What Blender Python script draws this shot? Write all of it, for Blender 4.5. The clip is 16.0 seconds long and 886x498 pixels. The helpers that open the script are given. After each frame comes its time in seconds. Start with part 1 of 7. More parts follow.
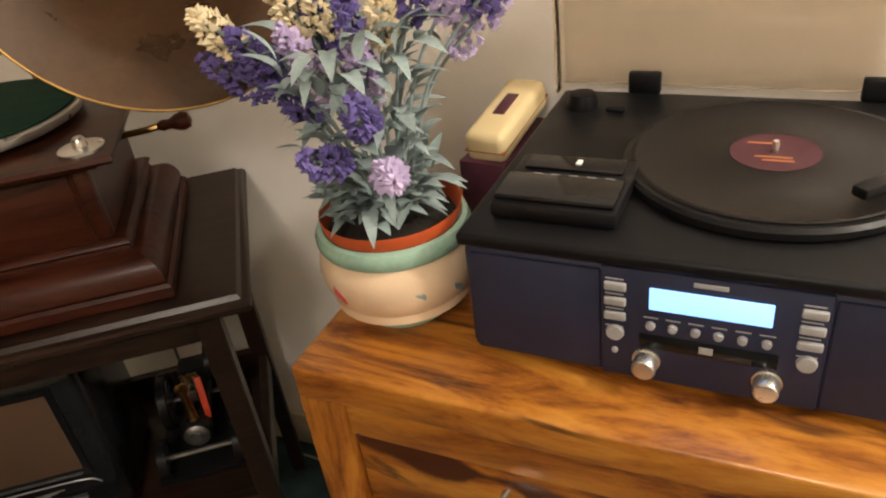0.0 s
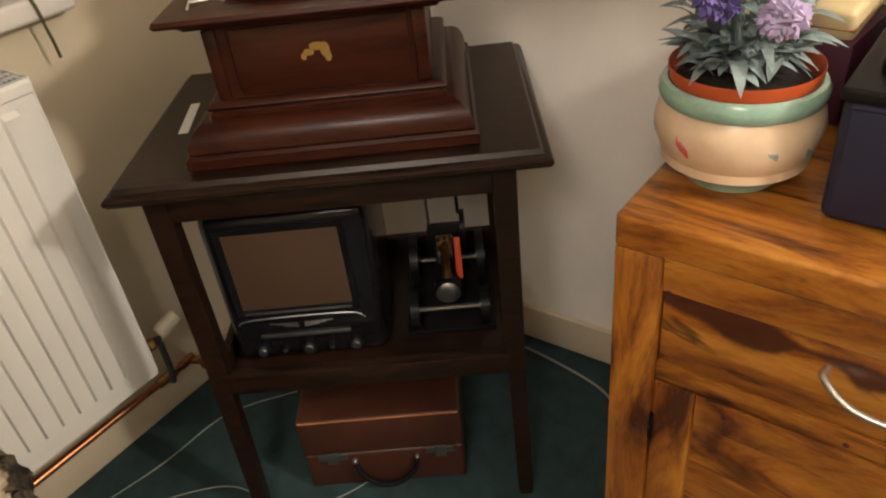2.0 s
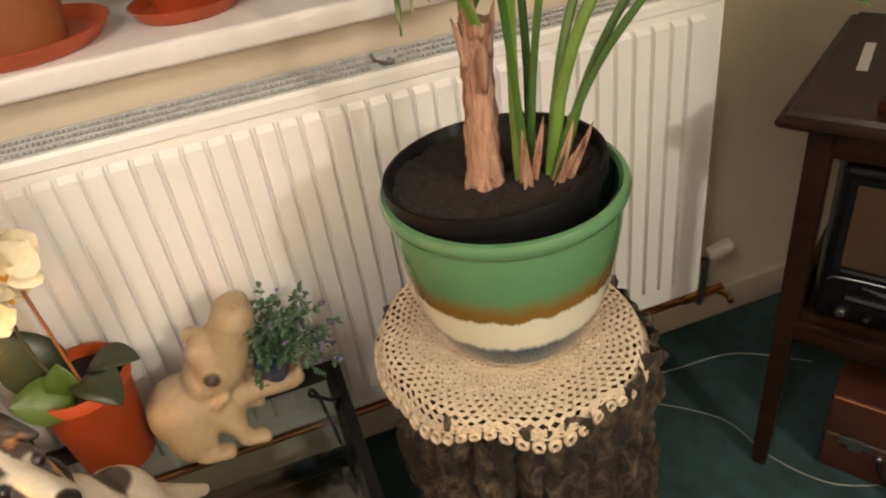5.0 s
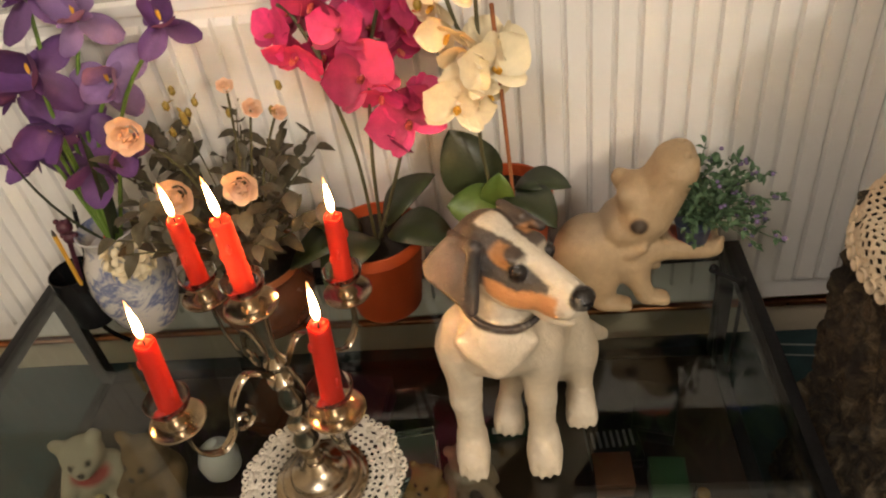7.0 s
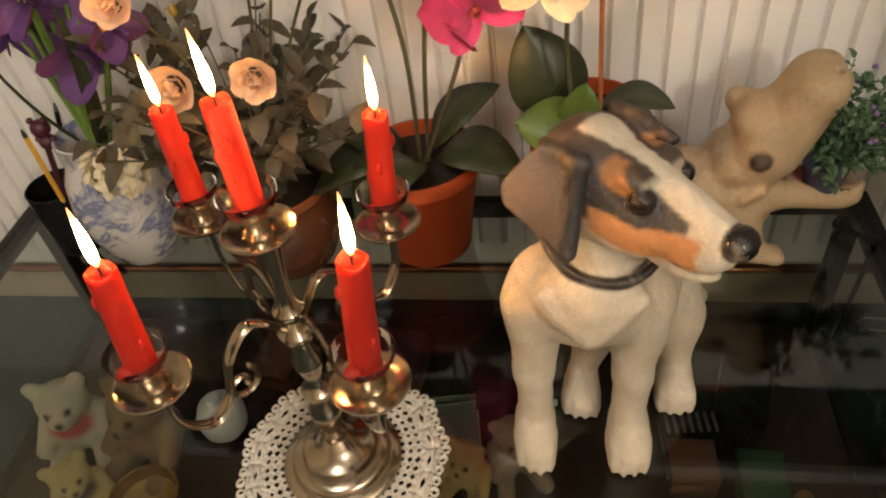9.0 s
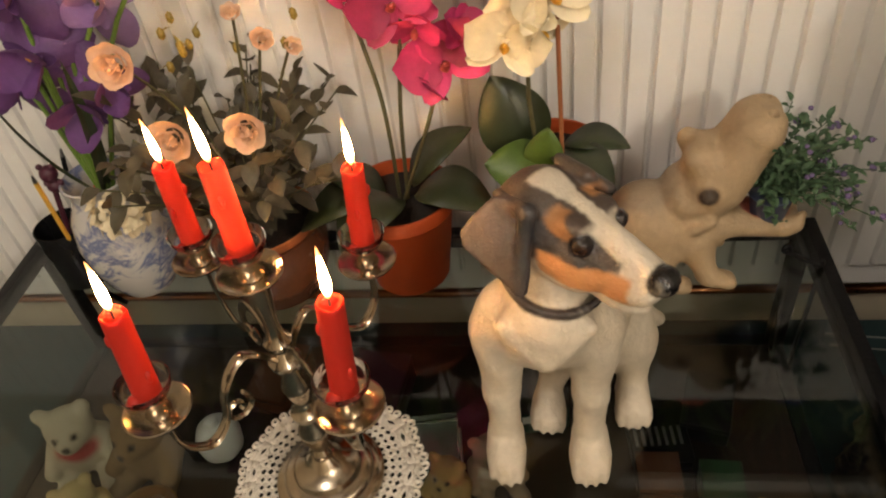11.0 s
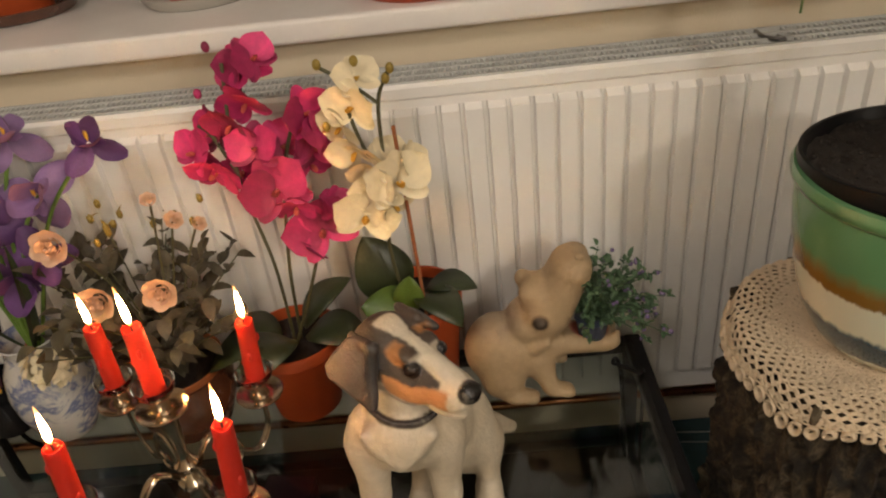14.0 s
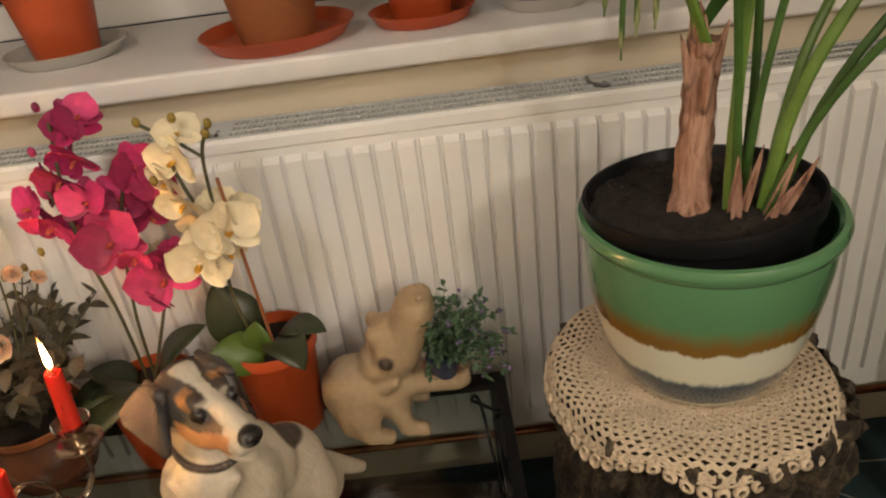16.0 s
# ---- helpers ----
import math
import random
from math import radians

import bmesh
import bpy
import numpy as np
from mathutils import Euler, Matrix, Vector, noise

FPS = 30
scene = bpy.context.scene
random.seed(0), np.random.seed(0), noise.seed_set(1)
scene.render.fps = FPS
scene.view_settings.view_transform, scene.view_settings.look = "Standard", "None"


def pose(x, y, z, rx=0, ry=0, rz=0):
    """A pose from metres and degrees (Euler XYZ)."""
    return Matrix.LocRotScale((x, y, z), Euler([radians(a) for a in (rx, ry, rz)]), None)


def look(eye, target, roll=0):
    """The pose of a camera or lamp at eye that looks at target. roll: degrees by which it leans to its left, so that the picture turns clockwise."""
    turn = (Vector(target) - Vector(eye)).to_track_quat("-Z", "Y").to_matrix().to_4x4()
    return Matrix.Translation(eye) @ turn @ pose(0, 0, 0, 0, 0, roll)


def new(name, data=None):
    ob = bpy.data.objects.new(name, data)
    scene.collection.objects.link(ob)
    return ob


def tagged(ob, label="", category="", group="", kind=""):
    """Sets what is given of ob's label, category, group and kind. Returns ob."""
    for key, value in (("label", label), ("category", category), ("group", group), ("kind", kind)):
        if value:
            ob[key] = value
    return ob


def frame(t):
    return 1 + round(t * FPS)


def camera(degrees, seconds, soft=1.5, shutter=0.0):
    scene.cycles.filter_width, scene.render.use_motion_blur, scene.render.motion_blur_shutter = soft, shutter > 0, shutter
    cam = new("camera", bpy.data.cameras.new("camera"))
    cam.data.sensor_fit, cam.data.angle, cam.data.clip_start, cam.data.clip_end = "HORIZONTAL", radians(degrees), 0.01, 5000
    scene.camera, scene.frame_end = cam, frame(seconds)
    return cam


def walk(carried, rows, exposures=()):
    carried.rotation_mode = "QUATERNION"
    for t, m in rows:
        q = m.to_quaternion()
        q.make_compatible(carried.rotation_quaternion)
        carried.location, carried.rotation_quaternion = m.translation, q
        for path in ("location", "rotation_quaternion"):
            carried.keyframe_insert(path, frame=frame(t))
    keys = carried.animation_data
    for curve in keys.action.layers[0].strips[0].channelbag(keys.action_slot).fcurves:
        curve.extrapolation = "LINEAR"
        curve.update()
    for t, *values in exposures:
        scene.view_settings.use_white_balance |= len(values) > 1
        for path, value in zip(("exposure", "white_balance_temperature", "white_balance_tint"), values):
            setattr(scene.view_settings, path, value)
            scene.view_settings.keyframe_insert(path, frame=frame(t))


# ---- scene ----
cam = camera(61.9, 16.0, soft=2.1)
METRES, EYE, TILT, LEAN, TURN = 1.76, 1.317, 0.0, 0.0, 25.1
PATH = [
    (0, (0.003, 0.007, 1.313), (-0.719, 1.545, 0.259), -8.1),
    (0.5, (-0.056, -0.06, 1.3), (-0.915, 1.412, 0.255), -8.1),
    (1, (-0.105, -0.113, 1.284), (-1.043, 1.289, 0.209), -8.0),
    (1.5, (-0.149, -0.141, 1.26), (-1.121, 1.208, 0.149), -7.5),
    (2, (-0.183, -0.17, 1.249), (-1.191, 1.124, 0.104), -7.0),
    (2.5, (-0.214, -0.19, 1.247), (-1.332, 0.996, 0.087), -7.1),
    (3, (-0.229, -0.204, 1.251), (-1.512, 0.798, 0.089), -8.5),
    (3.5, (-0.252, -0.231, 1.26), (-1.648, 0.613, 0.103), -9.3),
    (4, (-0.289, -0.276, 1.275), (-1.761, 0.434, 0.122), -9.4),
    (4.5, (-0.314, -0.368, 1.277), (-1.856, 0.201, 0.136), -9.1),
    (5, (-0.345, -0.46, 1.27), (-1.936, -0.056, 0.128), -8.7),
    (5.2, (-0.358, -0.49, 1.27), (-1.959, -0.166, 0.116), -8.7),
    (7.5, (-0.443, -0.815, 1.13), (-1.931, -1.127, -0.169), -9.9),
    (8, (-0.512, -0.825, 1.05), (-1.958, -1.134, -0.296), -9.1),
    (8.5, (-0.546, -0.828, 1.031), (-1.983, -1.129, -0.327), -8.6),
    (9, (-0.551, -0.847, 1.042), (-1.986, -1.149, -0.319), -8.3),
    (11.5, (-0.49, -0.807, 1.124), (-1.978, -1.074, -0.186), -8.9),
    (12, (-0.465, -0.806, 1.142), (-1.986, -1.018, -0.14), -8.9),
    (12.5, (-0.433, -0.791, 1.152), (-1.993, -0.932, -0.091), -8.4),
    (13, (-0.404, -0.765, 1.18), (-2.002, -0.853, -0.019), -7.8),
    (13.5, (-0.372, -0.721, 1.224), (-2.016, -0.786, 0.087), -7.2),
    (14, (-0.351, -0.713, 1.241), (-2.034, -0.792, 0.163), -6.9),
    (14.5, (-0.339, -0.672, 1.243), (-2.048, -0.764, 0.208), -7.0),
    (15, (-0.325, -0.609, 1.24), (-2.048, -0.693, 0.229), -7.3),
    (15.5, (-0.317, -0.53, 1.244), (-2.046, -0.593, 0.24), -7.5),
    (16, (-0.318, -0.486, 1.243), (-2.052, -0.52, 0.248), -7.7),
]
walk(cam, [(t, look(eye, target, roll)) for t, eye, target, roll in PATH], [(0.0, 0.38), (1.0, 0.38), (2.5, 0.47), (4.5, 0.38), (5.5, 0.2), (8.0, -0.10), (13.0, -0.28), (14.0, -0.44), (16.0, -0.38)])

# ---- light ----
FLOOR = -0.035
world = bpy.data.worlds.new("night_room")
world.use_nodes = True
world.node_tree.nodes["Background"].inputs[0].default_value = (0.02, 0.025, 0.04, 1)
world.node_tree.nodes["Background"].inputs[1].default_value = 0.3
scene.world = world


def lamp(name, kind, m, energy, colour, size):
    data = bpy.data.lights.new(name, kind)
    data.energy, data.color = energy, colour
    if kind == "AREA":
        data.shape, data.size = "DISK", size
    else:
        data.shadow_soft_size = size
    ob = new(name, data)
    ob.matrix_world = m
    return ob


lamp("room_light", "POINT", pose(1.25, 0.50, 1.95), 76, (1.0, 0.90, 0.76), 0.09)
# Unseen second lamp, added as soft fill that brightens the north wall.
lamp("far_room_light", "POINT", pose(0.10, -1.25, 2.20), 50, (1.0, 0.88, 0.77), 0.25)


# ---- materials ----
def nodes_of(name):
    m = bpy.data.materials.new(name)
    m.use_nodes = True
    nt = m.node_tree
    return m, nt, nt.nodes, nt.links, nt.nodes["Principled BSDF"]


def ramp(nodes, stops):
    r = nodes.new("ShaderNodeValToRGB")
    el = r.color_ramp.elements
    while len(el) < len(stops):
        el.new(0.5)
    for e, (p, c) in zip(el, stops):
        e.position, e.color = p, (*c, 1)
    return r


def coords(nodes, links, scale=(1, 1, 1), rot=(0, 0, 0)):
    tc = nodes.new("ShaderNodeTexCoord")
    mp = nodes.new("ShaderNodeMapping")
    mp.inputs["Scale"].default_value = scale
    mp.inputs["Rotation"].default_value = rot
    links.new(tc.outputs["Object"], mp.inputs["Vector"])
    return mp.outputs["Vector"]


def noise_node(nodes, links, vec, scale, detail=4, rough=0.55, dist=0.0):
    n = nodes.new("ShaderNodeTexNoise")
    n.inputs["Scale"].default_value, n.inputs["Detail"].default_value = scale, detail
    n.inputs["Roughness"].default_value, n.inputs["Distortion"].default_value = rough, dist
    links.new(vec, n.inputs["Vector"])
    return n.outputs["Fac"]


def add_bump(nodes, links, bsdf, height, strength, distance=0.002):
    b = nodes.new("ShaderNodeBump")
    b.inputs["Strength"].default_value, b.inputs["Distance"].default_value = strength, distance
    links.new(height, b.inputs["Height"])
    links.new(b.outputs["Normal"], bsdf.inputs["Normal"])


def shade(c, k):
    return tuple(min(1.0, v * k) for v in c)


def mat(name, base, rough=0.5, metal=0.0, var=0.18, scale=14, bump=0.15, fine=160, coat=0.0, sss=0.0, per_object=0.0):
    """A painted, glazed, plastic or metal surface: tone varies at two scales, with a fine relief."""
    m, nt, nodes, links, bs = nodes_of(name)
    v = coords(nodes, links)
    big = noise_node(nodes, links, v, scale, 5, 0.6)
    small = noise_node(nodes, links, v, fine, 3, 0.6)
    mixv = nodes.new("ShaderNodeMath")
    mixv.operation = "MULTIPLY_ADD"
    links.new(small, mixv.inputs[0])
    mixv.inputs[1].default_value = 0.35
    links.new(big, mixv.inputs[2])
    r = ramp(nodes, [(0.38, shade(base, 1 - var)), (0.95, shade(base, 1 + var))])
    links.new(mixv.outputs[0], r.inputs[0])
    colour = r.outputs[0]
    if per_object:
        info = nodes.new("ShaderNodeObjectInfo")
        hsv = nodes.new("ShaderNodeHueSaturation")
        mr = nodes.new("ShaderNodeMapRange")
        mr.inputs["To Min"].default_value, mr.inputs["To Max"].default_value = 1 - per_object, 1 + per_object
        links.new(info.outputs["Random"], mr.inputs["Value"])
        links.new(mr.outputs["Result"], hsv.inputs["Value"])
        links.new(colour, hsv.inputs["Color"])
        colour = hsv.outputs["Color"]
    links.new(colour, bs.inputs["Base Color"])
    rr = nodes.new("ShaderNodeMapRange")
    rr.inputs["To Min"].default_value, rr.inputs["To Max"].default_value = max(0.03, rough - 0.09), min(1, rough + 0.09)
    links.new(big, rr.inputs["Value"])
    links.new(rr.outputs["Result"], bs.inputs["Roughness"])
    bs.inputs["Metallic"].default_value = metal
    bs.inputs["Coat Weight"].default_value = coat
    bs.inputs["Coat Roughness"].default_value = 0.12
    if sss:
        bs.inputs["Subsurface Weight"].default_value = sss
        bs.inputs["Subsurface Radius"].default_value = (0.02, 0.006, 0.003)
        bs.inputs["Subsurface Scale"].default_value = 0.9
    if bump:
        add_bump(nodes, links, bs, small, bump)
    return m


def wood(name, dark, mid, light, grain=(3, 3, 30), rot=(0, 0, 0), rough=0.35, coat=0.3, streak=2.2):
    """Polished timber; grain gives the stretch of the figure along each axis."""
    m, nt, nodes, links, bs = nodes_of(name)
    v = coords(nodes, links, grain, rot)
    fig = noise_node(nodes, links, v, 1.0, 6, 0.62, streak)
    fib = noise_node(nodes, links, coords(nodes, links, tuple(g * 9 for g in grain), rot), 1.0, 3, 0.7)
    add = nodes.new("ShaderNodeMath")
    add.operation = "MULTIPLY_ADD"
    links.new(fib, add.inputs[0])
    add.inputs[1].default_value = 0.22
    links.new(fig, add.inputs[2])
    r = ramp(nodes, [(0.42, dark), (0.54, mid), (0.72, light), (0.85, mid)])
    links.new(add.outputs[0], r.inputs[0])
    links.new(r.outputs[0], bs.inputs["Base Color"])
    bs.inputs["Roughness"].default_value = rough
    bs.inputs["Coat Weight"].default_value = coat
    bs.inputs["Coat Roughness"].default_value = 0.18
    add_bump(nodes, links, bs, fib, 0.12, 0.001)
    return m


def log_bark():
    """Weathered bark: dark crevices, ochre and grey flakes, coarse relief."""
    m, nt, nodes, links, bs = nodes_of("rough_log_bark")
    a = noise_node(nodes, links, coords(nodes, links, (1, 1, 0.7)), 42, 9, 0.75, 0.8)
    b = noise_node(nodes, links, coords(nodes, links), 9, 3, 0.5)
    add = nodes.new("ShaderNodeMath")
    add.operation = "MULTIPLY_ADD"
    links.new(b, add.inputs[0])
    add.inputs[1].default_value = 0.35
    links.new(a, add.inputs[2])
    r = ramp(nodes, [(0.56, (0.010, 0.007, 0.005)), (0.66, (0.038, 0.026, 0.015)), (0.76, (0.115, 0.082, 0.045)), (0.86, (0.19, 0.155, 0.105))])
    links.new(add.outputs[0], r.inputs[0])
    links.new(r.outputs[0], bs.inputs["Base Color"])
    bs.inputs["Roughness"].default_value = 0.8
    add_bump(nodes, links, bs, a, 1.0, 0.012)
    return m


M = {}
M["wall"] = mat("cream_wall_paint", (0.66, 0.575, 0.44), 0.75, var=0.06, scale=5, bump=0.25, fine=240)
M["wall_n"] = mat("pale_wall_paint", (0.86, 0.815, 0.765), 0.75, var=0.06, scale=5, bump=0.25, fine=240)
M["ceiling"] = mat("white_ceiling", (0.75, 0.72, 0.66), 0.8, var=0.05, scale=3)
M["skirting"] = mat("cream_gloss_paint", (0.58, 0.50, 0.38), 0.4, var=0.08, scale=8, bump=0.08)
M["carpet"] = mat("dark_teal_carpet", (0.019, 0.046, 0.050), 0.95, var=0.45, scale=22, bump=0.9, fine=520)
M["radiator"] = mat("white_radiator_enamel", (0.80, 0.785, 0.765), 0.35, var=0.04, scale=6, bump=0.05)
M["grille"] = mat("grey_grille_enamel", (0.50, 0.51, 0.50), 0.45, var=0.12, scale=30)
M["sill"] = mat("white_sill_board", (0.74, 0.71, 0.69), 0.4, var=0.06, scale=9, bump=0.06)
M["upvc"] = mat("white_window_frame", (0.78, 0.77, 0.74), 0.35, var=0.03, bump=0.03)
M["darkwood"] = wood("dark_stained_oak", (0.0050, 0.0025, 0.0015), (0.0125, 0.0056, 0.0032), (0.023, 0.0105, 0.0058), (4, 30, 30), rough=0.36, coat=0.2)
M["mahogany"] = wood("red_mahogany", (0.011, 0.0026, 0.0016), (0.027, 0.0062, 0.0032), (0.044, 0.0110, 0.0048), (3, 20, 20), rough=0.34, coat=0.25)
M["suitcase"] = mat("brown_leather", (0.052, 0.016, 0.008), 0.45, var=0.3, scale=12, bump=0.5, fine=300, coat=0.15)


def sheesham(name, grain, rot=(0, 0, 0), streak=0.5):
    """Oiled sheesham: orange ground, fine pores and wide dark heartwood streaks along the grain."""
    m, nt, nodes, links, bs = nodes_of(name)
    fig = noise_node(nodes, links, coords(nodes, links, grain, rot), 1.0, 7, 0.66, 1.2)
    pores = noise_node(nodes, links, coords(nodes, links, tuple(g * 11 for g in grain), rot), 1.0, 3, 0.7)
    wide = noise_node(nodes, links, coords(nodes, links, tuple(g * 0.55 for g in grain), rot), 1.0, 3, 0.5, 2.4)
    add = nodes.new("ShaderNodeMath")
    add.operation = "MULTIPLY_ADD"
    links.new(pores, add.inputs[0])
    add.inputs[1].default_value = 0.16
    links.new(fig, add.inputs[2])
    ground = ramp(nodes, [(0.41, (0.055, 0.015, 0.004)), (0.50, (0.21, 0.066, 0.010)), (0.60, (0.38, 0.142, 0.018)), (0.73, (0.50, 0.225, 0.036))])
    links.new(add.outputs[0], ground.inputs[0])
    heart = ramp(nodes, [(streak, (0, 0, 0)), (streak + 0.05, (0.85, 0.85, 0.85)), (streak + 0.10, (0.15, 0.15, 0.15)), (streak + 0.16, (0.9, 0.9, 0.9))])
    links.new(wide, heart.inputs[0])
    mx = nodes.new("ShaderNodeMix")
    mx.data_type = "RGBA"
    mx.inputs["B"].default_value = (0.045, 0.012, 0.005, 1)
    links.new(heart.outputs[0], mx.inputs["Factor"])
    links.new(ground.outputs[0], mx.inputs["A"])
    links.new(mx.outputs["Result"], bs.inputs["Base Color"])
    bs.inputs["Roughness"].default_value = 0.33
    bs.inputs["Coat Weight"].default_value = 0.35
    bs.inputs["Coat Roughness"].default_value = 0.2
    add_bump(nodes, links, bs, pores, 0.12, 0.001)
    return m


M["sheesham_x"] = sheesham("sheesham_rail", (3.0, 13, 13), streak=0.60)
M["sheesham_z"] = sheesham("sheesham_post", (13, 13, 2.6), streak=0.62)
M["sheesham_d"] = sheesham("sheesham_streaked", (3.2, 11, 14), streak=0.50)


def heart_figure():
    """Drawer front: the sheesham ground with one long, swelling dark heartwood figure."""
    m = M["sheesham_d"].copy()
    m.name = "sheesham_heart_figure"
    nodes, links = m.node_tree.nodes, m.node_tree.links
    bs = next(n for n in nodes if n.type == "BSDF_PRINCIPLED")
    ground = bs.inputs["Base Color"].links[0].from_socket
    tc = nodes.new("ShaderNodeTexCoord")
    sep = nodes.new("ShaderNodeSeparateXYZ")
    links.new(tc.outputs["Object"], sep.inputs[0])
    wob = noise_node(nodes, links, coords(nodes, links, (14, 1, 9)), 1.0, 4, 0.6)
    fat = noise_node(nodes, links, coords(nodes, links, (9.5, 0.01, 0.01)), 1.0, 1, 0.5)

    def calc(op, a, b, c=0.0):
        n = nodes.new("ShaderNodeMath")
        n.operation = op
        for i, v in enumerate((a, b, c)):
            if isinstance(v, (int, float)):
                n.inputs[i].default_value = v
            else:
                links.new(v, n.inputs[i])
        return n.outputs[0]
    line = calc("MULTIPLY_ADD", sep.outputs["X"], -0.09, 0.685)
    off = calc("SUBTRACT", sep.outputs["Z"], line)
    off = calc("MULTIPLY_ADD", wob, 0.030, calc("SUBTRACT", off, 0.015))
    half = calc("MULTIPLY_ADD", fat, 0.100, -0.036)
    d = calc("SUBTRACT", half, calc("ABSOLUTE", off, 0.0))
    r = ramp(nodes, [(0.495, (0, 0, 0)), (0.503, (0.95, 0.95, 0.95))])
    links.new(calc("ADD", d, 0.5), r.inputs[0])
    mx = nodes.new("ShaderNodeMix")
    mx.data_type = "RGBA"
    mx.inputs["B"].default_value = (0.050, 0.013, 0.006, 1)
    links.new(r.outputs[0], mx.inputs["Factor"])
    links.new(ground, mx.inputs["A"])
    links.new(mx.outputs["Result"], bs.inputs["Base Color"])
    return m


M["sheesham_heart"] = heart_figure()
M["black"] = mat("black_plastic", (0.007, 0.007, 0.008), 0.36, var=0.2, scale=20, bump=0.15, fine=400)
M["blackgloss"] = mat("black_gloss", (0.008, 0.008, 0.009), 0.16, var=0.15, bump=0.03, coat=0.5)
M["navy"] = mat("navy_black_vinyl", (0.010, 0.013, 0.040), 0.62, var=0.2, bump=0.3, fine=700)
M["vinyl"] = mat("record_vinyl", (0.010, 0.009, 0.009), 0.28, var=0.1, bump=0.05)
M["label"] = mat("maroon_record_label", (0.055, 0.012, 0.020), 0.6)
M["silver"] = mat("satin_silver", (0.62, 0.60, 0.57), 0.28, 0.9, 0.1)
M["grey"] = mat("grey_button", (0.32, 0.32, 0.33), 0.4)
M["white"] = mat("white_paint", (0.75, 0.74, 0.72), 0.5, var=0.05)
M["plate"] = mat("worn_silver_plate", (0.40, 0.335, 0.255), 0.20, 1.0, 0.22, 25, 0.05)
M["wax"] = mat("red_candle_wax", (0.40, 0.013, 0.004), 0.6, var=0.10, bump=0.2, sss=0.35)
M["wick"] = mat("burnt_wick", (0.02, 0.015, 0.012), 0.9)
M["terracotta"] = mat("terracotta_plastic", (0.43, 0.072, 0.018), 0.42, var=0.12, scale=12)
M["clay"] = mat("old_clay", (0.31, 0.105, 0.036), 0.7, var=0.2, scale=14, bump=0.3)
M["greyplastic"] = mat("grey_plastic", (0.48, 0.46, 0.42), 0.45, var=0.08)
M["brownpot"] = mat("brown_glaze", (0.11, 0.042, 0.022), 0.25, var=0.3, coat=0.4)
M["bluepot"] = mat("blue_glaze", (0.02, 0.035, 0.22), 0.2, coat=0.5)
M["soil"] = mat("dark_compost", (0.014, 0.0095, 0.007), 0.95, var=0.6, scale=60, bump=1.0, fine=220)
M["leaf"] = mat("palm_leaf_green", (0.045, 0.12, 0.022), 0.42, var=0.35, scale=30, bump=0.1)
M["stemdark"] = mat("dark_green_stem", (0.050, 0.115, 0.020), 0.42, var=0.4, scale=18, bump=0.1)
M["stem"] = mat("bright_green_stem", (0.125, 0.215, 0.036), 0.42, var=0.35, scale=18, bump=0.1)
M["brightleaf"] = mat("bright_orchid_leaf", (0.060, 0.105, 0.016), 0.4, var=0.3, scale=18, bump=0.05)
M["orchidleaf"] = mat("orchid_leaf_green", (0.024, 0.034, 0.013), 0.4, var=0.35, scale=18, bump=0.05)
M["greyleaf"] = mat("dusty_grey_green_leaf", (0.215, 0.275, 0.280), 0.75, var=0.25, scale=40, per_object=0.25)
M["drystem"] = mat("brown_green_stem", (0.075, 0.07, 0.030), 0.6, var=0.25)
M["bark"] = wood("fibrous_palm_bark", (0.075, 0.034, 0.022), (0.27, 0.135, 0.085), (0.46, 0.27, 0.19), (90, 90, 9), rough=0.9, coat=0.0, streak=0.8)
M["logbark"] = log_bark()
M["logwood"] = mat("sawn_log_top", (0.22, 0.14, 0.07), 0.8, var=0.3)
M["lace"] = mat("cream_cotton_yarn", (0.70, 0.56, 0.40), 0.9, var=0.1, scale=40, bump=0.8, fine=900)
M["lacewhite"] = mat("white_cotton_yarn", (0.74, 0.69, 0.60), 0.9, var=0.08, scale=40, bump=0.8, fine=900)
M["magenta"] = mat("magenta_petal", (0.40, 0.022, 0.110), 0.6, var=0.5, scale=38, bump=0.4, fine=120, per_object=0.45)
M["ivory"] = mat("ivory_petal", (0.70, 0.61, 0.42), 0.6, var=0.16, scale=34, bump=0.4, fine=120, per_object=0.10)
M["yellow"] = mat("yellow_lip", (0.70, 0.40, 0.05), 0.6)
M["bud"] = mat("green_gold_bud", (0.26, 0.18, 0.03), 0.5)
M["peach"] = mat("peach_rose_petal", (0.70, 0.50, 0.36), 0.65, var=0.12, scale=30)
M["purple"] = mat("purple_petal", (0.115, 0.045, 0.165), 0.65, var=0.3, scale=25, per_object=0.3)
M["mauve"] = mat("mauve_petal", (0.27, 0.165, 0.35), 0.65, var=0.2, scale=25, per_object=0.2)
M["lav_dark"] = mat("deep_lavender_floret", (0.105, 0.080, 0.26), 0.85, var=0.5, scale=60)
M["lav_pale"] = mat("pale_lavender_floret", (0.46, 0.38, 0.60), 0.85, var=0.3, scale=60)
M["lav_cream"] = mat("cream_floret", (0.72, 0.62, 0.42), 0.8, var=0.2, scale=60)
M["violetbuds"] = mat("violet_bud", (0.17, 0.12, 0.25), 0.7, var=0.3)
M["bushgreen"] = mat("small_leaf_green", (0.055, 0.105, 0.050), 0.6, var=0.4, scale=50)
M["felt"] = mat("green_felt", (0.010, 0.036, 0.022), 0.95, var=0.3, scale=40, bump=0.5, fine=600)
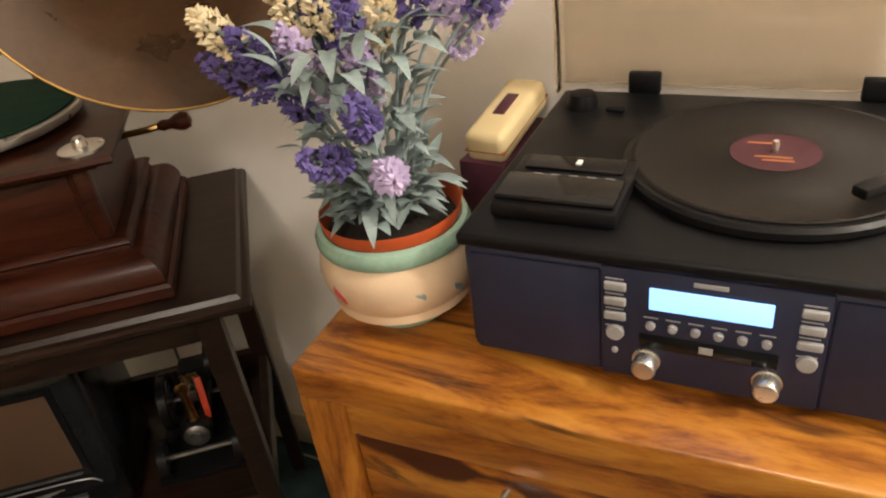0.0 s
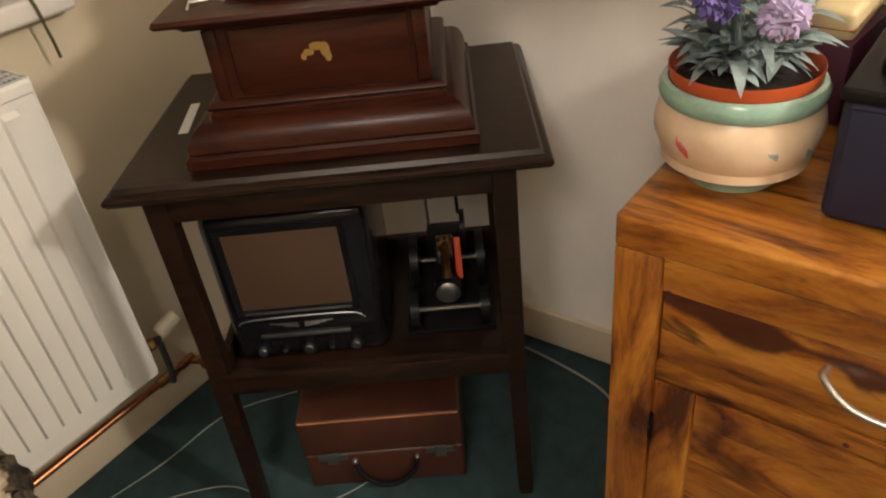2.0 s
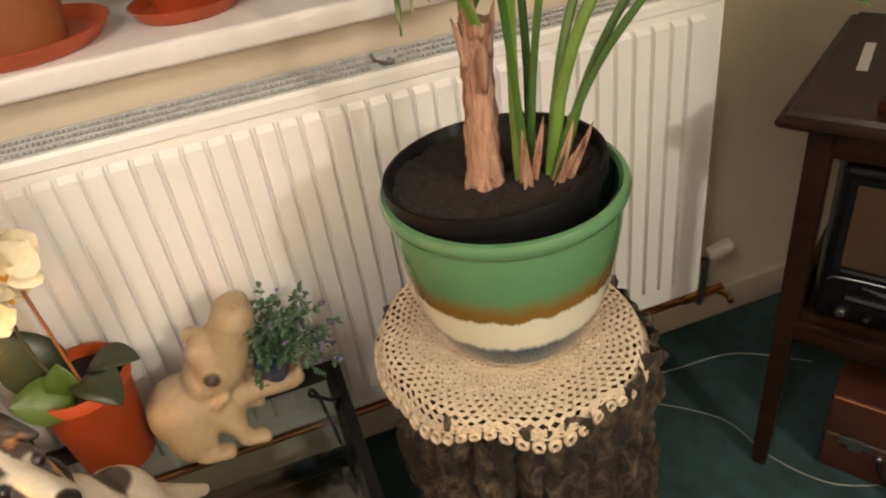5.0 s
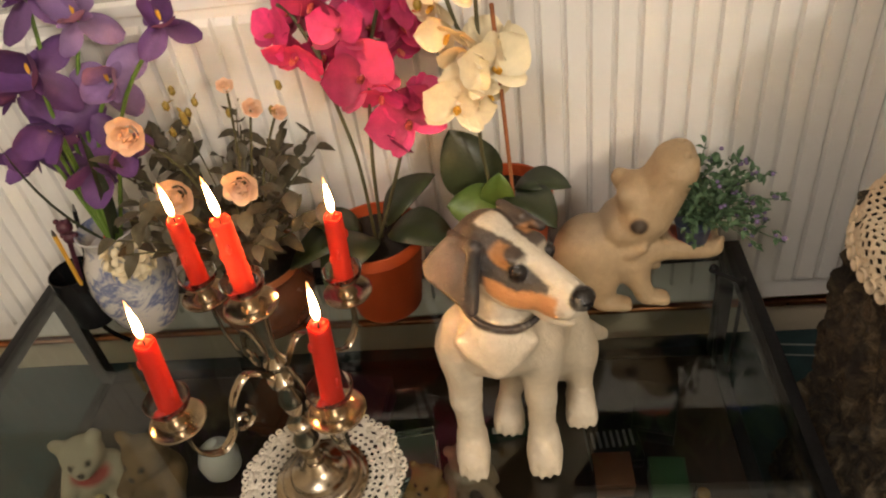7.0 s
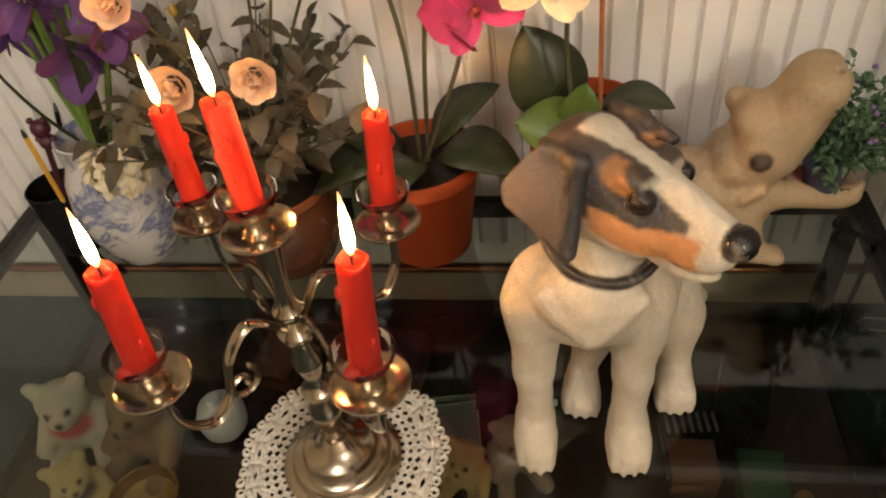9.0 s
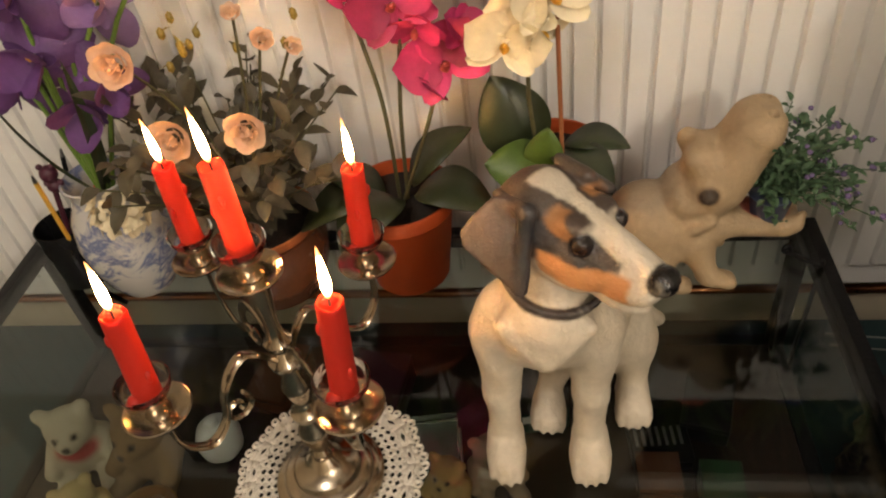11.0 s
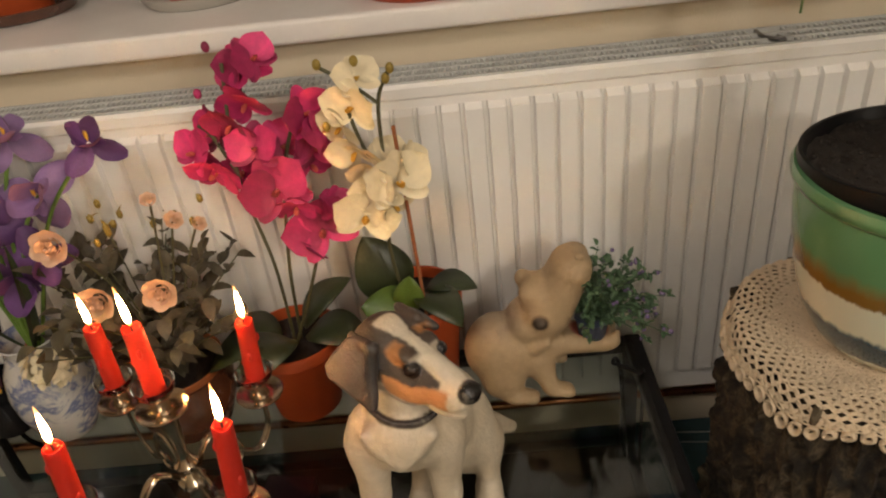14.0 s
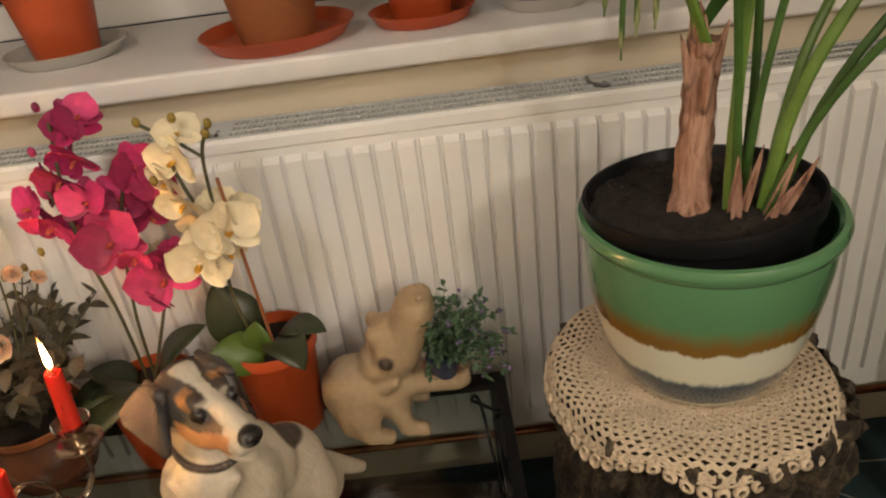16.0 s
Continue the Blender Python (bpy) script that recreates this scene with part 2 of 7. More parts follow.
M["hornpaint"] = mat("brown_horn_lacquer", (0.060, 0.031, 0.015), 0.30, 0.15, 0.5, 7, 0.1, 90, coat=0.3)
M["brass"] = mat("aged_brass", (0.45, 0.27, 0.09), 0.32, 1.0, 0.3, 30)
M["copper"] = mat("copper_pipe", (0.42, 0.17, 0.08), 0.3, 1.0, 0.35, 25)
M["gold"] = mat("gold_transfer", (0.34, 0.21, 0.055), 0.4, 0.4)
M["ironblack"] = mat("black_wrought_iron", (0.010, 0.010, 0.011), 0.45, 0.3, 0.3, bump=0.3)
M["steel"] = mat("dull_steel", (0.22, 0.22, 0.23), 0.35, 0.9, 0.3, 30)
M["redpaint"] = mat("red_enamel", (0.55, 0.06, 0.025), 0.4)
M["screen"] = mat("brown_tv_screen", (0.070, 0.042, 0.027), 0.22, var=0.05, scale=4, bump=0.0, coat=0.5)
M["paper"] = mat("white_paper", (0.75, 0.74, 0.73), 0.8, var=0.04)
M["cream_plastic"] = mat("cream_phone_plastic", (0.62, 0.50, 0.28), 0.4, var=0.06)
M["maroon"] = mat("maroon_box", (0.06, 0.010, 0.025), 0.5)
M["cable"] = mat("white_cable", (0.26, 0.27, 0.25), 0.5)
M["valvewhite"] = mat("white_valve_plastic", (0.62, 0.56, 0.46), 0.4)


def glass_mat(name, tint, rough=0.02):
    m, nt, nodes, links, bs = nodes_of(name)
    bs.inputs["Base Color"].default_value = (*tint, 1)
    bs.inputs["Transmission Weight"].default_value = 1.0
    bs.inputs["Roughness"].default_value = rough
    bs.inputs["IOR"].default_value = 1.45
    return m


M["glass"] = glass_mat("table_glass", (0.72, 0.79, 0.76))
M["smoke"] = glass_mat("smoked_acrylic", (0.93, 0.86, 0.76), 0.03)
M["cupglass"] = glass_mat("clear_wax_guard_glass", (0.97, 0.96, 0.93))


def emit(name, colour, strength):
    m, nt, nodes, links, bs = nodes_of(name)
    bs.inputs["Base Color"].default_value = (*colour, 1)
    bs.inputs["Emission Color"].default_value = (*colour, 1)
    bs.inputs["Emission Strength"].default_value = strength
    return m




def flame_mat():
    """Candle flame: a dull orange root and tip round a bright heart, by height."""
    m = emit("candle_flame", (1.0, 0.43, 0.13), 175)
    nodes, links = m.node_tree.nodes, m.node_tree.links
    bs = next(n for n in nodes if n.type == "BSDF_PRINCIPLED")
    tc = nodes.new("ShaderNodeTexCoord")
    sep = nodes.new("ShaderNodeSeparateXYZ")
    links.new(tc.outputs["Object"], sep.inputs[0])
    sc = nodes.new("ShaderNodeMath")
    sc.operation = "MULTIPLY"
    links.new(sep.outputs["Z"], sc.inputs[0])
    sc.inputs[1].default_value = 1 / 0.049
    r = ramp(nodes, [(0.0, (0.002, 0.002, 0.002)), (0.10, (0.006, 0.006, 0.006)), (0.26, (1, 1, 1)), (0.62, (1, 1, 1)), (0.82, (0.010, 0.010, 0.010)), (1.0, (0.0025, 0.0025, 0.0025))])
    links.new(sc.outputs[0], r.inputs[0])
    k = nodes.new("ShaderNodeMath")
    k.operation = "MULTIPLY"
    links.new(r.outputs[0], k.inputs[0])
    k.inputs[1].default_value = 760
    links.new(k.outputs[0], bs.inputs["Emission Strength"])
    return m


M["flame"] = flame_mat()
M["lcd"] = emit("lit_blue_display", (0.24, 0.50, 1.0), 1.35)


def banded_glaze():
    """Planter glaze: green over rust, cream, and a blue ring, by height, with a runny edge."""
    m, nt, nodes, links, bs = nodes_of("banded_planter_glaze")
    tc = nodes.new("ShaderNodeTexCoord")
    sep = nodes.new("ShaderNodeSeparateXYZ")
    links.new(tc.outputs["Object"], sep.inputs[0])
    n = noise_node(nodes, links, coords(nodes, links, (60, 60, 14)), 1.0, 4, 0.6)
    n2 = noise_node(nodes, links, coords(nodes, links, (7, 7, 4)), 1.0, 2, 0.5)
    ma = nodes.new("ShaderNodeMath")
    ma.operation = "MULTIPLY_ADD"
    links.new(n, ma.inputs[0])
    ma.inputs[1].default_value = 0.022
    links.new(sep.outputs["Z"], ma.inputs[2])
    mb = nodes.new("ShaderNodeMath")
    mb.operation = "MULTIPLY_ADD"
    links.new(n2, mb.inputs[0])
    mb.inputs[1].default_value = 0.02
    links.new(ma.outputs[0], mb.inputs[2])
    sc = nodes.new("ShaderNodeMath")
    sc.operation = "MULTIPLY"
    links.new(mb.outputs[0], sc.inputs[0])
    sc.inputs[1].default_value = 1 / 0.28
    cream, blue, rust, green = (0.66, 0.66, 0.53), (0.010, 0.050, 0.090), (0.21, 0.115, 0.022), (0.095, 0.225, 0.105)
    r = ramp(nodes, [(0.135, cream), (0.150, blue), (0.295, blue), (0.325, cream), (0.490, cream), (0.505, rust), (0.545, rust), (0.635, green)])
    links.new(sc.outputs[0], r.inputs[0])
    links.new(r.outputs[0], bs.inputs["Base Color"])
    bs.inputs["Roughness"].default_value = 0.16
    bs.inputs["Coat Weight"].default_value = 0.6
    bs.inputs["Coat Roughness"].default_value = 0.06
    add_bump(nodes, links, bs, n, 0.12)
    return m


M["planter"] = banded_glaze()
for key in ("darkwood", "mahogany", "black", "ironblack", "felt", "vinyl", "screen", "blackgloss"):
    for nd in M[key].node_tree.nodes:
        if nd.type == "BSDF_PRINCIPLED":
            nd.inputs["Specular IOR Level"].default_value = 0.30 if key == "darkwood" else 0.15
            nd.inputs["Coat Weight"].default_value *= 0.4


def painted(name, rough=0.55, bump=0.4, fine=220):
    """Hand-painted resin: colour from the mesh's own paint layer."""
    m, nt, nodes, links, bs = nodes_of(name)
    at = nodes.new("ShaderNodeAttribute")
    at.attribute_name = "paint"
    v = coords(nodes, links)
    n = noise_node(nodes, links, v, 90, 4, 0.6)
    hsv = nodes.new("ShaderNodeHueSaturation")
    mr = nodes.new("ShaderNodeMapRange")
    mr.inputs["To Min"].default_value, mr.inputs["To Max"].default_value = 0.80, 1.16
    links.new(n, mr.inputs["Value"])
    links.new(mr.outputs["Result"], hsv.inputs["Value"])
    links.new(at.outputs["Color"], hsv.inputs["Color"])
    links.new(hsv.outputs["Color"], bs.inputs["Base Color"])
    gl = nodes.new("ShaderNodeMapRange")
    gl.inputs["From Min"].default_value, gl.inputs["From Max"].default_value = 0.012, 0.030
    gl.inputs["To Min"].default_value, gl.inputs["To Max"].default_value = 0.14 if rough < 0.9 else rough, rough
    links.new(at.outputs["Color"], gl.inputs["Value"])
    links.new(gl.outputs["Result"], bs.inputs["Roughness"])
    add_bump(nodes, links, bs, noise_node(nodes, links, v, fine, 3, 0.6), bump)
    return m


for nd in M["vinyl"].node_tree.nodes:
    if nd.type == "MAP_RANGE":
        nd.inputs["To Min"].default_value, nd.inputs["To Max"].default_value = 0.27, 0.29
M["resin"] = painted("painted_resin", 0.5, 0.55, 300)
M["stone"] = painted("painted_stoneware", 0.62, 0.7)
M["plush"] = painted("soft_plush", 0.95, 1.0, 500)


# ---- mesh helpers ----
def thing(name, m, label, category, group="", kind=""):
    ob = new(name)
    ob.empty_display_size = 0.05
    ob.matrix_world = m
    return tagged(ob, label, category, group, kind)


def finish(name, bm, material, smooth=40):
    me = bpy.data.meshes.new(name)
    bmesh.ops.recalc_face_normals(bm, faces=bm.faces)
    bm.to_mesh(me)
    bm.free()
    for mm in (material if isinstance(material, (list, tuple)) else [material]):
        me.materials.append(mm)
    if smooth:
        me.shade_smooth()
        me.set_sharp_from_angle(angle=radians(smooth))
    return me


def part(name, bm, material, parent, label="", smooth=40, at=None):
    ob = new(name, finish(name, bm, material, smooth))
    ob.parent = parent
    if at is not None:
        ob.matrix_local = at
    return tagged(ob, label)


def solid(name, bm, material, m, label, category, group="", kind="", smooth=40):
    ob = new(name, finish(name, bm, material, smooth))
    ob.matrix_world = m
    return tagged(ob, label, category, group, kind)


def block(lo, hi, bev=0.003, seg=2, bm=None, m=None):
    b = bmesh.new()
    bmesh.ops.create_cube(b, size=1)
    s = [hi[i] - lo[i] for i in range(3)]
    for v in b.verts:
        v.co = Vector([(lo[i] + hi[i]) / 2 + v.co[i] * s[i] for i in range(3)])
    if bev:
        bmesh.ops.bevel(b, geom=b.edges[:] + b.verts[:], offset=min(bev, min(s) * 0.45), segments=seg, affect="EDGES", profile=0.5)
    if m is not None:
        b.transform(m)
    return b if bm is None else join(bm, b)


def join(bm, b):
    me = bpy.data.meshes.new("tmp")
    b.to_mesh(me)
    b.free()
    bm.from_mesh(me)
    bpy.data.meshes.remove(me)
    return bm


def lathe(profile, seg=40, bm=None, m=None, arc=1.0):
    b = bmesh.new()
    rings = []
    for r, z in profile:
        if r < 1e-5:
            rings.append([b.verts.new((0, 0, z))])
        else:
            rings.append([b.verts.new((r * math.cos(2 * math.pi * i / seg), r * math.sin(2 * math.pi * i / seg), z)) for i in range(seg)])
    for p, q in zip(rings, rings[1:]):
        for i in range(seg):
            j = (i + 1) % seg
            if len(p) == 1 and len(q) == 1:
                continue
            if len(p) == 1:
                b.faces.new((p[0], q[i], q[j]))
            elif len(q) == 1:
                b.faces.new((p[i], p[j], q[0]))
            else:
                b.faces.new((p[i], p[j], q[j], q[i]))
    if m is not None:
        b.transform(m)
    return b if bm is None else join(bm, b)


def smooth_line(pts, n=8):
    """Catmull-Rom through a few points."""
    pts = [Vector(p) for p in pts]
    out = []
    for i in range(len(pts) - 1):
        p0, p1, p2, p3 = pts[max(i - 1, 0)], pts[i], pts[i + 1], pts[min(i + 2, len(pts) - 1)]
        for k in range(n):
            t = k / n
            out.append(0.5 * ((2 * p1) + (p2 - p0) * t + (2 * p0 - 5 * p1 + 4 * p2 - p3) * t * t + (3 * p1 - p0 - 3 * p2 + p3) * t ** 3))
    out.append(pts[-1])
    return out


def tube(pts, radius, seg=8, bm=None, flat=1.0, closed=False):
    """A round rod along the points; radius is a number or one per point; flat squeezes it into a strap."""
    b = bmesh.new() if bm is None else bm
    pts = [Vector(p) for p in pts]
    n = len(pts)
    rad = [radius] * n if isinstance(radius, (int, float)) else [radius[min(len(radius) - 1, int(i * len(radius) / n))] if len(radius) != n else radius[i] for i in range(n)]
    rings, side = [], None
    for i, p in enumerate(pts):
        d = (pts[(i + 1) % n if closed else min(i + 1, n - 1)] - pts[(i - 1) if (closed or i) else 0]).normalized()
        if side is None:
            side = d.orthogonal().normalized()
        side = (side - d * side.dot(d)).normalized()
        up = d.cross(side)
        rings.append([b.verts.new(p + (side * math.cos(a) + up * math.sin(a) * flat) * rad[i]) for a in (2 * math.pi * k / seg for k in range(seg))])
    for i in range(n if closed else n - 1):
        p, q = rings[i], rings[(i + 1) % n]
        for k in range(seg):
            b.faces.new((p[k], p[(k + 1) % seg], q[(k + 1) % seg], q[k]))
    if not closed:
        b.faces.new(rings[0][::-1])
        b.faces.new(rings[-1])
    return b


def rect_loft(levels, bm=None, r=0.0):
    """Stacked rectangles (x0, x1, y0, y1, z), closed at both ends: mouldings with mitred corners."""
    b = bmesh.new()
    rings = [[b.verts.new(c) for c in ((x0, y0, z), (x1, y0, z), (x1, y1, z), (x0, y1, z))] for x0, x1, y0, y1, z in levels]
    for p, q in zip(rings, rings[1:]):
        for k in range(4):
            b.faces.new((p[k], p[(k + 1) % 4], q[(k + 1) % 4], q[k]))
    b.faces.new(rings[0][::-1])
    b.faces.new(rings[-1])
    return b if bm is None else join(bm, b)


def leaf(bm, base, way, up, length, width, droop=0.3, fold=0.25, n=8, tip=0.9, wave=0.0):
    """One blade: a midrib curve with two folded halves."""
    base, way, up = Vector(base), Vector(way).normalized(), Vector(up).normalized()
    side = way.cross(up).normalized()
    up = side.cross(way).normalized()
    rows = []
    for i in range(n + 1):
        t = i / n
        c = base + way * length * t * (1 - 0.12 * droop * t) - up * (droop * length * t * t) + up * (0.15 * length * math.sin(t * math.pi) * droop)
        w = width * math.sin(math.pi * min(1, (t * 0.96 + 0.04)) ** tip) ** 0.75
        h = fold * w + wave * width * math.sin(t * 17)
        rows.append([bm.verts.new(c - side * w / 2 + up * h), bm.verts.new(c), bm.verts.new(c + side * w / 2 + up * h)])
    for p, q in zip(rows, rows[1:]):
        bm.faces.new((p[0], p[1], q[1], q[0]))
        bm.faces.new((p[1], p[2], q[2], q[1]))
    return bm


def rounded_petal(bm, m, length, width, cup=0.25, n=5, notch=0.0):
    """A cupped, rounded petal that starts at the origin and grows along +y."""
    rows = []
    for i in range(n + 1):
        t = i / n
        w = width * (math.sin(math.pi * (0.10 + 0.86 * t)) ** 0.62)
        rows.append([bm.verts.new(m @ Vector((s * w / 2, length * t - abs(s) * notch * length * t * 0.2, cup * length * (t * t * 0.7 + 0.5 * s * s * w / width) + random.uniform(-1, 1) * 0.02 * length))) for s in (-1, -0.5, 0, 0.5, 1)])
    for p, q in zip(rows, rows[1:]):
        for k in range(4):
            bm.faces.new((p[k], p[k + 1], q[k + 1], q[k]))
    return bm


def solidify(ob, t):
    md = ob.modifiers.new("thickness", "SOLIDIFY")
    md.thickness, md.offset = t, 0
    return ob


# ---- forms from smoothly joined solids ----
def rot_of(v):
    return Vector(v).to_track_quat("Z", "Y").to_matrix()


def ball(c, r, rx=0, ry=0, rz=0):
    """An ellipsoid."""
    inv = np.array(Euler([radians(a) for a in (rx, ry, rz)]).to_matrix()).T
    c, r = np.array(c), np.array(r if hasattr(r, "__len__") else (r, r, r))

    def f(p):
        q = (p - c) @ inv.T / r
        k = np.linalg.norm(q, axis=-1)
        return (k - 1) * r.min() if r.min() == r.max() else k * (k - 1) / np.maximum(np.linalg.norm(q / r, axis=-1), 1e-9)
    return f


def limb(a, b, ra, rb):
    """A tapered round bar."""
    a, b = np.array(a, float), np.array(b, float)
    ab = b - a

    def f(p):
        t = np.clip(((p - a) @ ab) / (ab @ ab), 0, 1)
        return np.linalg.norm(p - a - t[..., None] * ab, axis=-1) - (ra + (rb - ra) * t)
    return f


def plate(pts, th):
    """Flat rounded slab over a convex outline of coplanar points."""
    P = np.array(pts)
    c = P.mean(0)
    n = np.linalg.svd(P - c)[2][2]
    Q = P - ((P - c) @ n)[:, None] * n

    def f(p):
        h = (p - c) @ n
        q = p - h[..., None] * n
        dmin, inside = None, None
        for a, b in zip(Q, np.roll(Q, -1, 0)):
            e = b - a
            t = np.clip(((q - a) @ e) / (e @ e), 0, 1)
            d = np.linalg.norm(q - a - t[..., None] * e, axis=-1)
            s = (q - a) @ np.cross(n, e)
            dmin = d if dmin is None else np.minimum(dmin, d)
            sg = np.sign((c - a) @ np.cross(n, e))
            inside = (s * sg > 0) if inside is None else inside & (s * sg > 0)
        d2 = np.where(inside, 0.0, dmin)
        return np.sqrt(d2 ** 2 + h ** 2) - th
    return f


def blend(p, forms, k):
    d = None
    for f in forms:
        e = f(p)
        if d is None:
            d = e
        else:
            h = np.clip(0.5 + 0.5 * (e - d) / k, 0, 1)
            d = e * (1 - h) + d * h - k * h * (1 - h)
    return d


def sculpt(name, forms, lo, hi, step, k, paint=None, cuts=()):
    """One closed skin over the blended solids (surface nets), with a paint layer."""
    ax = [np.arange(lo[i], hi[i] + step, step) for i in range(3)]
    g = np.stack(np.meshgrid(*ax, indexing="ij"), -1)
    d = blend(g, forms, k)
    for c in cuts:
        d = np.maximum(d, -c(g))
    s = d < 0
    n = np.array(d.shape) - 1
    cnt = np.zeros(n)
    acc = np.zeros((*n, 3))
    corner = [(i, j, l) for i in (0, 1) for j in (0, 1) for l in (0, 1)]

    def sub(arr, o):
        return arr[o[0]:o[0] + n[0], o[1]:o[1] + n[1], o[2]:o[2] + n[2]]
    for a in corner:
        for axis in range(3):
            if a[axis] == 0:
                b = tuple(a[i] + (i == axis) for i in range(3))
                da, db = sub(d, a), sub(d, b)
                cross = (da < 0) != (db < 0)
                t = np.where(cross, da / np.where(cross, da - db, 1), 0)
                for i in range(3):
                    acc[..., i] += np.where(cross, a[i] + (t if i == axis else 0), 0)
                cnt += cross
    live = cnt > 0
    idx = -np.ones(n, int)
    idx[live] = np.arange(live.sum())
    cells = np.argwhere(live)
    verts = np.array(lo) + step * (cells + acc[live] / cnt[live][:, None])
    faces = []
    for axis in range(3):
        u, v = (axis + 1) % 3, (axis + 2) % 3
        a = s[tuple(slice(0, -1) if i == axis else slice(1, -1) for i in range(3))]
        b = s[tuple(slice(1, None) if i == axis else slice(1, -1) for i in range(3))]
        for w in np.argwhere(a != b):
            base = w.copy()
            base[u] += 1
            base[v] += 1
            q = []
            for du, dv in ((0, 0), (-1, 0), (-1, -1), (0, -1)):
                c = base.copy()
                c[u] += du
                c[v] += dv
                if (c < 0).any() or (c >= n).any():
                    break
                q.append(idx[tuple(c)])
            if len(q) == 4 and min(q) >= 0:
                faces.append(q if a[tuple(w)] else q[::-1])
    me = bpy.data.meshes.new(name)
    me.from_pydata(verts.tolist(), [], faces)
    if paint is not None:
        col = me.color_attributes.new("paint", "FLOAT_COLOR", "POINT")
        rgb = paint(verts)
        col.data.foreach_set("color", np.hstack([rgb, np.ones((len(rgb), 1))]).ravel())
    me.shade_smooth()
    return me


def daub(rgb, p, form, colour, soft=0.004):
    """Paint a patch where the form covers the skin."""
    w = np.clip(0.5 - form(p) / (2 * soft), 0, 1)[:, None]
    return rgb * (1 - w) + np.array(colour) * w


# ---- room ----
def room():
    W, E_, S, N, H = -1.55, 2.6, -3.0, 1.06, 2.35
    t = 0.12
    solid("floor", block((W - t, S - t, FLOOR - 0.1), (E_ + t, N + t, FLOOR), 0), M["carpet"], Matrix(), "dark teal fitted carpet", "floor", kind="structure")
    solid("ceiling", block((W - t, S - t, H), (E_ + t, N + t, H + 0.1), 0), M["ceiling"], Matrix(), "white painted ceiling", "ceiling", kind="structure")
    solid("wall_north", block((W - t, N, FLOOR), (E_ + t, N + t, H), 0), M["wall_n"], Matrix(), "pale painted plaster wall", "wall", kind="structure")
    solid("wall_east", block((E_, S, FLOOR), (E_ + t, N, H), 0), M["wall"], Matrix(), "cream painted plaster wall", "wall", kind="structure")
    solid("wall_south", block((W - t, S - t, FLOOR), (E_ + t, S, H), 0), M["wall"], Matrix(), "cream painted plaster wall", "wall", kind="structure")
    b = block((W - t, S, FLOOR), (W, N, 0.905), 0)
    block((W - t, 0.56, 0.905), (W, N, H), 0, bm=b)
    block((W - t, S, 0.905), (W, -2.3, H), 0, bm=b)
    block((W - t, -2.3, 2.1), (W, 0.56, H), 0, bm=b)
    solid("wall_west", b, M["wall"], Matrix(), "cream painted wall below a wide window", "wall", kind="structure")
    rv = block((W - 0.45, 0.56, 0.905), (W - t, 0.62, 2.1), 0)
    block((W - 0.45, -2.36, 0.905), (W - t, -2.3, 2.1), 0, bm=rv)
    block((W - 0.45, -2.36, 2.1), (W - t, 0.62, 2.16), 0, bm=rv)
    block((W - 0.45, -2.36, 0.84), (W - t, 0.62, 0.902), 0, bm=rv)
    solid("window_reveal", rv, M["wall"], Matrix(), "cream plaster window reveal", "wall", kind="structure")
    solid("window_sill", block((W - 0.40, -2.29, 0.908), (W + 0.05, 0.55, 0.947), 0.008, 3), M["sill"], Matrix(), "deep white window sill board", "window sill", kind="structure")
    win = thing("window_1", pose(W - 0.40, 0, 0.947), "white framed window, dark night outside", "window", kind="structure")
    for a, c in (((-0.06, -2.29, 0), (0, 0.55, 0.07)), ((-0.06, -2.29, 1.08), (0, 0.55, 1.15)), ((-0.06, -2.29, 0.071), (0, -2.22, 1.079)), ((-0.06, 0.48, 0.071), (0, 0.55, 1.079)), ((-0.06, -0.9, 0.071), (0, -0.83, 1.079))):
        part("window_frame", block(a, c, 0.006), M["upvc"], win)
    pane = mat("night_glass", (0.006, 0.008, 0.012), 0.05, var=0.02, bump=0)
    for y0, y1 in ((-2.218, -0.902), (-0.828, 0.478)):
        part("pane", block((-0.04, y0, 0.071), (-0.03, y1, 1.079), 0), pane, win)
    for nm, lo, hi in (("baseboard_west", (W, S, FLOOR), (W + 0.016, N - 0.016, 0.055)), ("baseboard_north", (W, N - 0.016, FLOOR + 0.012), (E_, N, 0.075))):
        solid(nm, block(lo, hi, 0.006), M["skirting"], Matrix(), "cream gloss painted skirting board", "skirting", kind="structure")


room()


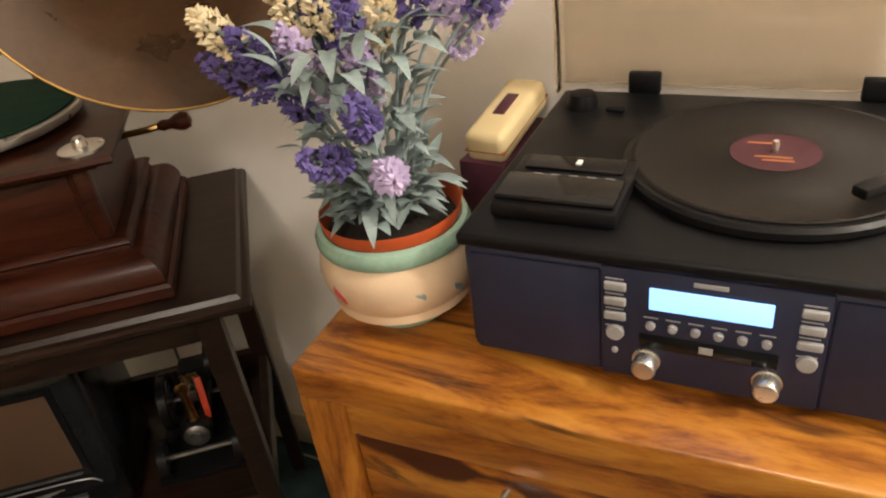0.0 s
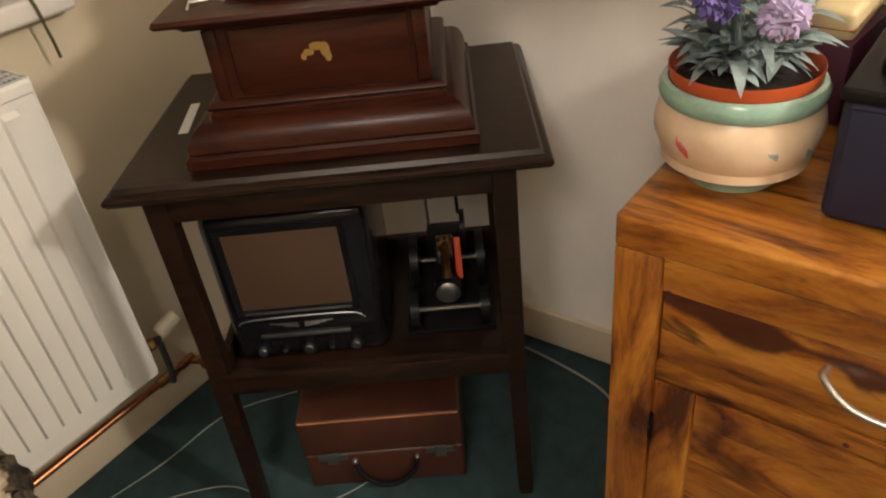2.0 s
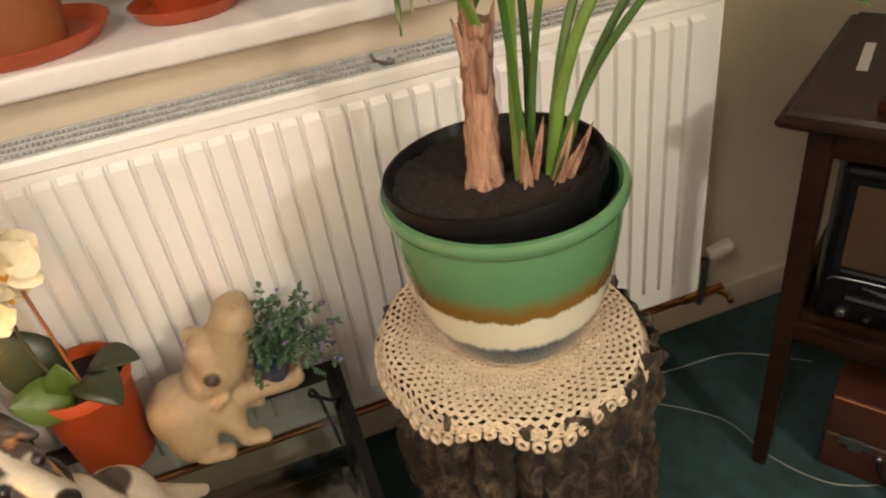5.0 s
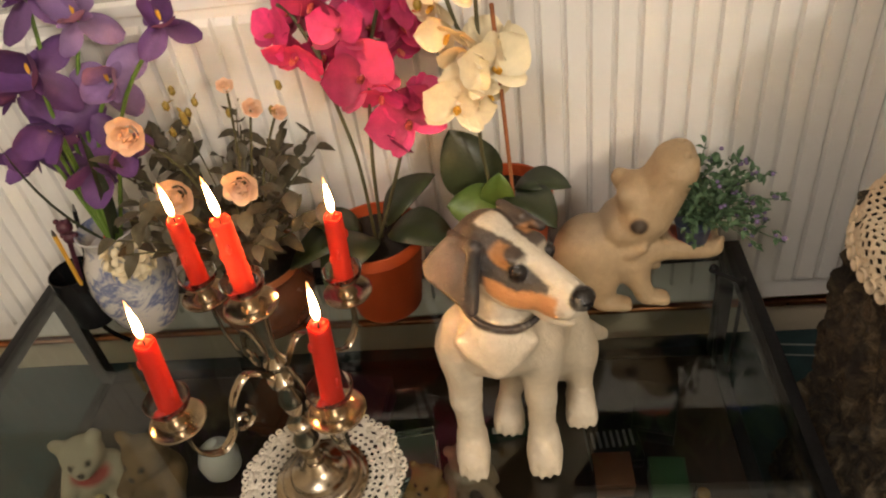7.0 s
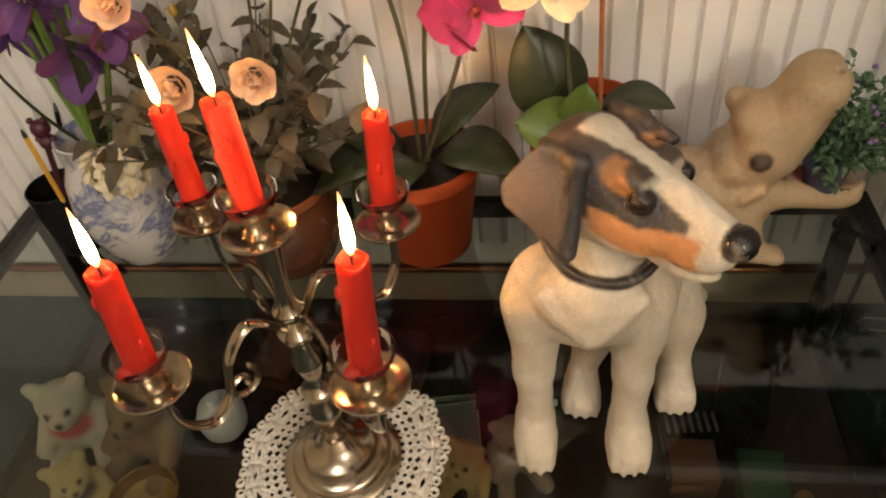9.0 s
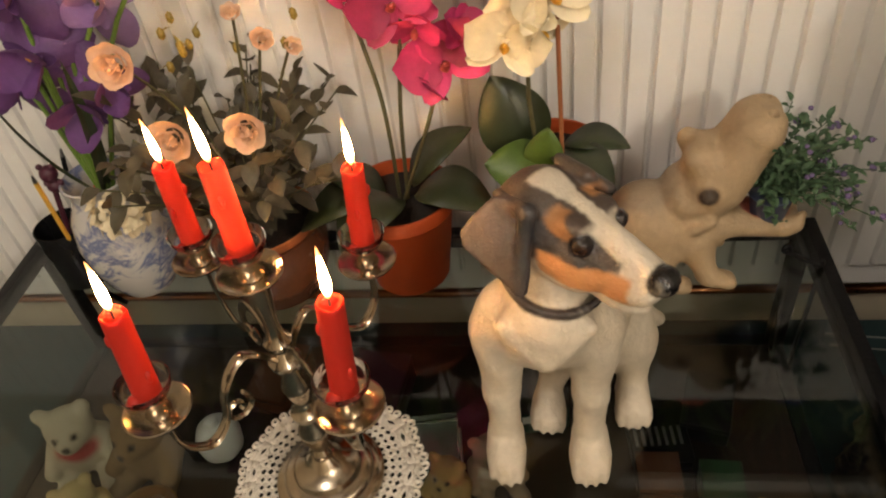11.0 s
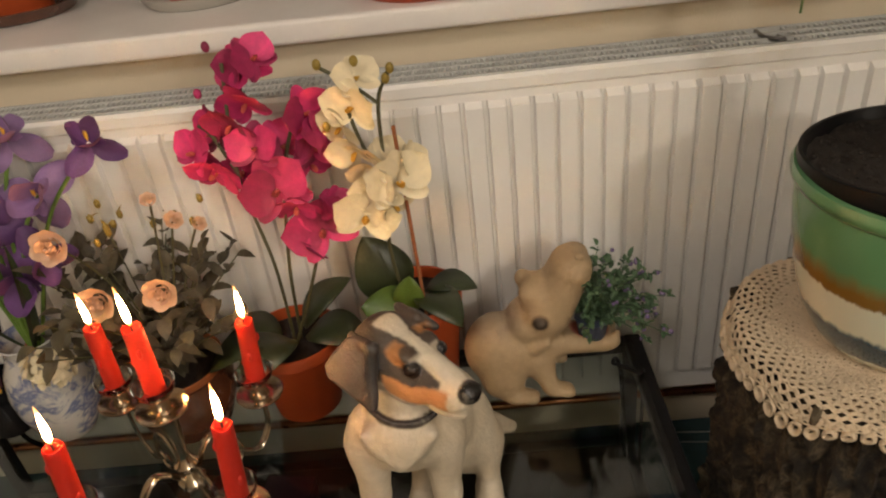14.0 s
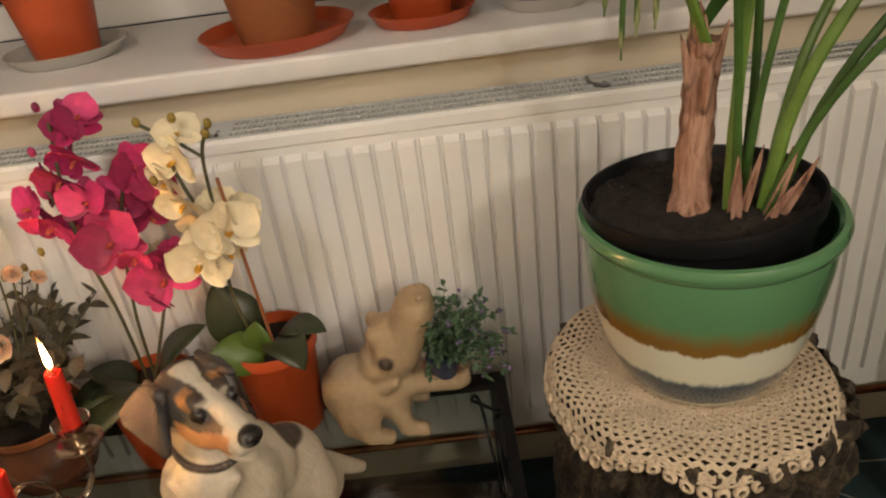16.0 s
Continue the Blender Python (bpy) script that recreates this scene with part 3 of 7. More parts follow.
def radiator():
    y0, y1, z0, z1, xf = -2.05, 0.385, 0.17, 0.85, -1.43
    rad = thing("radiator", pose(0, 0, 0), "white double-panel radiator with pressed vertical flutes", "radiator")
    pitch, n = 0.0365, 65
    b = bmesh.new()
    ys, hs = [y0], [0.0]
    first = y1 - 0.035 - n * pitch
    for i in range(n):
        c = first + i * pitch + pitch / 2
        ys += [c - 0.0160, c - 0.0135, c + 0.0135, c + 0.0160]
        hs += [0, 1, 1, 0]
    ys.append(y1)
    hs.append(0.0)
    zs = [(z0, 0), (z0 + 0.045, 0), (z0 + 0.052, 1), (z1 - 0.048, 1), (z1 - 0.040, 0), (z1 - 0.026, 0), (z1 - 0.022, 0.55), (z1 - 0.006, 0.55), (z1, 0)]
    grid = []
    for z, k in zs:
        full = k not in (0, 1)
        grid.append([b.verts.new((xf - 0.006 + (0.0118 * h * k if not full else 0.005), y, z)) for y, h in zip(ys, hs)])
    for p, q in zip(grid, grid[1:]):
        for i in range(len(ys) - 1):
            b.faces.new((p[i], p[i + 1], q[i + 1], q[i]))
    block((xf - 0.022, y0, z0), (xf - 0.007, y1, z1 - 0.001), 0.004, bm=b)
    part("front_panel", b, M["radiator"], rad, smooth=30)
    part("back_panel", block((xf - 0.085, y0, z0), (xf - 0.070, y1, z1 - 0.012), 0.005), M["radiator"], rad)
    part("end_cap", block((xf - 0.088, y1 - 0.001, z0 + 0.01), (xf - 0.004, y1 + 0.003, z1 + 0.003), 0.002), M["radiator"], rad)
    part("end_cap", block((xf - 0.088, y0 - 0.003, z0 + 0.01), (xf - 0.004, y0 + 0.001, z1 + 0.003), 0.002), M["radiator"], rad)
    g = bmesh.new()
    for x in (xf - 0.087, xf - 0.062, xf - 0.036, xf - 0.011):
        block((x, y0, z1 - 0.006), (x + 0.0045, y1, z1 + 0.003), 0, bm=g)
    cuts = (-0.225, -0.86, -1.5)
    y = y0 + 0.01
    vs = []
    fs = []
    while y < y1 - 0.01:
        if all(abs(y - c) > 0.028 for c in cuts):
            k = len(vs)
            lo, hi = (xf - 0.085, y, z1 - 0.004), (xf - 0.009, y + 0.0036, z1 + 0.001)
            vs += [(x, yy, z) for x in (lo[0], hi[0]) for yy in (lo[1], hi[1]) for z in (lo[2], hi[2])]
            fs += [tuple(k + q for q in f) for f in ((0, 1, 3, 2), (4, 6, 7, 5), (0, 4, 5, 1), (2, 3, 7, 6), (0, 2, 6, 4), (1, 5, 7, 3))]
        y += 0.0085
    me = bpy.data.meshes.new("bars")
    me.from_pydata(vs, [], fs)
    g.from_mesh(me)
    part("grille", g, M["grille"], rad, "grey slotted top grille", smooth=0)
    inner = block((xf - 0.068, y0 + 0.01, z0 + 0.02), (xf - 0.026, y1 - 0.01, z1 - 0.05), 0)
    part("convector", inner, M["steel"], rad)
    for c in cuts:
        part("bracket", tube(smooth_line([(xf - 0.08, c - 0.01, z1), (xf - 0.04, c - 0.012, z1 + 0.003), (xf - 0.02, c + 0.012, z1 + 0.002), (xf - 0.05, c + 0.012, z1 - 0.002)], 4), 0.0035, 6), M["steel"], rad)
    # valve and tail
    vx, vy = xf - 0.045, y1
    v = part("valve", tube([(vx, vy + 0.002, z0 + 0.045), (vx, vy + 0.035, z0 + 0.045), (vx, vy + 0.05, z0 + 0.04)], 0.011, 10), M["steel"], rad, "dull metal radiator valve")
    part("valve_nut", lathe([(0, 0), (0.015, 0.002), (0.015, 0.016), (0, 0.018)], 6, m=pose(vx, vy + 0.018, z0 + 0.045, -90)), M["brass"], v)
    cap = lathe([(0.0, 0.0), (0.016, 0.002), (0.0185, 0.012), (0.0185, 0.05), (0.015, 0.058), (0, 0.06)], 18, m=Matrix.Translation((vx + 0.005, vy + 0.05, z0 + 0.06)) @ rot_of((0.25, 0.9, 0.45)).to_4x4())
    part("thermostat_cap", cap, M["valvewhite"], v, "white thermostatic valve head")
    part("valve_tail", tube([(vx, vy + 0.048, z0 + 0.05), (vx, vy + 0.047, z0 - 0.04), (vx - 0.005, vy + 0.045, 0.085)], 0.0075, 8), M["steel"], v)
    pipe = thing("heating_pipe", pose(0, 0, 0), "copper heating pipe clipped above the skirting", "pipe")
    part("pipe", tube([(-1.505, y0, 0.085), (-1.505, y1 + 0.11, 0.085)], 0.0085, 10), M["copper"], pipe)
    part("tee_joint", tube([(-1.505, y1 + 0.02, 0.085), (-1.505, y1 + 0.07, 0.085)], 0.012, 10), M["brass"], pipe)
    part("drain_cock", tube([(-1.505, y1 + 0.11, 0.085), (-1.48, y1 + 0.125, 0.08), (-1.46, y1 + 0.12, 0.075)], 0.008, 8), M["brass"], pipe)
    part("elbow", tube([(-1.505, y1 + 0.085, 0.085), (-1.505, y1 + 0.125, 0.088)], 0.011, 10), M["copper"], pipe)


radiator()


# ---- gramophone corner ----
TABLE = pose(-1.159, 0.294, FLOOR, 0, 0, 34.9)


def gramophone_table():
    t = thing("gramophone_table", TABLE, "dark-stained wooden side table with a moulded top and lower shelf", "table")
    w, d = 0.651, 0.465
    x0, x1, y0, y1 = -0.009, w + 0.009, 0.0, d + 0.018
    top = rect_loft([(x0 + k, x1 - k, y0 + k, y1 - k, z) for k, z in ((0.022, 0.742), (0.012, 0.748), (0.004, 0.752), (0, 0.758), (0, 0.764), (0.006, 0.7685), (0.012, 0.770), (0.017, 0.777))])
    part("tabletop", top, M["darkwood"], t, smooth=25)
    for x, y, fx, fy in ((0.053, 0.045, 0.0, -0.03), (w - 0.062, 0.045, 0.004, -0.03), (0.053, d - 0.045, 0, 0.005), (w - 0.062, d - 0.045, 0.004, 0.005)):
        h = 0.018
        lv = [(x + fx - 0.012, x + fx + 0.012, y + fy - 0.012, y + fy + 0.012, 0), (x + fx - 0.0145, x + fx + 0.0145, y + fy - 0.0145, y + fy + 0.0145, 0.03)]
        lv += [(x + fx * 0.4 - 0.016, x + fx * 0.4 + 0.016, y + fy * 0.4 - 0.016, y + fy * 0.4 + 0.016, 0.32), (x - h, x + h, y - h, y + h, 0.40), (x - h, x + h, y - h, y + h, 0.742)]
        b = rect_loft(lv)
        bmesh.ops.bevel(b, geom=b.edges[:], offset=0.002, segments=2, affect="EDGES")
        part("leg", b, M["darkwood"], t)
    for lo, hi in (((0.071, 0.032, 0.700), (w - 0.080, 0.050, 0.742)), ((0.071, d - 0.05, 0.700), (w - 0.08, d - 0.032, 0.742)), ((0.040, 0.063, 0.700), (0.058, d - 0.063, 0.742)), ((w - 0.067, 0.063, 0.700), (w - 0.049, d - 0.063, 0.742))):
        part("apron", block(lo, hi, 0.002), M["darkwood"], t)
    for lo, hi in (((0.060, 0.022, 0.328), (w - 0.068, 0.045, 0.372)), ((0.060, d - 0.06, 0.328), (w - 0.068, d - 0.042, 0.386)), ((0.040, 0.06, 0.328), (0.058, d - 0.06, 0.372)), ((w - 0.067, 0.06, 0.328), (w - 0.049, d - 0.06, 0.372))):
        part("shelf_rail", block(lo, hi, 0.003), M["darkwood"], t)
    part("shelf", block((0.058, 0.045, 0.330), (w - 0.067, d - 0.06, 0.342), 0.001), M["darkwood"], t)


gramophone_table()


def gramophone():
    g = thing("gramophone", TABLE @ pose(0.337, 0.236, 0.777), "antique mahogany horn gramophone with green felt turntable", "gramophone")

    def R(hx, hy, z):
        return (-hx, hx, -hy, hy, z)
    plinth = rect_loft([R(0.216, 0.189, 0), R(0.220, 0.192, 0.004), R(0.220, 0.192, 0.019), R(0.215, 0.188, 0.024)])
    part("plinth", plinth, M["mahogany"], g, smooth=25)
    og = [R(0.213, 0.186, 0.0245)]
    for i in range(9):
        a = i / 8
        o = 0.219 - 0.030 * (1 - math.cos(a * math.pi / 2)) - 0.004 * a
        og.append(R(o - 0.005, o - 0.032, 0.0275 + 0.040 * math.sin(a * math.pi / 2)))
    og += [R(0.177, 0.151, 0.068), R(0.177, 0.151, 0.074)]
    for i in range(5):
        a = i / 4 * math.pi
        og.append(R(0.173 + 0.006 * math.sin(a), 0.148 + 0.006 * math.sin(a), 0.077 + 0.012 * i / 4))
    og += [R(0.166, 0.147, 0.090)]
    part("ogee_base", rect_loft(og), M["mahogany"], g, smooth=25)
    body = rect_loft([R(0.158, 0.142, 0.0905), R(0.158, 0.142, 0.198)])
    part("case", body, M["mahogany"], g, smooth=25)
    part("front_panel", block((-0.122, -0.1455, 0.096), (0.132, -0.1425, 0.194), 0.002), M["mahogany"], g)
    for s in (-1, 1):
        part("corner_post", block((s * 0.149 - 0.010, -0.1465, 0.092), (s * 0.149 + 0.010, -0.126, 0.197), 0.003), M["mahogany"], g)
    lid = rect_loft([R(0.163, 0.147, 0.1985), R(0.176, 0.160, 0.202), R(0.182, 0.166, 0.208), R(0.190, 0.174, 0.211), R(0.197, 0.181, 0.214), R(0.205, 0.189, 0.2155), R(0.208, 0.192, 0.220), R(0.206, 0.190, 0.226), R(0.198, 0.182, 0.228)])
    part("top_board", lid, M["mahogany"], g, "dark polished top board", smooth=25)
    tt = pose(-0.008, 0.005, 0.228)
    part("turntable", lathe([(0, 0.008), (0.145, 0.008), (0.153, 0.011), (0.155, 0.016), (0.155, 0.022), (0.152, 0.025), (0, 0.025)], 64), M["silver"], g, "nickel rimmed turntable", at=tt)
    part("felt", lathe([(0, 0.0255), (0.149, 0.0255), (0.149, 0.0285), (0.147, 0.0295), (0, 0.0295)], 64), M["felt"], g, "green felt mat", at=tt)
    part("spindle", lathe([(0.004, 0.029), (0.004, 0.041), (0, 0.043)], 10), M["silver"], g, at=tt)
    part("speed_dial", lathe([(0, 0), (0.030, 0), (0.030, 0.003), (0.010, 0.004), (0.009, 0.013), (0.006, 0.017), (0, 0.018)], 24, m=pose(0.165, -0.148, 0.228)), M["silver"], g)
    part("brake_lever", tube([(-0.165, -0.150, 0.229), (-0.160, -0.150, 0.238), (-0.125, -0.140, 0.239), (-0.112, -0.150, 0.237)], 0.003, 6), M["silver"], g)
    crank = part("crank", tube([(0.158, 0.04, 0.170), (0.215, 0.04, 0.172), (0.232, 0.04, 0.174)], 0.0055, 8), M["brass"], g)
    part("crank_knob", lathe([(0.005, 0), (0.009, 0.008), (0.008, 0.02), (0.013, 0.03), (0.015, 0.040), (0.012, 0.050), (0, 0.054)], 16, m=pose(0.230, 0.04, 0.174, 0, 88)), M["mahogany"], crank, "turned wooden crank knob")
    # gold transfer on the front: a plain rearing shape
    e = bmesh.new()
    for c, r in (((0.000, 0.024), (0.011, 0.006)), ((0.011, 0.018), (0.007, 0.011)), ((-0.013, 0.016), (0.008, 0.005)), ((-0.021, 0.010), (0.004, 0.005)), ((0.014, 0.008), (0.005, 0.008))):
        vs = [e.verts.new((c[0] + r[0] * math.cos(a), -0.1462, 0.135 + c[1] + r[1] * math.sin(a))) for a in (i * math.pi / 7 for i in range(14))]
        f = bmesh.ops.extrude_face_region(e, geom=[e.faces.new(vs)])
        for v in f["geom"]:
            if isinstance(v, bmesh.types.BMVert):
                v.co.y += 0.0008
    part("emblem", e, M["gold"], g, "worn gold transfer emblem")
    # tone arm and horn
    arm = part("tone_arm", tube(smooth_line([(0.06, 0.178, 0.225), (0.06, 0.178, 0.275), (0.04, 0.15, 0.315), (0.0, 0.09, 0.30), (-0.03, 0.05, 0.272)], 6), [0.012, 0.012, 0.011, 0.009, 0.008], 12), M["silver"], g, "curved nickel tone arm")
    part("sound_box", lathe([(0, -0.008), (0.026, -0.007), (0.028, 0), (0.026, 0.007), (0, 0.008)], 28, m=Matrix.Translation((-0.04, 0.03, 0.264)) @ rot_of((1, 0.2, 0.1)).to_4x4()), M["silver"], arm)
    # the flared horn, its mouth towards the room
    inv = (TABLE @ pose(0.337, 0.236, 0.777)).inverted()
    mouth, way = Vector((-0.632, 0.718, 1.243)), Vector((0.62, -0.72, 0.22)).normalized()
    prof = []
    L = 0.42
    for i in range(19):
        s = i / 18
        prof.append((0.022 + 0.205 * (s ** 2.6), -L + L * s))
    back = [(r - 0.003, z) for r, z in reversed(prof)]
    rim = [(0.2285, 0.002), (0.231, 0.000), (0.229, -0.003)]
    hm = inv @ Matrix.Translation(mouth) @ rot_of(way).to_4x4()
    part("horn", lathe(back, 72, m=hm), M["hornpaint"], g, "brown lacquered flared horn")
    ring = lathe([(0.2245 + 0.0018 * math.cos(a), 0.0018 * math.sin(a)) for a in (i * math.pi / 4 for i in range(9))], 72, m=hm)
    part("horn_rim", ring, M["brass"], g, "rolled bright horn rim")
    base = hm @ Vector((0, 0, -L))
    part("horn_elbow", tube(smooth_line([base, base + Vector((0.0, 0.03, -0.02)), (0.06, 0.20, 0.33), (0.06, 0.185, 0.26), (0.06, 0.18, 0.225)], 6), 0.02, 14), M["brass"], g)


gramophone()


def television():
    t = thing("television", TABLE @ pose(0.217, 0.09, 0.343), "small vintage black bakelite television with a brown screen", "television")
    w, h, d = 0.285, 0.325, 0.24
    b = block((-w / 2, 0, 0.002), (w / 2, d, h), 0.022, 5)
    part("cabinet", b, M["blackgloss"], t)
    part("bezel", rect_ring(-0.118, 0.104, 0.115, 0.300, 0.014, 0.010), M["black"], t, at=pose(0, -0.004, 0))
    part("screen", bulged(-0.106, 0.092, 0.127, 0.288, 0.008), M["screen"], t, "brown unlit picture screen", at=pose(0, -0.003, 0))
    part("screen_trim", block((-0.104, -0.006, 0.118), (0.090, -0.001, 0.1215), 0.001), M["steel"], t, "thin bright trim below the screen")
    part("panel_bead", tube(smooth_line([(-0.122, -0.002, 0.094), (-0.10, -0.003, 0.104), (0.0, -0.003, 0.107), (0.088, -0.003, 0.104), (0.110, -0.002, 0.090)], 5), 0.0016, 6), M["steel"], t, "curved bead over the controls")
    for side in (-1, 1):
        for k in range(3):
            x = -0.008 + side * 0.006
            part("badge", tube([(x, -0.003, 0.0905 - 0.004 * k), (x + side * (0.052 - 0.012 * k), -0.003, 0.0925 - 0.003 * k)], 0.0012, 5), M["steel"], t)
    part("scale_plate", block((-0.088, -0.005, 0.060), (0.078, 0.001, 0.0665), 0.001), M["steel"], t, "long tuning strip")
    for x, r in ((-0.090, 0.0135), (-0.048, 0.007), (-0.004, 0.0145), (0.040, 0.007), (0.084, 0.0135)):
        kb = part("knob", lathe([(0, 0), (r, 0), (r * 0.95, 0.010), (r * 0.7, 0.013), (0, 0.0132)], 18, m=pose(x, 0.0, 0.034, 90)), M["black"], t)
        part("cap", lathe([(0, 0.0134), (r * 0.62, 0.0134), (r * 0.55, 0.0146), (0, 0.0148)], 14, m=pose(x, 0.0, 0.034, 90)), M["steel"], kb)


def rect_ring(x0, x1, z0, z1, wid, dep):
    b = bmesh.new()
    o = [(x0, z0), (x1, z0), (x1, z1), (x0, z1)]
    i_ = [(x0 + wid, z0 + wid), (x1 - wid, z0 + wid), (x1 - wid, z1 - wid), (x0 + wid, z1 - wid)]
    rings = [[b.verts.new((x, y, z)) for x, z in pts] for pts, y in ((o, dep), (o, 0.0), (i_, 0.004), (i_, dep))]
    for p, q in zip(rings, rings[1:] + rings[:1]):
        for k in range(4):
            b.faces.new((p[k], p[(k + 1) % 4], q[(k + 1) % 4], q[k]))
    return b


def bulged(x0, x1, z0, z1, out, n=8):
    b = bmesh.new()
    rows = []
    for i in range(n + 1):
        v = -1 + 2 * i / n
        row = []
        for j in range(n + 1):
            u = -1 + 2 * j / n
            row.append(b.verts.new(((x0 + x1) / 2 + u * (x1 - x0) / 2, -out * (1 - u * u) * (1 - v * v) * 0.9 + 0.002, (z0 + z1) / 2 + v * (z1 - z0) / 2)))
        rows.append(row)
    for p, q in zip(rows, rows[1:]):
        for k in range(n):
            b.faces.new((p[k], p[k + 1], q[k + 1], q[k]))
    return b


television()


def model_engine():
    e = thing("model_engine", TABLE @ pose(0.478, 0.155, 0.343), "small black model traction engine with a red belt", "model engine")
    part("baseplate", block((-0.085, -0.03, 0.0), (0.085, 0.20, 0.012), 0.003), M["black"], e)
    part("boiler", lathe([(0, 0), (0.024, 0), (0.027, 0.004), (0.027, 0.03), (0.024, 0.034), (0.024, 0.15), (0.027, 0.154), (0.02, 0.16), (0, 0.16)], 24, m=pose(0.0, 0.0, 0.075, -90)), M["black"], e)
    part("smokebox_door", lathe([(0, 0.010), (0.010, 0.009), (0.012, 0.005), (0.018, 0.004), (0.023, 0)], 24, m=pose(0, -0.001, 0.075, 90)), M["steel"], e)
    part("chimney", lathe([(0, 0), (0.010, 0), (0.008, 0.01), (0.0075, 0.06), (0.012, 0.066), (0.012, 0.075), (0.007, 0.076), (0, 0.07)], 16, m=pose(0, 0.018, 0.10)), M["brass"], e)
    part("belt", block((0.018, -0.004, 0.0), (0.030, 0.0, 0.085), 0.002, m=pose(0, 0.03, 0.085, -12, 0, 0)), M["redpaint"], e, "red drive belt")
    for x in (-0.066, 0.066):
        for y, r in ((0.0, 0.036), (0.135, 0.055)):
            wheel(e, x, y, r)
    part("axle", tube([(-0.066, 0.0, 0.040), (0.066, 0.0, 0.040)], 0.005, 8), M["steel"], e)
    part("axle", tube([(-0.066, 0.135, 0.058), (0.066, 0.135, 0.058)], 0.005, 8), M["steel"], e)
    part("flywheel", lathe([(0.028, -0.005), (0.036, -0.005), (0.036, 0.005), (0.028, 0.005), (0.028, -0.005)], 28, m=pose(0.036, 0.13, 0.135, 0, 90)), M["black"], e)
    part("steering_wheel", tube([(0.028 + 0.0 * i, 0.19 + 0.024 * math.cos(i * math.pi / 8), 0.16 + 0.024 * math.sin(i * math.pi / 8)) for i in range(16)], 0.0035, 6, closed=True), M["black"], e)
    part("cylinder_block", block((-0.018, 0.06, 0.098), (0.012, 0.11, 0.128), 0.004), M["steel"], e)
    for x in (-0.012, 0.0, 0.010):
        part("valve_stem", lathe([(0, 0), (0.004, 0), (0.004, 0.016), (0.006, 0.018), (0, 0.022)], 10, m=pose(x, 0.085, 0.128)), M["brass"], e)
    part("coal_bunker", block((-0.04, 0.165, 0.012), (0.04, 0.21, 0.10), 0.004), M["black"], e)
    part("canopy_post", tube([(-0.035, 0.2, 0.1), (-0.035, 0.2, 0.17)], 0.003, 6), M["steel"], e)


def wheel(parent, x, y, r):
    w = part("wheel", lathe([(r * 0.86, -0.008), (r, -0.008), (r, 0.008), (r * 0.86, 0.008), (r * 0.86, -0.008)], 28, m=pose(x, y, r + 0.012 - 0.008, 0, 90)), M["black"], parent)
    sp = bmesh.new()
    for i in range(8):
        a = i * math.pi / 4
        tube([(x, y, r + 0.004), (x, y + r * 0.9 * math.cos(a), r + 0.004 + r * 0.9 * math.sin(a))], 0.0022, 5, bm=sp)
    lathe([(0, -0.010), (0.008, -0.010), (0.008, 0.010), (0, 0.010)], 12, bm=sp, m=pose(x, y, r + 0.004, 0, 90))
    part("spokes", sp, M["steel"], w)


model_engine()


def suitcase():
    s = thing("suitcase", TABLE @ pose(0.312, 0.060, 0.0), "small brown leather suitcase under the table", "suitcase")
    w, d, h = 0.325, 0.235, 0.200
    part("body", block((-w / 2, 0, 0.002), (w / 2, d, 0.100), 0.006, 3), M["suitcase"], s)
    part("lid", block((-w / 2 - 0.0015, -0.0015, 0.1005), (w / 2 + 0.0015, d + 0.0015, h), 0.007, 3), M["suitcase"], s)
    part("edge_trim", tube([(-w / 2 + 0.004, -0.001, h - 0.003), (w / 2 - 0.004, -0.001, h - 0.003)], 0.002, 6), M["clay"], s, "worn light lid edge")
    for x in (-0.105, 0.115):
        c = part("catch", block((x - 0.03, -0.006, 0.086), (x + 0.03, -0.001, 0.104), 0.002), M["steel"], s, "tarnished metal catch")
        part("hasp", block((x - 0.012, -0.010, 0.080), (x + 0.012, -0.006, 0.112), 0.002), M["steel"], c)
    part("handle", tube(smooth_line([(-0.062, -0.004, 0.078), (-0.05, -0.014, 0.05), (-0.02, -0.02, 0.024), (0.02, -0.02, 0.022), (0.055, -0.014, 0.046), (0.066, -0.004, 0.074)], 5), 0.0055, 8), M["black"], s, "dark leather carrying handle")
    for x in (-0.062, 0.066):
        b = bmesh.new()
        bmesh.ops.create_uvsphere(b, u_segments=10, v_segments=6, radius=0.007, matrix=pose(x, -0.004, 0.079))
        part("handle_loop", b, M["steel"], s)


suitcase()

k = block((-0.0085, -0.062, 0), (0.0085, 0.062, 0.0009), 0.0003, 1)
solid("paper_tag", k, M["paper"], TABLE @ pose(0.062, 0.252, 0.7775, 0, 0, 5), "small white paper tag on the dark table", "tag")


# ---- cabinet corner ----
CAB = pose(-0.471, 0.543, FLOOR, 0, 0, -2.6)


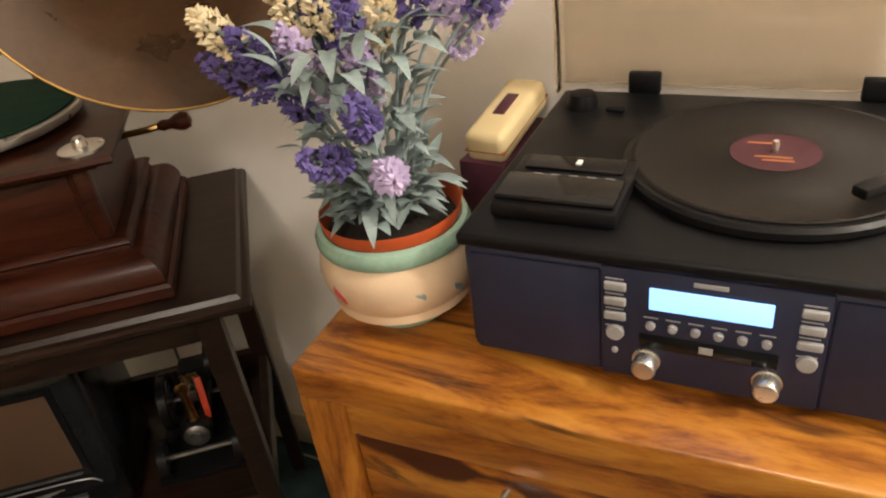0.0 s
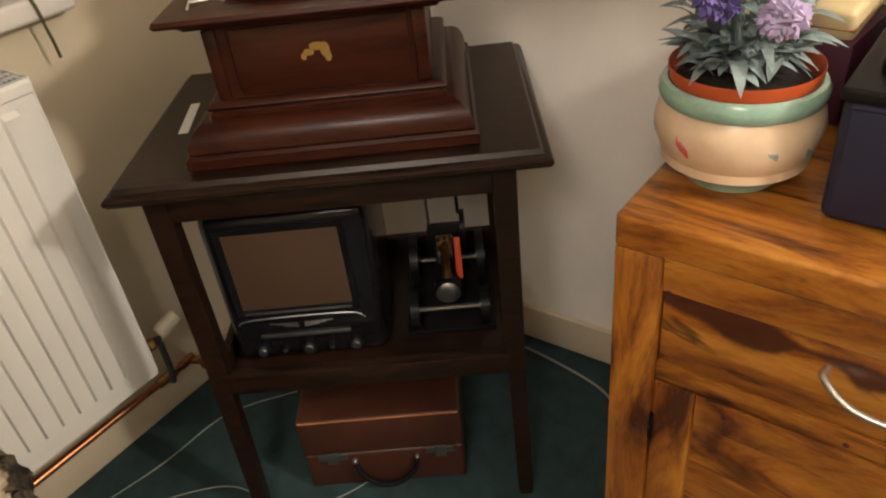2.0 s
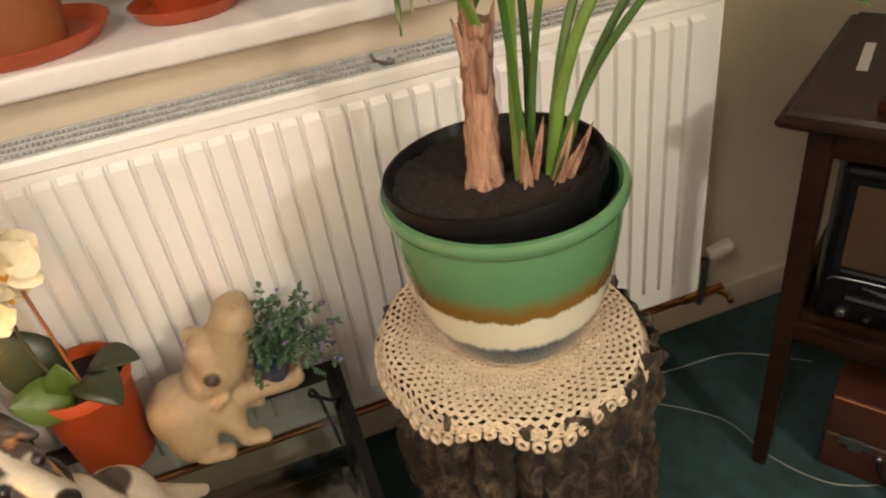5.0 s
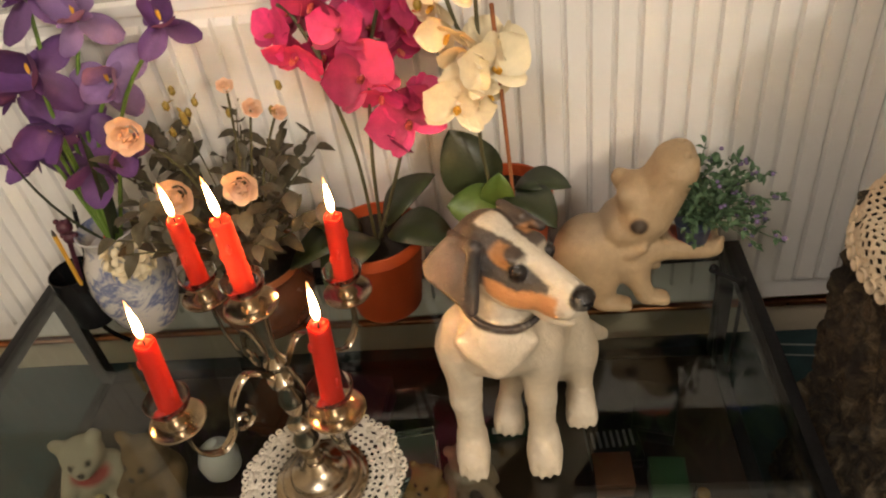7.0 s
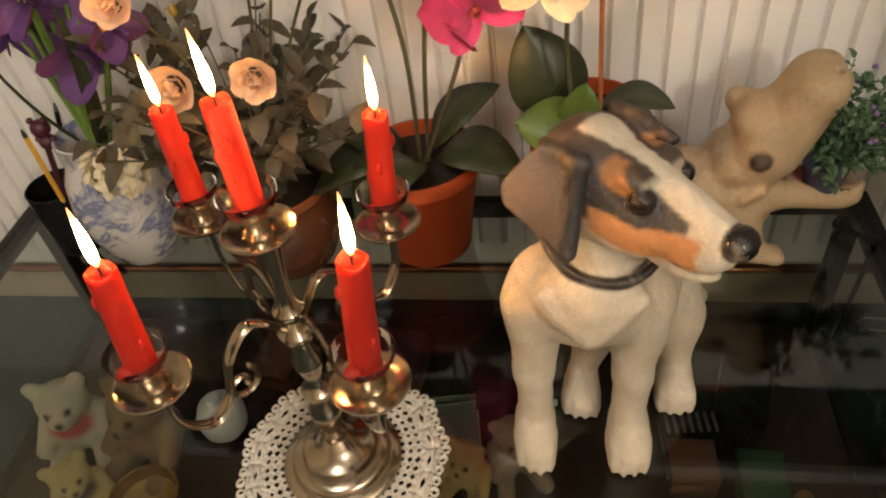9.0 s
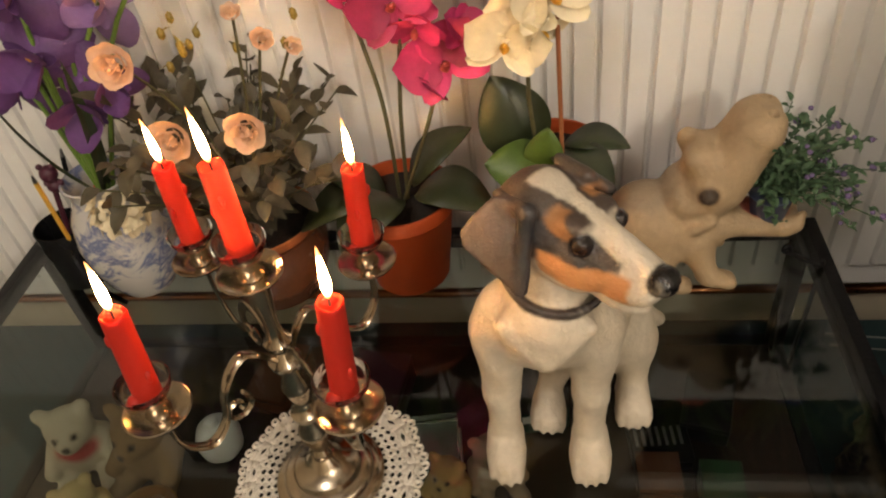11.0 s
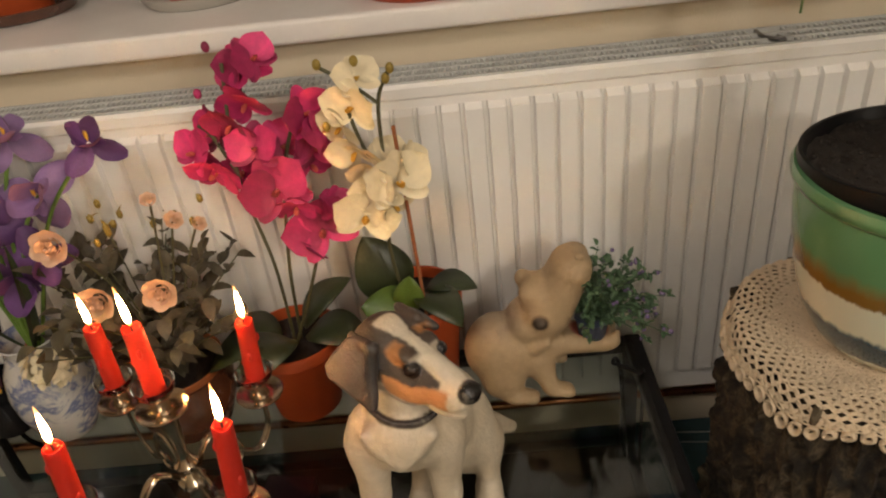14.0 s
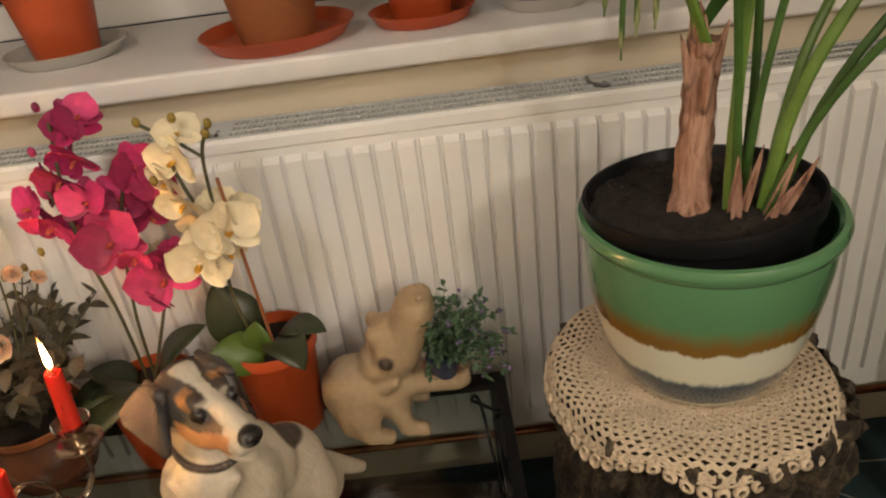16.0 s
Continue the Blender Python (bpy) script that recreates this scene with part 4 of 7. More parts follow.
def cabinet():
    c = thing("cabinet", CAB, "polished sheesham wood cabinet with drawers and panelled door", "cabinet")
    w, d, h = 1.2, 0.47, 0.790
    part("top", block((0, 0, h - 0.048), (w, d, h), 0.006, 3), M["sheesham_x"], c)
    for x in (0, w - 0.062):
        part("post", block((x, 0.001, 0), (x + 0.062, 0.07, h - 0.0485), 0.004), M["sheesham_z"], c)
        part("post", block((x, d - 0.07, 0), (x + 0.062, d - 0.001, h - 0.0485), 0.004), M["sheesham_z"], c)
    part("side_panel", block((0.004, 0.0705, 0.05), (0.030, d - 0.0705, h - 0.0485), 0.002), M["sheesham_z"], c)
    part("side_panel", block((w - 0.030, 0.0705, 0.05), (w - 0.004, d - 0.0705, h - 0.0485), 0.002), M["sheesham_z"], c)
    part("back_panel", block((0.0625, d - 0.02, 0.05), (w - 0.0625, d - 0.005, h - 0.0485), 0.001), M["sheesham_z"], c)
    part("rail", block((0.0625, 0.006, h - 0.100), (w - 0.0625, 0.04, h - 0.0487), 0.003), M["sheesham_x"], c, "golden figured rail")
    part("rail", block((0.0625, 0.008, h - 0.252), (w - 0.0625, 0.04, h - 0.2225), 0.003), M["sheesham_x"], c)
    part("bottom_rail", block((0.0625, 0.008, 0.04), (w - 0.0625, 0.04, 0.09), 0.003), M["sheesham_x"], c)
    for x0, x1 in ((0.0635, 0.598), (0.602, w - 0.0635)):
        dr = part("drawer", block((x0, 0.012, h - 0.220), (x1, 0.042, h - 0.102), 0.004), M["sheesham_heart"], c, "drawer front with a dark heartwood streak")
        m = (x0 + x1) / 2
        b = tube(smooth_line([(m - 0.070, 0.012, h - 0.138), (m - 0.070, -0.006, h - 0.140), (m - 0.04, -0.022, h - 0.153), (m, -0.026, h - 0.157), (m + 0.04, -0.022, h - 0.153), (m + 0.070, -0.006, h - 0.140), (m + 0.070, 0.012, h - 0.138)], 5), 0.0042, 10)
        part("handle", b, M["silver"], dr, "curved brushed metal bow handle")
        do = part("door", block((x0, 0.016, 0.094), (x1, 0.042, h - 0.256), 0.003), M["sheesham_z"], c, "panelled sheesham door")
        part("door_panel", rect_loft([(x0 + 0.058, x1 - 0.058, 0.013, 0.0158, 0.152), (x0 + 0.058, x1 - 0.058, 0.013, 0.0158, h - 0.314)]), M["sheesham_d"], do)
        for lo, hi, mm in (((x0, 0.007, 0.094), (x0 + 0.056, 0.0155, h - 0.256), "sheesham_z"), ((x1 - 0.056, 0.007, 0.094), (x1, 0.0155, h - 0.256), "sheesham_z"), ((x0 + 0.0565, 0.008, h - 0.312), (x1 - 0.0565, 0.0155, h - 0.256), "sheesham_x"), ((x0 + 0.0565, 0.008, 0.094), (x1 - 0.0565, 0.0155, 0.150), "sheesham_x")):
            part("door_frame", block(lo, hi, 0.003), M[mm], do)
        part("hinge", block((x0 - 0.004, 0.004, h - 0.37), (x0 + 0.004, 0.010, h - 0.32), 0.001), M["black"], do)
    for x, z in ((0.045, 0.44), (0.073, 0.69), (0.30, 0.55), (0.16, 0.515)):
        part("knot", lathe([(0, 0), (0.004, 0), (0.003, 0.0008), (0, 0.001)], 10, m=pose(x, 0.0008 if x < 0.06 else 0.006, z, 90)), M["maroon"], c)


cabinet()

CT = 0.755
STEREO = pose(-0.264, 0.616, CT, 0, 0, -3.2)


def stereo():
    s = thing("record_player", STEREO, "black table-top record player with radio front and raised lid", "record player")
    w, d, h = 0.509, 0.410, 0.160
    for x in (0.03, w - 0.03):
        for y in (0.03, d - 0.03):
            part("foot", lathe([(0, 0), (0.012, 0), (0.014, 0.004), (0, 0.004)], 14, m=pose(x, y, 0)), M["black"], s)
    part("body", block((0, 0.004, 0.004), (w, d, h - 0.012), 0.012, 4), M["navy"], s, "navy-black textured cabinet")
    part("deck", block((-0.003, -0.003, h - 0.0118), (w + 0.003, d + 0.003, h + 0.003), 0.005, 3), M["black"], s)
    for x0, x1 in ((0.010, 0.150), (w - 0.150, w - 0.010)):
        part("speaker_grille", block((x0, 0.0005, 0.012), (x1, 0.006, h - 0.020), 0.003), M["navy"], s, "dark cloth speaker front")
    fp = part("front_panel", block((0.152, -0.002, 0.003), (w - 0.152, 0.006, h - 0.0215), 0.002), M["navy"], s, "dark blue control panel", at=pose(0, 0, 0.0085))
    part("display", block((0.199, -0.0045, 0.096), (0.310, -0.0018, 0.121), 0.001), M["lcd"], fp, "lit pale blue display")
    part("logo", block((0.239, -0.0032, 0.1285), (0.270, -0.0018, 0.1335), 0.0005), M["grey"], fp)
    for x in (0.166, w - 0.166):
        for i, z in enumerate((0.118, 0.100, 0.082, 0.060)):
            r = 0.0095 if i == 3 else 0.0
            b = lathe([(0, 0), (0.0095, 0), (0.0085, 0.004), (0, 0.005)], 16, m=pose(x, -0.002, z, 90)) if r else block((x - 0.011, -0.0065, z - 0.005), (x + 0.011, -0.0018, z + 0.005), 0.0025, 3)
            part("button", b, M["grey"], fp, "silver grey button")
            part("button_legend", block((x - 0.010, -0.0026, z + 0.0068), (x + 0.008, -0.0018, z + 0.0084), 0), M["grey"], fp)
    part("button", lathe([(0, 0), (0.0035, 0), (0.003, 0.003), (0, 0.004)], 10, m=pose(0.166, -0.002, 0.037, 90)), M["grey"], fp)
    for i in range(6):
        x = 0.201 + i * 0.0213
        part("button", lathe([(0, 0), (0.0048, 0), (0.0042, 0.004), (0, 0.005)], 14, m=pose(x, -0.002, 0.0755, 90)), M["grey"], fp)
        part("button_legend", block((x - 0.007, -0.0026, 0.084), (x + 0.007, -0.0018, 0.0855), 0), M["grey"], fp)
    slot = part("disc_slot", block((0.190, -0.0032, 0.046), (w - 0.190, -0.0018, 0.064), 0.001), M["blackgloss"], fp)
    part("disc_mark", block((0.248, -0.004, 0.051), (0.261, -0.003, 0.059), 0.0004), M["grey"], slot)
    for x in (0.198, 0.312):
        k = part("knob", lathe([(0, 0), (0.0165, 0), (0.0165, 0.003), (0.0145, 0.004), (0.014, 0.020), (0.012, 0.0225), (0, 0.023)], 28, m=pose(x, -0.002, 0.030, 90) @ Matrix.Scale(0.86, 4)), M["silver"], fp, "round silver control knob")
    # cassette door on the deck
    tp = h + 0.003
    cas = part("cassette_bay", block((0.022, 0.036, tp), (0.158, 0.160, tp + 0.020), 0.006), M["black"], s)
    part("cassette_door", block((0.026, 0.042, tp + 0.0202), (0.154, 0.098, tp + 0.027), 0.004), M["blackgloss"], cas)
    part("cassette_window", block((0.036, 0.118, tp + 0.0202), (0.146, 0.150, tp + 0.0235), 0.001), M["blackgloss"], cas)
    for i in range(5):
        part("key_mark", block((0.050 + i * 0.02, 0.107, tp + 0.0202), (0.060 + i * 0.02, 0.1085, tp + 0.0210), 0), M["grey"], cas)
    part("cassette_hub", block((0.092, 0.128, tp + 0.0236), (0.098, 0.138, tp + 0.026), 0.0005), M["white"], cas)
    cx, cy = 0.291, 0.208
    part("platter", lathe([(0, 0), (0.157, 0), (0.161, 0.003), (0.161, 0.010), (0.157, 0.014), (0, 0.014)], 72, m=pose(cx, cy, tp + 0.001)), M["black"], s)
    rec = part("record", lathe([(0, 0), (0.149, 0), (0.1505, 0.001), (0.149, 0.002), (0.146, 0.0022), (0.145, 0.0018), (0.056, 0.0018), (0.054, 0.0021), (0, 0.0021)], 96, m=pose(cx, cy, tp + 0.0155)), M["vinyl"], s, "black vinyl record on the platter")
    part("record_label", lathe([(0, 0), (0.0465, 0), (0.0465, 0.0004), (0, 0.0004)], 48, m=pose(cx, cy, tp + 0.0178)), M["label"], rec, "maroon paper record label")
    for x0, x1, y in ((-0.030, 0.004, 0.018), (-0.020, 0.018, -0.016), (-0.012, 0.02, -0.024)):
        part("label_print", block((cx + x0, cy + y, tp + 0.0182), (cx + x1, cy + y + 0.004, tp + 0.0185), 0), M["clay"], rec)
    part("spindle", lathe([(0.0036, 0.0), (0.0036, 0.014), (0, 0.016)], 12, m=pose(cx, cy, tp + 0.017)), M["silver"], rec)
    ta = part("tone_arm", tube([(0.475, 0.345, tp + 0.035), (0.465, 0.255, tp + 0.035), (0.40, 0.140, tp + 0.030)], 0.0045, 10), M["steel"], s)
    part("headshell", block((-0.009, -0.03, -0.006), (0.009, 0.022, 0.006), 0.003, m=pose(0.388, 0.133, tp + 0.027, 0, 0, -42)), M["black"], ta)
    part("arm_base", lathe([(0, 0), (0.028, 0), (0.028, 0.012), (0.014, 0.016), (0.014, 0.04), (0, 0.042)], 24, m=pose(0.475, 0.345, tp)), M["black"], ta)
    part("knob", lathe([(0, 0), (0.021, 0), (0.021, 0.006), (0.017, 0.020), (0, 0.022)], 24, m=pose(0.040, 0.350, tp)), M["black"], s, "round black deck knob")
    part("selector", block((0.075, 0.335, tp), (0.10, 0.345, tp + 0.006), 0.002), M["black"], s)
    for x in (0.112, 0.40):
        part("lid_hinge", block((x - 0.022, d - 0.006, tp), (x + 0.022, d + 0.010, tp + 0.03), 0.003), M["black"], s)
    lid = rect_loft([(-0.002, w + 0.002, 0, 0.006, 0), (-0.002, w + 0.002, 0, 0.006, 0.36)])
    lm = pose(0, d - 0.002, tp + 0.012, -1)
    ld = part("lid", lid, M["smoke"], s, "smoked clear acrylic dust cover, raised", at=lm)
    for x in (-0.002, w - 0.002):
        part("lid_side", block((x, -0.045, 0.0), (x + 0.004, -0.0005, 0.36), 0.001), M["smoke"], ld)


stereo()


# ---- log stand ----
LOG = (-1.085, -0.188)
LOGTOP = 0.577


def log_stand():
    lg = thing("log_stand", pose(LOG[0], LOG[1], FLOOR), "section of rough barked tree trunk used as plant stand", "log")
    H = LOGTOP - FLOOR
    b = bmesh.new()
    rows, na, nz = [], 160, 110
    for i in range(nz + 1):
        z = H * i / nz
        row = []
        for j in range(na):
            a = 2 * math.pi * j / na
            q = Vector((math.cos(a) * 4.2, math.sin(a) * 4.2, z * 5))
            r = 0.180 + 0.012 * math.sin(2 * a + 0.6) + 0.010 * noise.noise(Vector((math.cos(a) * 1.2, math.sin(a) * 1.2, z * 2)))
            r += 0.016 * noise.fractal(q * 1.7, 0.75, 2.2, 5)
            # bark plates parted by deep crevices
            w = Vector((q.x * 1.5, q.y * 1.5, q.z * 1.1)) + 0.35 * noise.noise_vector(q * 1.3)
            d = noise.voronoi(w)[0]
            r += 0.030 * min(0.45, d[1] - d[0]) - 0.006
            d = noise.voronoi(w * 2.6)[0]
            r += 0.020 * min(0.5, d[1] - d[0])
            r *= 1 + 0.10 * (1 - i / nz) ** 3
            if i == nz:
                r *= 0.965
            row.append(b.verts.new((r * math.cos(a), r * math.sin(a), z)))
        rows.append(row)
    for p, q in zip(rows, rows[1:]):
        for j in range(na):
            b.faces.new((p[j], p[(j + 1) % na], q[(j + 1) % na], q[j]))
    b.faces.new(rows[0][::-1])
    part("bark", b, M["logbark"], lg, smooth=75)
    part("sawn_top", lathe([(0, H - 0.004), (0.165, H - 0.004), (0.166, H - 0.001), (0, H)], 48), M["logwood"], lg)


log_stand()


def doily_mesh(bm, radii, drop):
    """Crochet: rings of small meshes between cords. radii: (radius, cells in the ring, hole share, stagger)."""
    for (r0, _, _, _), (r1, n, hole, stag) in zip(radii, radii[1:]):
        for i in range(n):
            a0, a1 = 2 * math.pi * (i + stag) / n, 2 * math.pi * (i + 1 + stag) / n
            out = [(r0, a0), (r0, a1), (r1, a1), (r1, a0)]
            if hole <= 0:
                f = [bm.verts.new(drop(r, a)) for r, a in out]
                bm.faces.new(f)
                continue
            rm, am = (r0 + r1) / 2, (a0 + a1) / 2
            k = math.sqrt(hole) * random.uniform(0.72, 1.10)
            am += (a1 - a0) * random.uniform(-0.05, 0.05)
            # diamond-shaped opening
            inn = [(rm + (r0 - rm) * k, am), (rm, am + (a1 - am) * k), (rm + (r1 - rm) * k, am), (rm, am + (a0 - am) * k)]
            ring = [(r0, a0), (r0, am), (r0, a1), (rm, a1), (r1, a1), (r1, am), (r1, a0), (rm, a0)]
            v = [bm.verts.new(drop(r, a)) for r, a in ring]
            w = [bm.verts.new(drop(r, a)) for r, a in inn]
            for f in ((v[0], v[1], w[0]), (v[1], v[2], w[0]), (v[2], w[1], w[0]), (v[2], v[3], w[1]), (v[3], v[4], w[1]), (v[4], w[2], w[1]), (v[4], v[5], w[2]), (v[5], v[6], w[2]), (v[6], w[3], w[2]), (v[6], v[7], w[3]), (v[7], v[0], w[3]), (v[0], w[0], w[3])):
                bm.faces.new(f)
    return bm


def doily_edge(bm, R, edge, drop, thick=0.34):
    """Scalloped border of small crocheted rings."""
    for i in range(edge):
        a = 2 * math.pi * i / edge
        rr = math.pi * R / edge * 1.05
        tube([Vector(drop(R + rr * 0.8 + rr * 0.62 * math.cos(q), a + rr * 0.62 * math.sin(q) / R)) + Vector((0, 0, 0.0004)) for q in (k * math.pi / 5 for k in range(10))], rr * thick, 6, bm=bm, closed=True, flat=0.55)
    return bm


def big_doily():
    def drop(r, a):
        r = r * (1 + (0.075 * abs(math.cos(4 * a + 0.45)) - 0.045) * min(1, r / 0.12) + 0.012 * math.sin(3 * a))
        r *= 0.955
        edge = 0.168 + 0.008 * math.sin(2 * a + 0.6)
        over = max(0.0, r - edge)
        rr = min(r, edge) + 0.016 * (1 - math.exp(-over / 0.014)) + 0.10 * over
        z = 0.004 - 0.95 * max(0, over - 0.008) * (1 + 0.22 * math.cos(6 * a + 0.5)) + 0.0015 * math.sin(a * 9 + r * 60)
        return (rr * math.cos(a), rr * math.sin(a), z)
    rad = [(0.02, 0, 0, 0), (0.080, 48, 0.10, 0), (0.090, 70, 0.35, 0.5), (0.099, 76, 0.14, 0.2), (0.104, 76, 0.30, 0), (0.112, 80, 0.36, 0.5), (0.120, 80, 0.36, 0), (0.124, 84, 0.05, 0), (0.135, 60, 0.22, 0.35), (0.140, 84, 0.30, 0)]
    rad += [(0.140 + 0.0092 * (k + 1), 76, 0.56 + 0.03 * k, 0.5 * (k % 2)) for k in range(6)] + [(0.199, 104, 0.05, 0), (0.207, 60, 0.20, 0)]
    d = thing("crochet_doily", pose(LOG[0], LOG[1] - 0.010, LOGTOP), "cream crochet lace doily draped over the log", "doily")
    solidify(part("lace_field", doily_mesh(bmesh.new(), rad, drop), M["lace"], d, smooth=60), 0.0022)
    part("scalloped_edge", doily_edge(bmesh.new(), 0.207, 60, drop, 0.46), M["lace"], d, smooth=60)


big_doily()


def planter():
    z0 = LOGTOP + 0.0065
    p = thing("planter", pose(-1.081, -0.186, z0), "large glazed planter with green, rust and cream bands", "planter")
    prof = [(0, 0.002), (0.084, 0.0), (0.090, 0.004), (0.103, 0.022), (0.119, 0.055), (0.131, 0.095), (0.139, 0.140), (0.144, 0.180), (0.1445, 0.205), (0.143, 0.212), (0.146, 0.216), (0.152, 0.221), (0.1535, 0.229), (0.150, 0.236), (0.144, 0.237), (0.139, 0.232), (0.137, 0.200), (0.120, 0.08), (0.080, 0.02), (0, 0.018)]
    part("pot", lathe(prof, 80), M["planter"], p)
    ip = pose(0.004, 0.006, 0.0, 3.0, -3.0)
    inner = lathe([(0.0, 0.06), (0.10, 0.06), (0.128, 0.215), (0.130, 0.232), (0.1365, 0.236), (0.1385, 0.250), (0.1365, 0.257), (0.132, 0.257), (0.129, 0.250), (0.124, 0.235), (0, 0.235)], 72)
    ob = part("inner_pot", inner, M["black"], p, "black plastic nursery pot inside the planter", at=ip)
    s = lathe([(0, 0.247)] + [(0.127 * q / 26, 0.247 - 0.003 * (q / 26) ** 3) for q in range(1, 27)], 96)
    for v in s.verts:
        v.co.z += 0.0045 * noise.fractal(v.co * 55, 0.6, 2.1, 5)
    rnd = random.Random(31)
    cr = bmesh.new()
    for q in range(260):
        a, r = rnd.uniform(0, 2 * math.pi), 0.122 * math.sqrt(rnd.random())
        z = 0.247 + 0.0045 * noise.fractal(Vector((r * math.cos(a), r * math.sin(a), 0.247)) * 55, 0.6, 2.1, 5)
        bmesh.ops.create_icosphere(cr, subdivisions=1, radius=rnd.uniform(0.0014, 0.004), matrix=Matrix.Translation((r * math.cos(a), r * math.sin(a), z)) @ Matrix.Diagonal((1, rnd.uniform(0.5, 1), 0.6, 1)))
    tagged(part("soil_crumb", cr, M["soil"], ob, smooth=0), kind="stuff")
    part("soil", s, M["soil"], ob, "dark damp compost", smooth=80)


planter()


# ---- glass table ----
TZ = 0.352
TX0, TX1, TY0, TY1 = -1.395, -0.66, -1.69, -0.425


def glass_table():
    t = thing("coffee_table", pose(0, 0, FLOOR), "black wrought iron coffee table with a clear glass top", "coffee table")
    z = TZ - FLOOR
    r = 0.030
    for lo, hi in (((TX0, TY0, z - 0.024), (TX1, TY0 + r, z - 0.0005)), ((TX0, TY1 - r, z - 0.024), (TX1, TY1, z - 0.0005)), ((TX0, TY0 + r, z - 0.024), (TX0 + r, TY1 - r, z - 0.0005)), ((TX1 - r, TY0 + r, z - 0.024), (TX1, TY1 - r, z - 0.0005))):
        part("top_frame", block(lo, hi, 0.003), M["ironblack"], t)
    g = part("glass_top", block((TX0 + r * 0.6, TY0 + r * 0.6, z - 0.0065), (TX1 - r * 0.6, TY1 - r * 0.6, z), 0.001, 1), M["glass"], t, "clear glass table top")
    g.location.z = 0.0
    for x in (TX0 + 0.018, TX1 - 0.018):
        for y in (TY0 + 0.018, TY1 - 0.018):
            part("leg", block((x - 0.013, y - 0.013, 0), (x + 0.013, y + 0.013, z - 0.0245), 0.003), M["ironblack"], t)
            if y > -1:
                continue
            s = 1
            pts = [(x, y + s * (0.02 + 0.075 * (1 - math.cos(u)) / 2 + 0.02 * math.sin(2 * u)), z - 0.03 - 0.12 * u / math.pi) for u in (k * math.pi / 12 for k in range(13))]
            part("scroll", tube(pts, 0.005, 6), M["ironblack"], t)
            sp = [(x, y + s * (0.06 + 0.028 * (1 - q / 26) * math.cos(q * 0.5)), z - 0.075 + 0.028 * (1 - q / 26) * math.sin(q * 0.5)) for q in range(24)]
            part("scroll", tube(sp, 0.0045, 6), M["ironblack"], t)
    zs = 0.095 - FLOOR
    for lo, hi in (((TX0 + 0.032, TY0 + 0.006, zs - 0.02), (TX1 - 0.032, TY0 + 0.03, zs)), ((TX0 + 0.032, TY1 - 0.03, zs - 0.02), (TX1 - 0.032, TY1 - 0.006, zs)), ((TX0 + 0.006, TY0 + 0.032, zs - 0.02), (TX0 + 0.03, TY1 - 0.032, zs)), ((TX1 - 0.03, TY0 + 0.032, zs - 0.02), (TX1 - 0.006, TY1 - 0.032, zs))):
        part("shelf_frame", block(lo, hi, 0.003), M["ironblack"], t)
    part("shelf", block((TX0 + 0.03, TY0 + 0.03, zs - 0.012), (TX1 - 0.03, TY1 - 0.03, zs - 0.002), 0.001), M["darkwood"], t, "dark lower shelf")


glass_table()


# ---- lavender and telephone on the cabinet ----
M["tulipred"] = mat("faded_red_glaze", (0.38, 0.045, 0.045), 0.3)


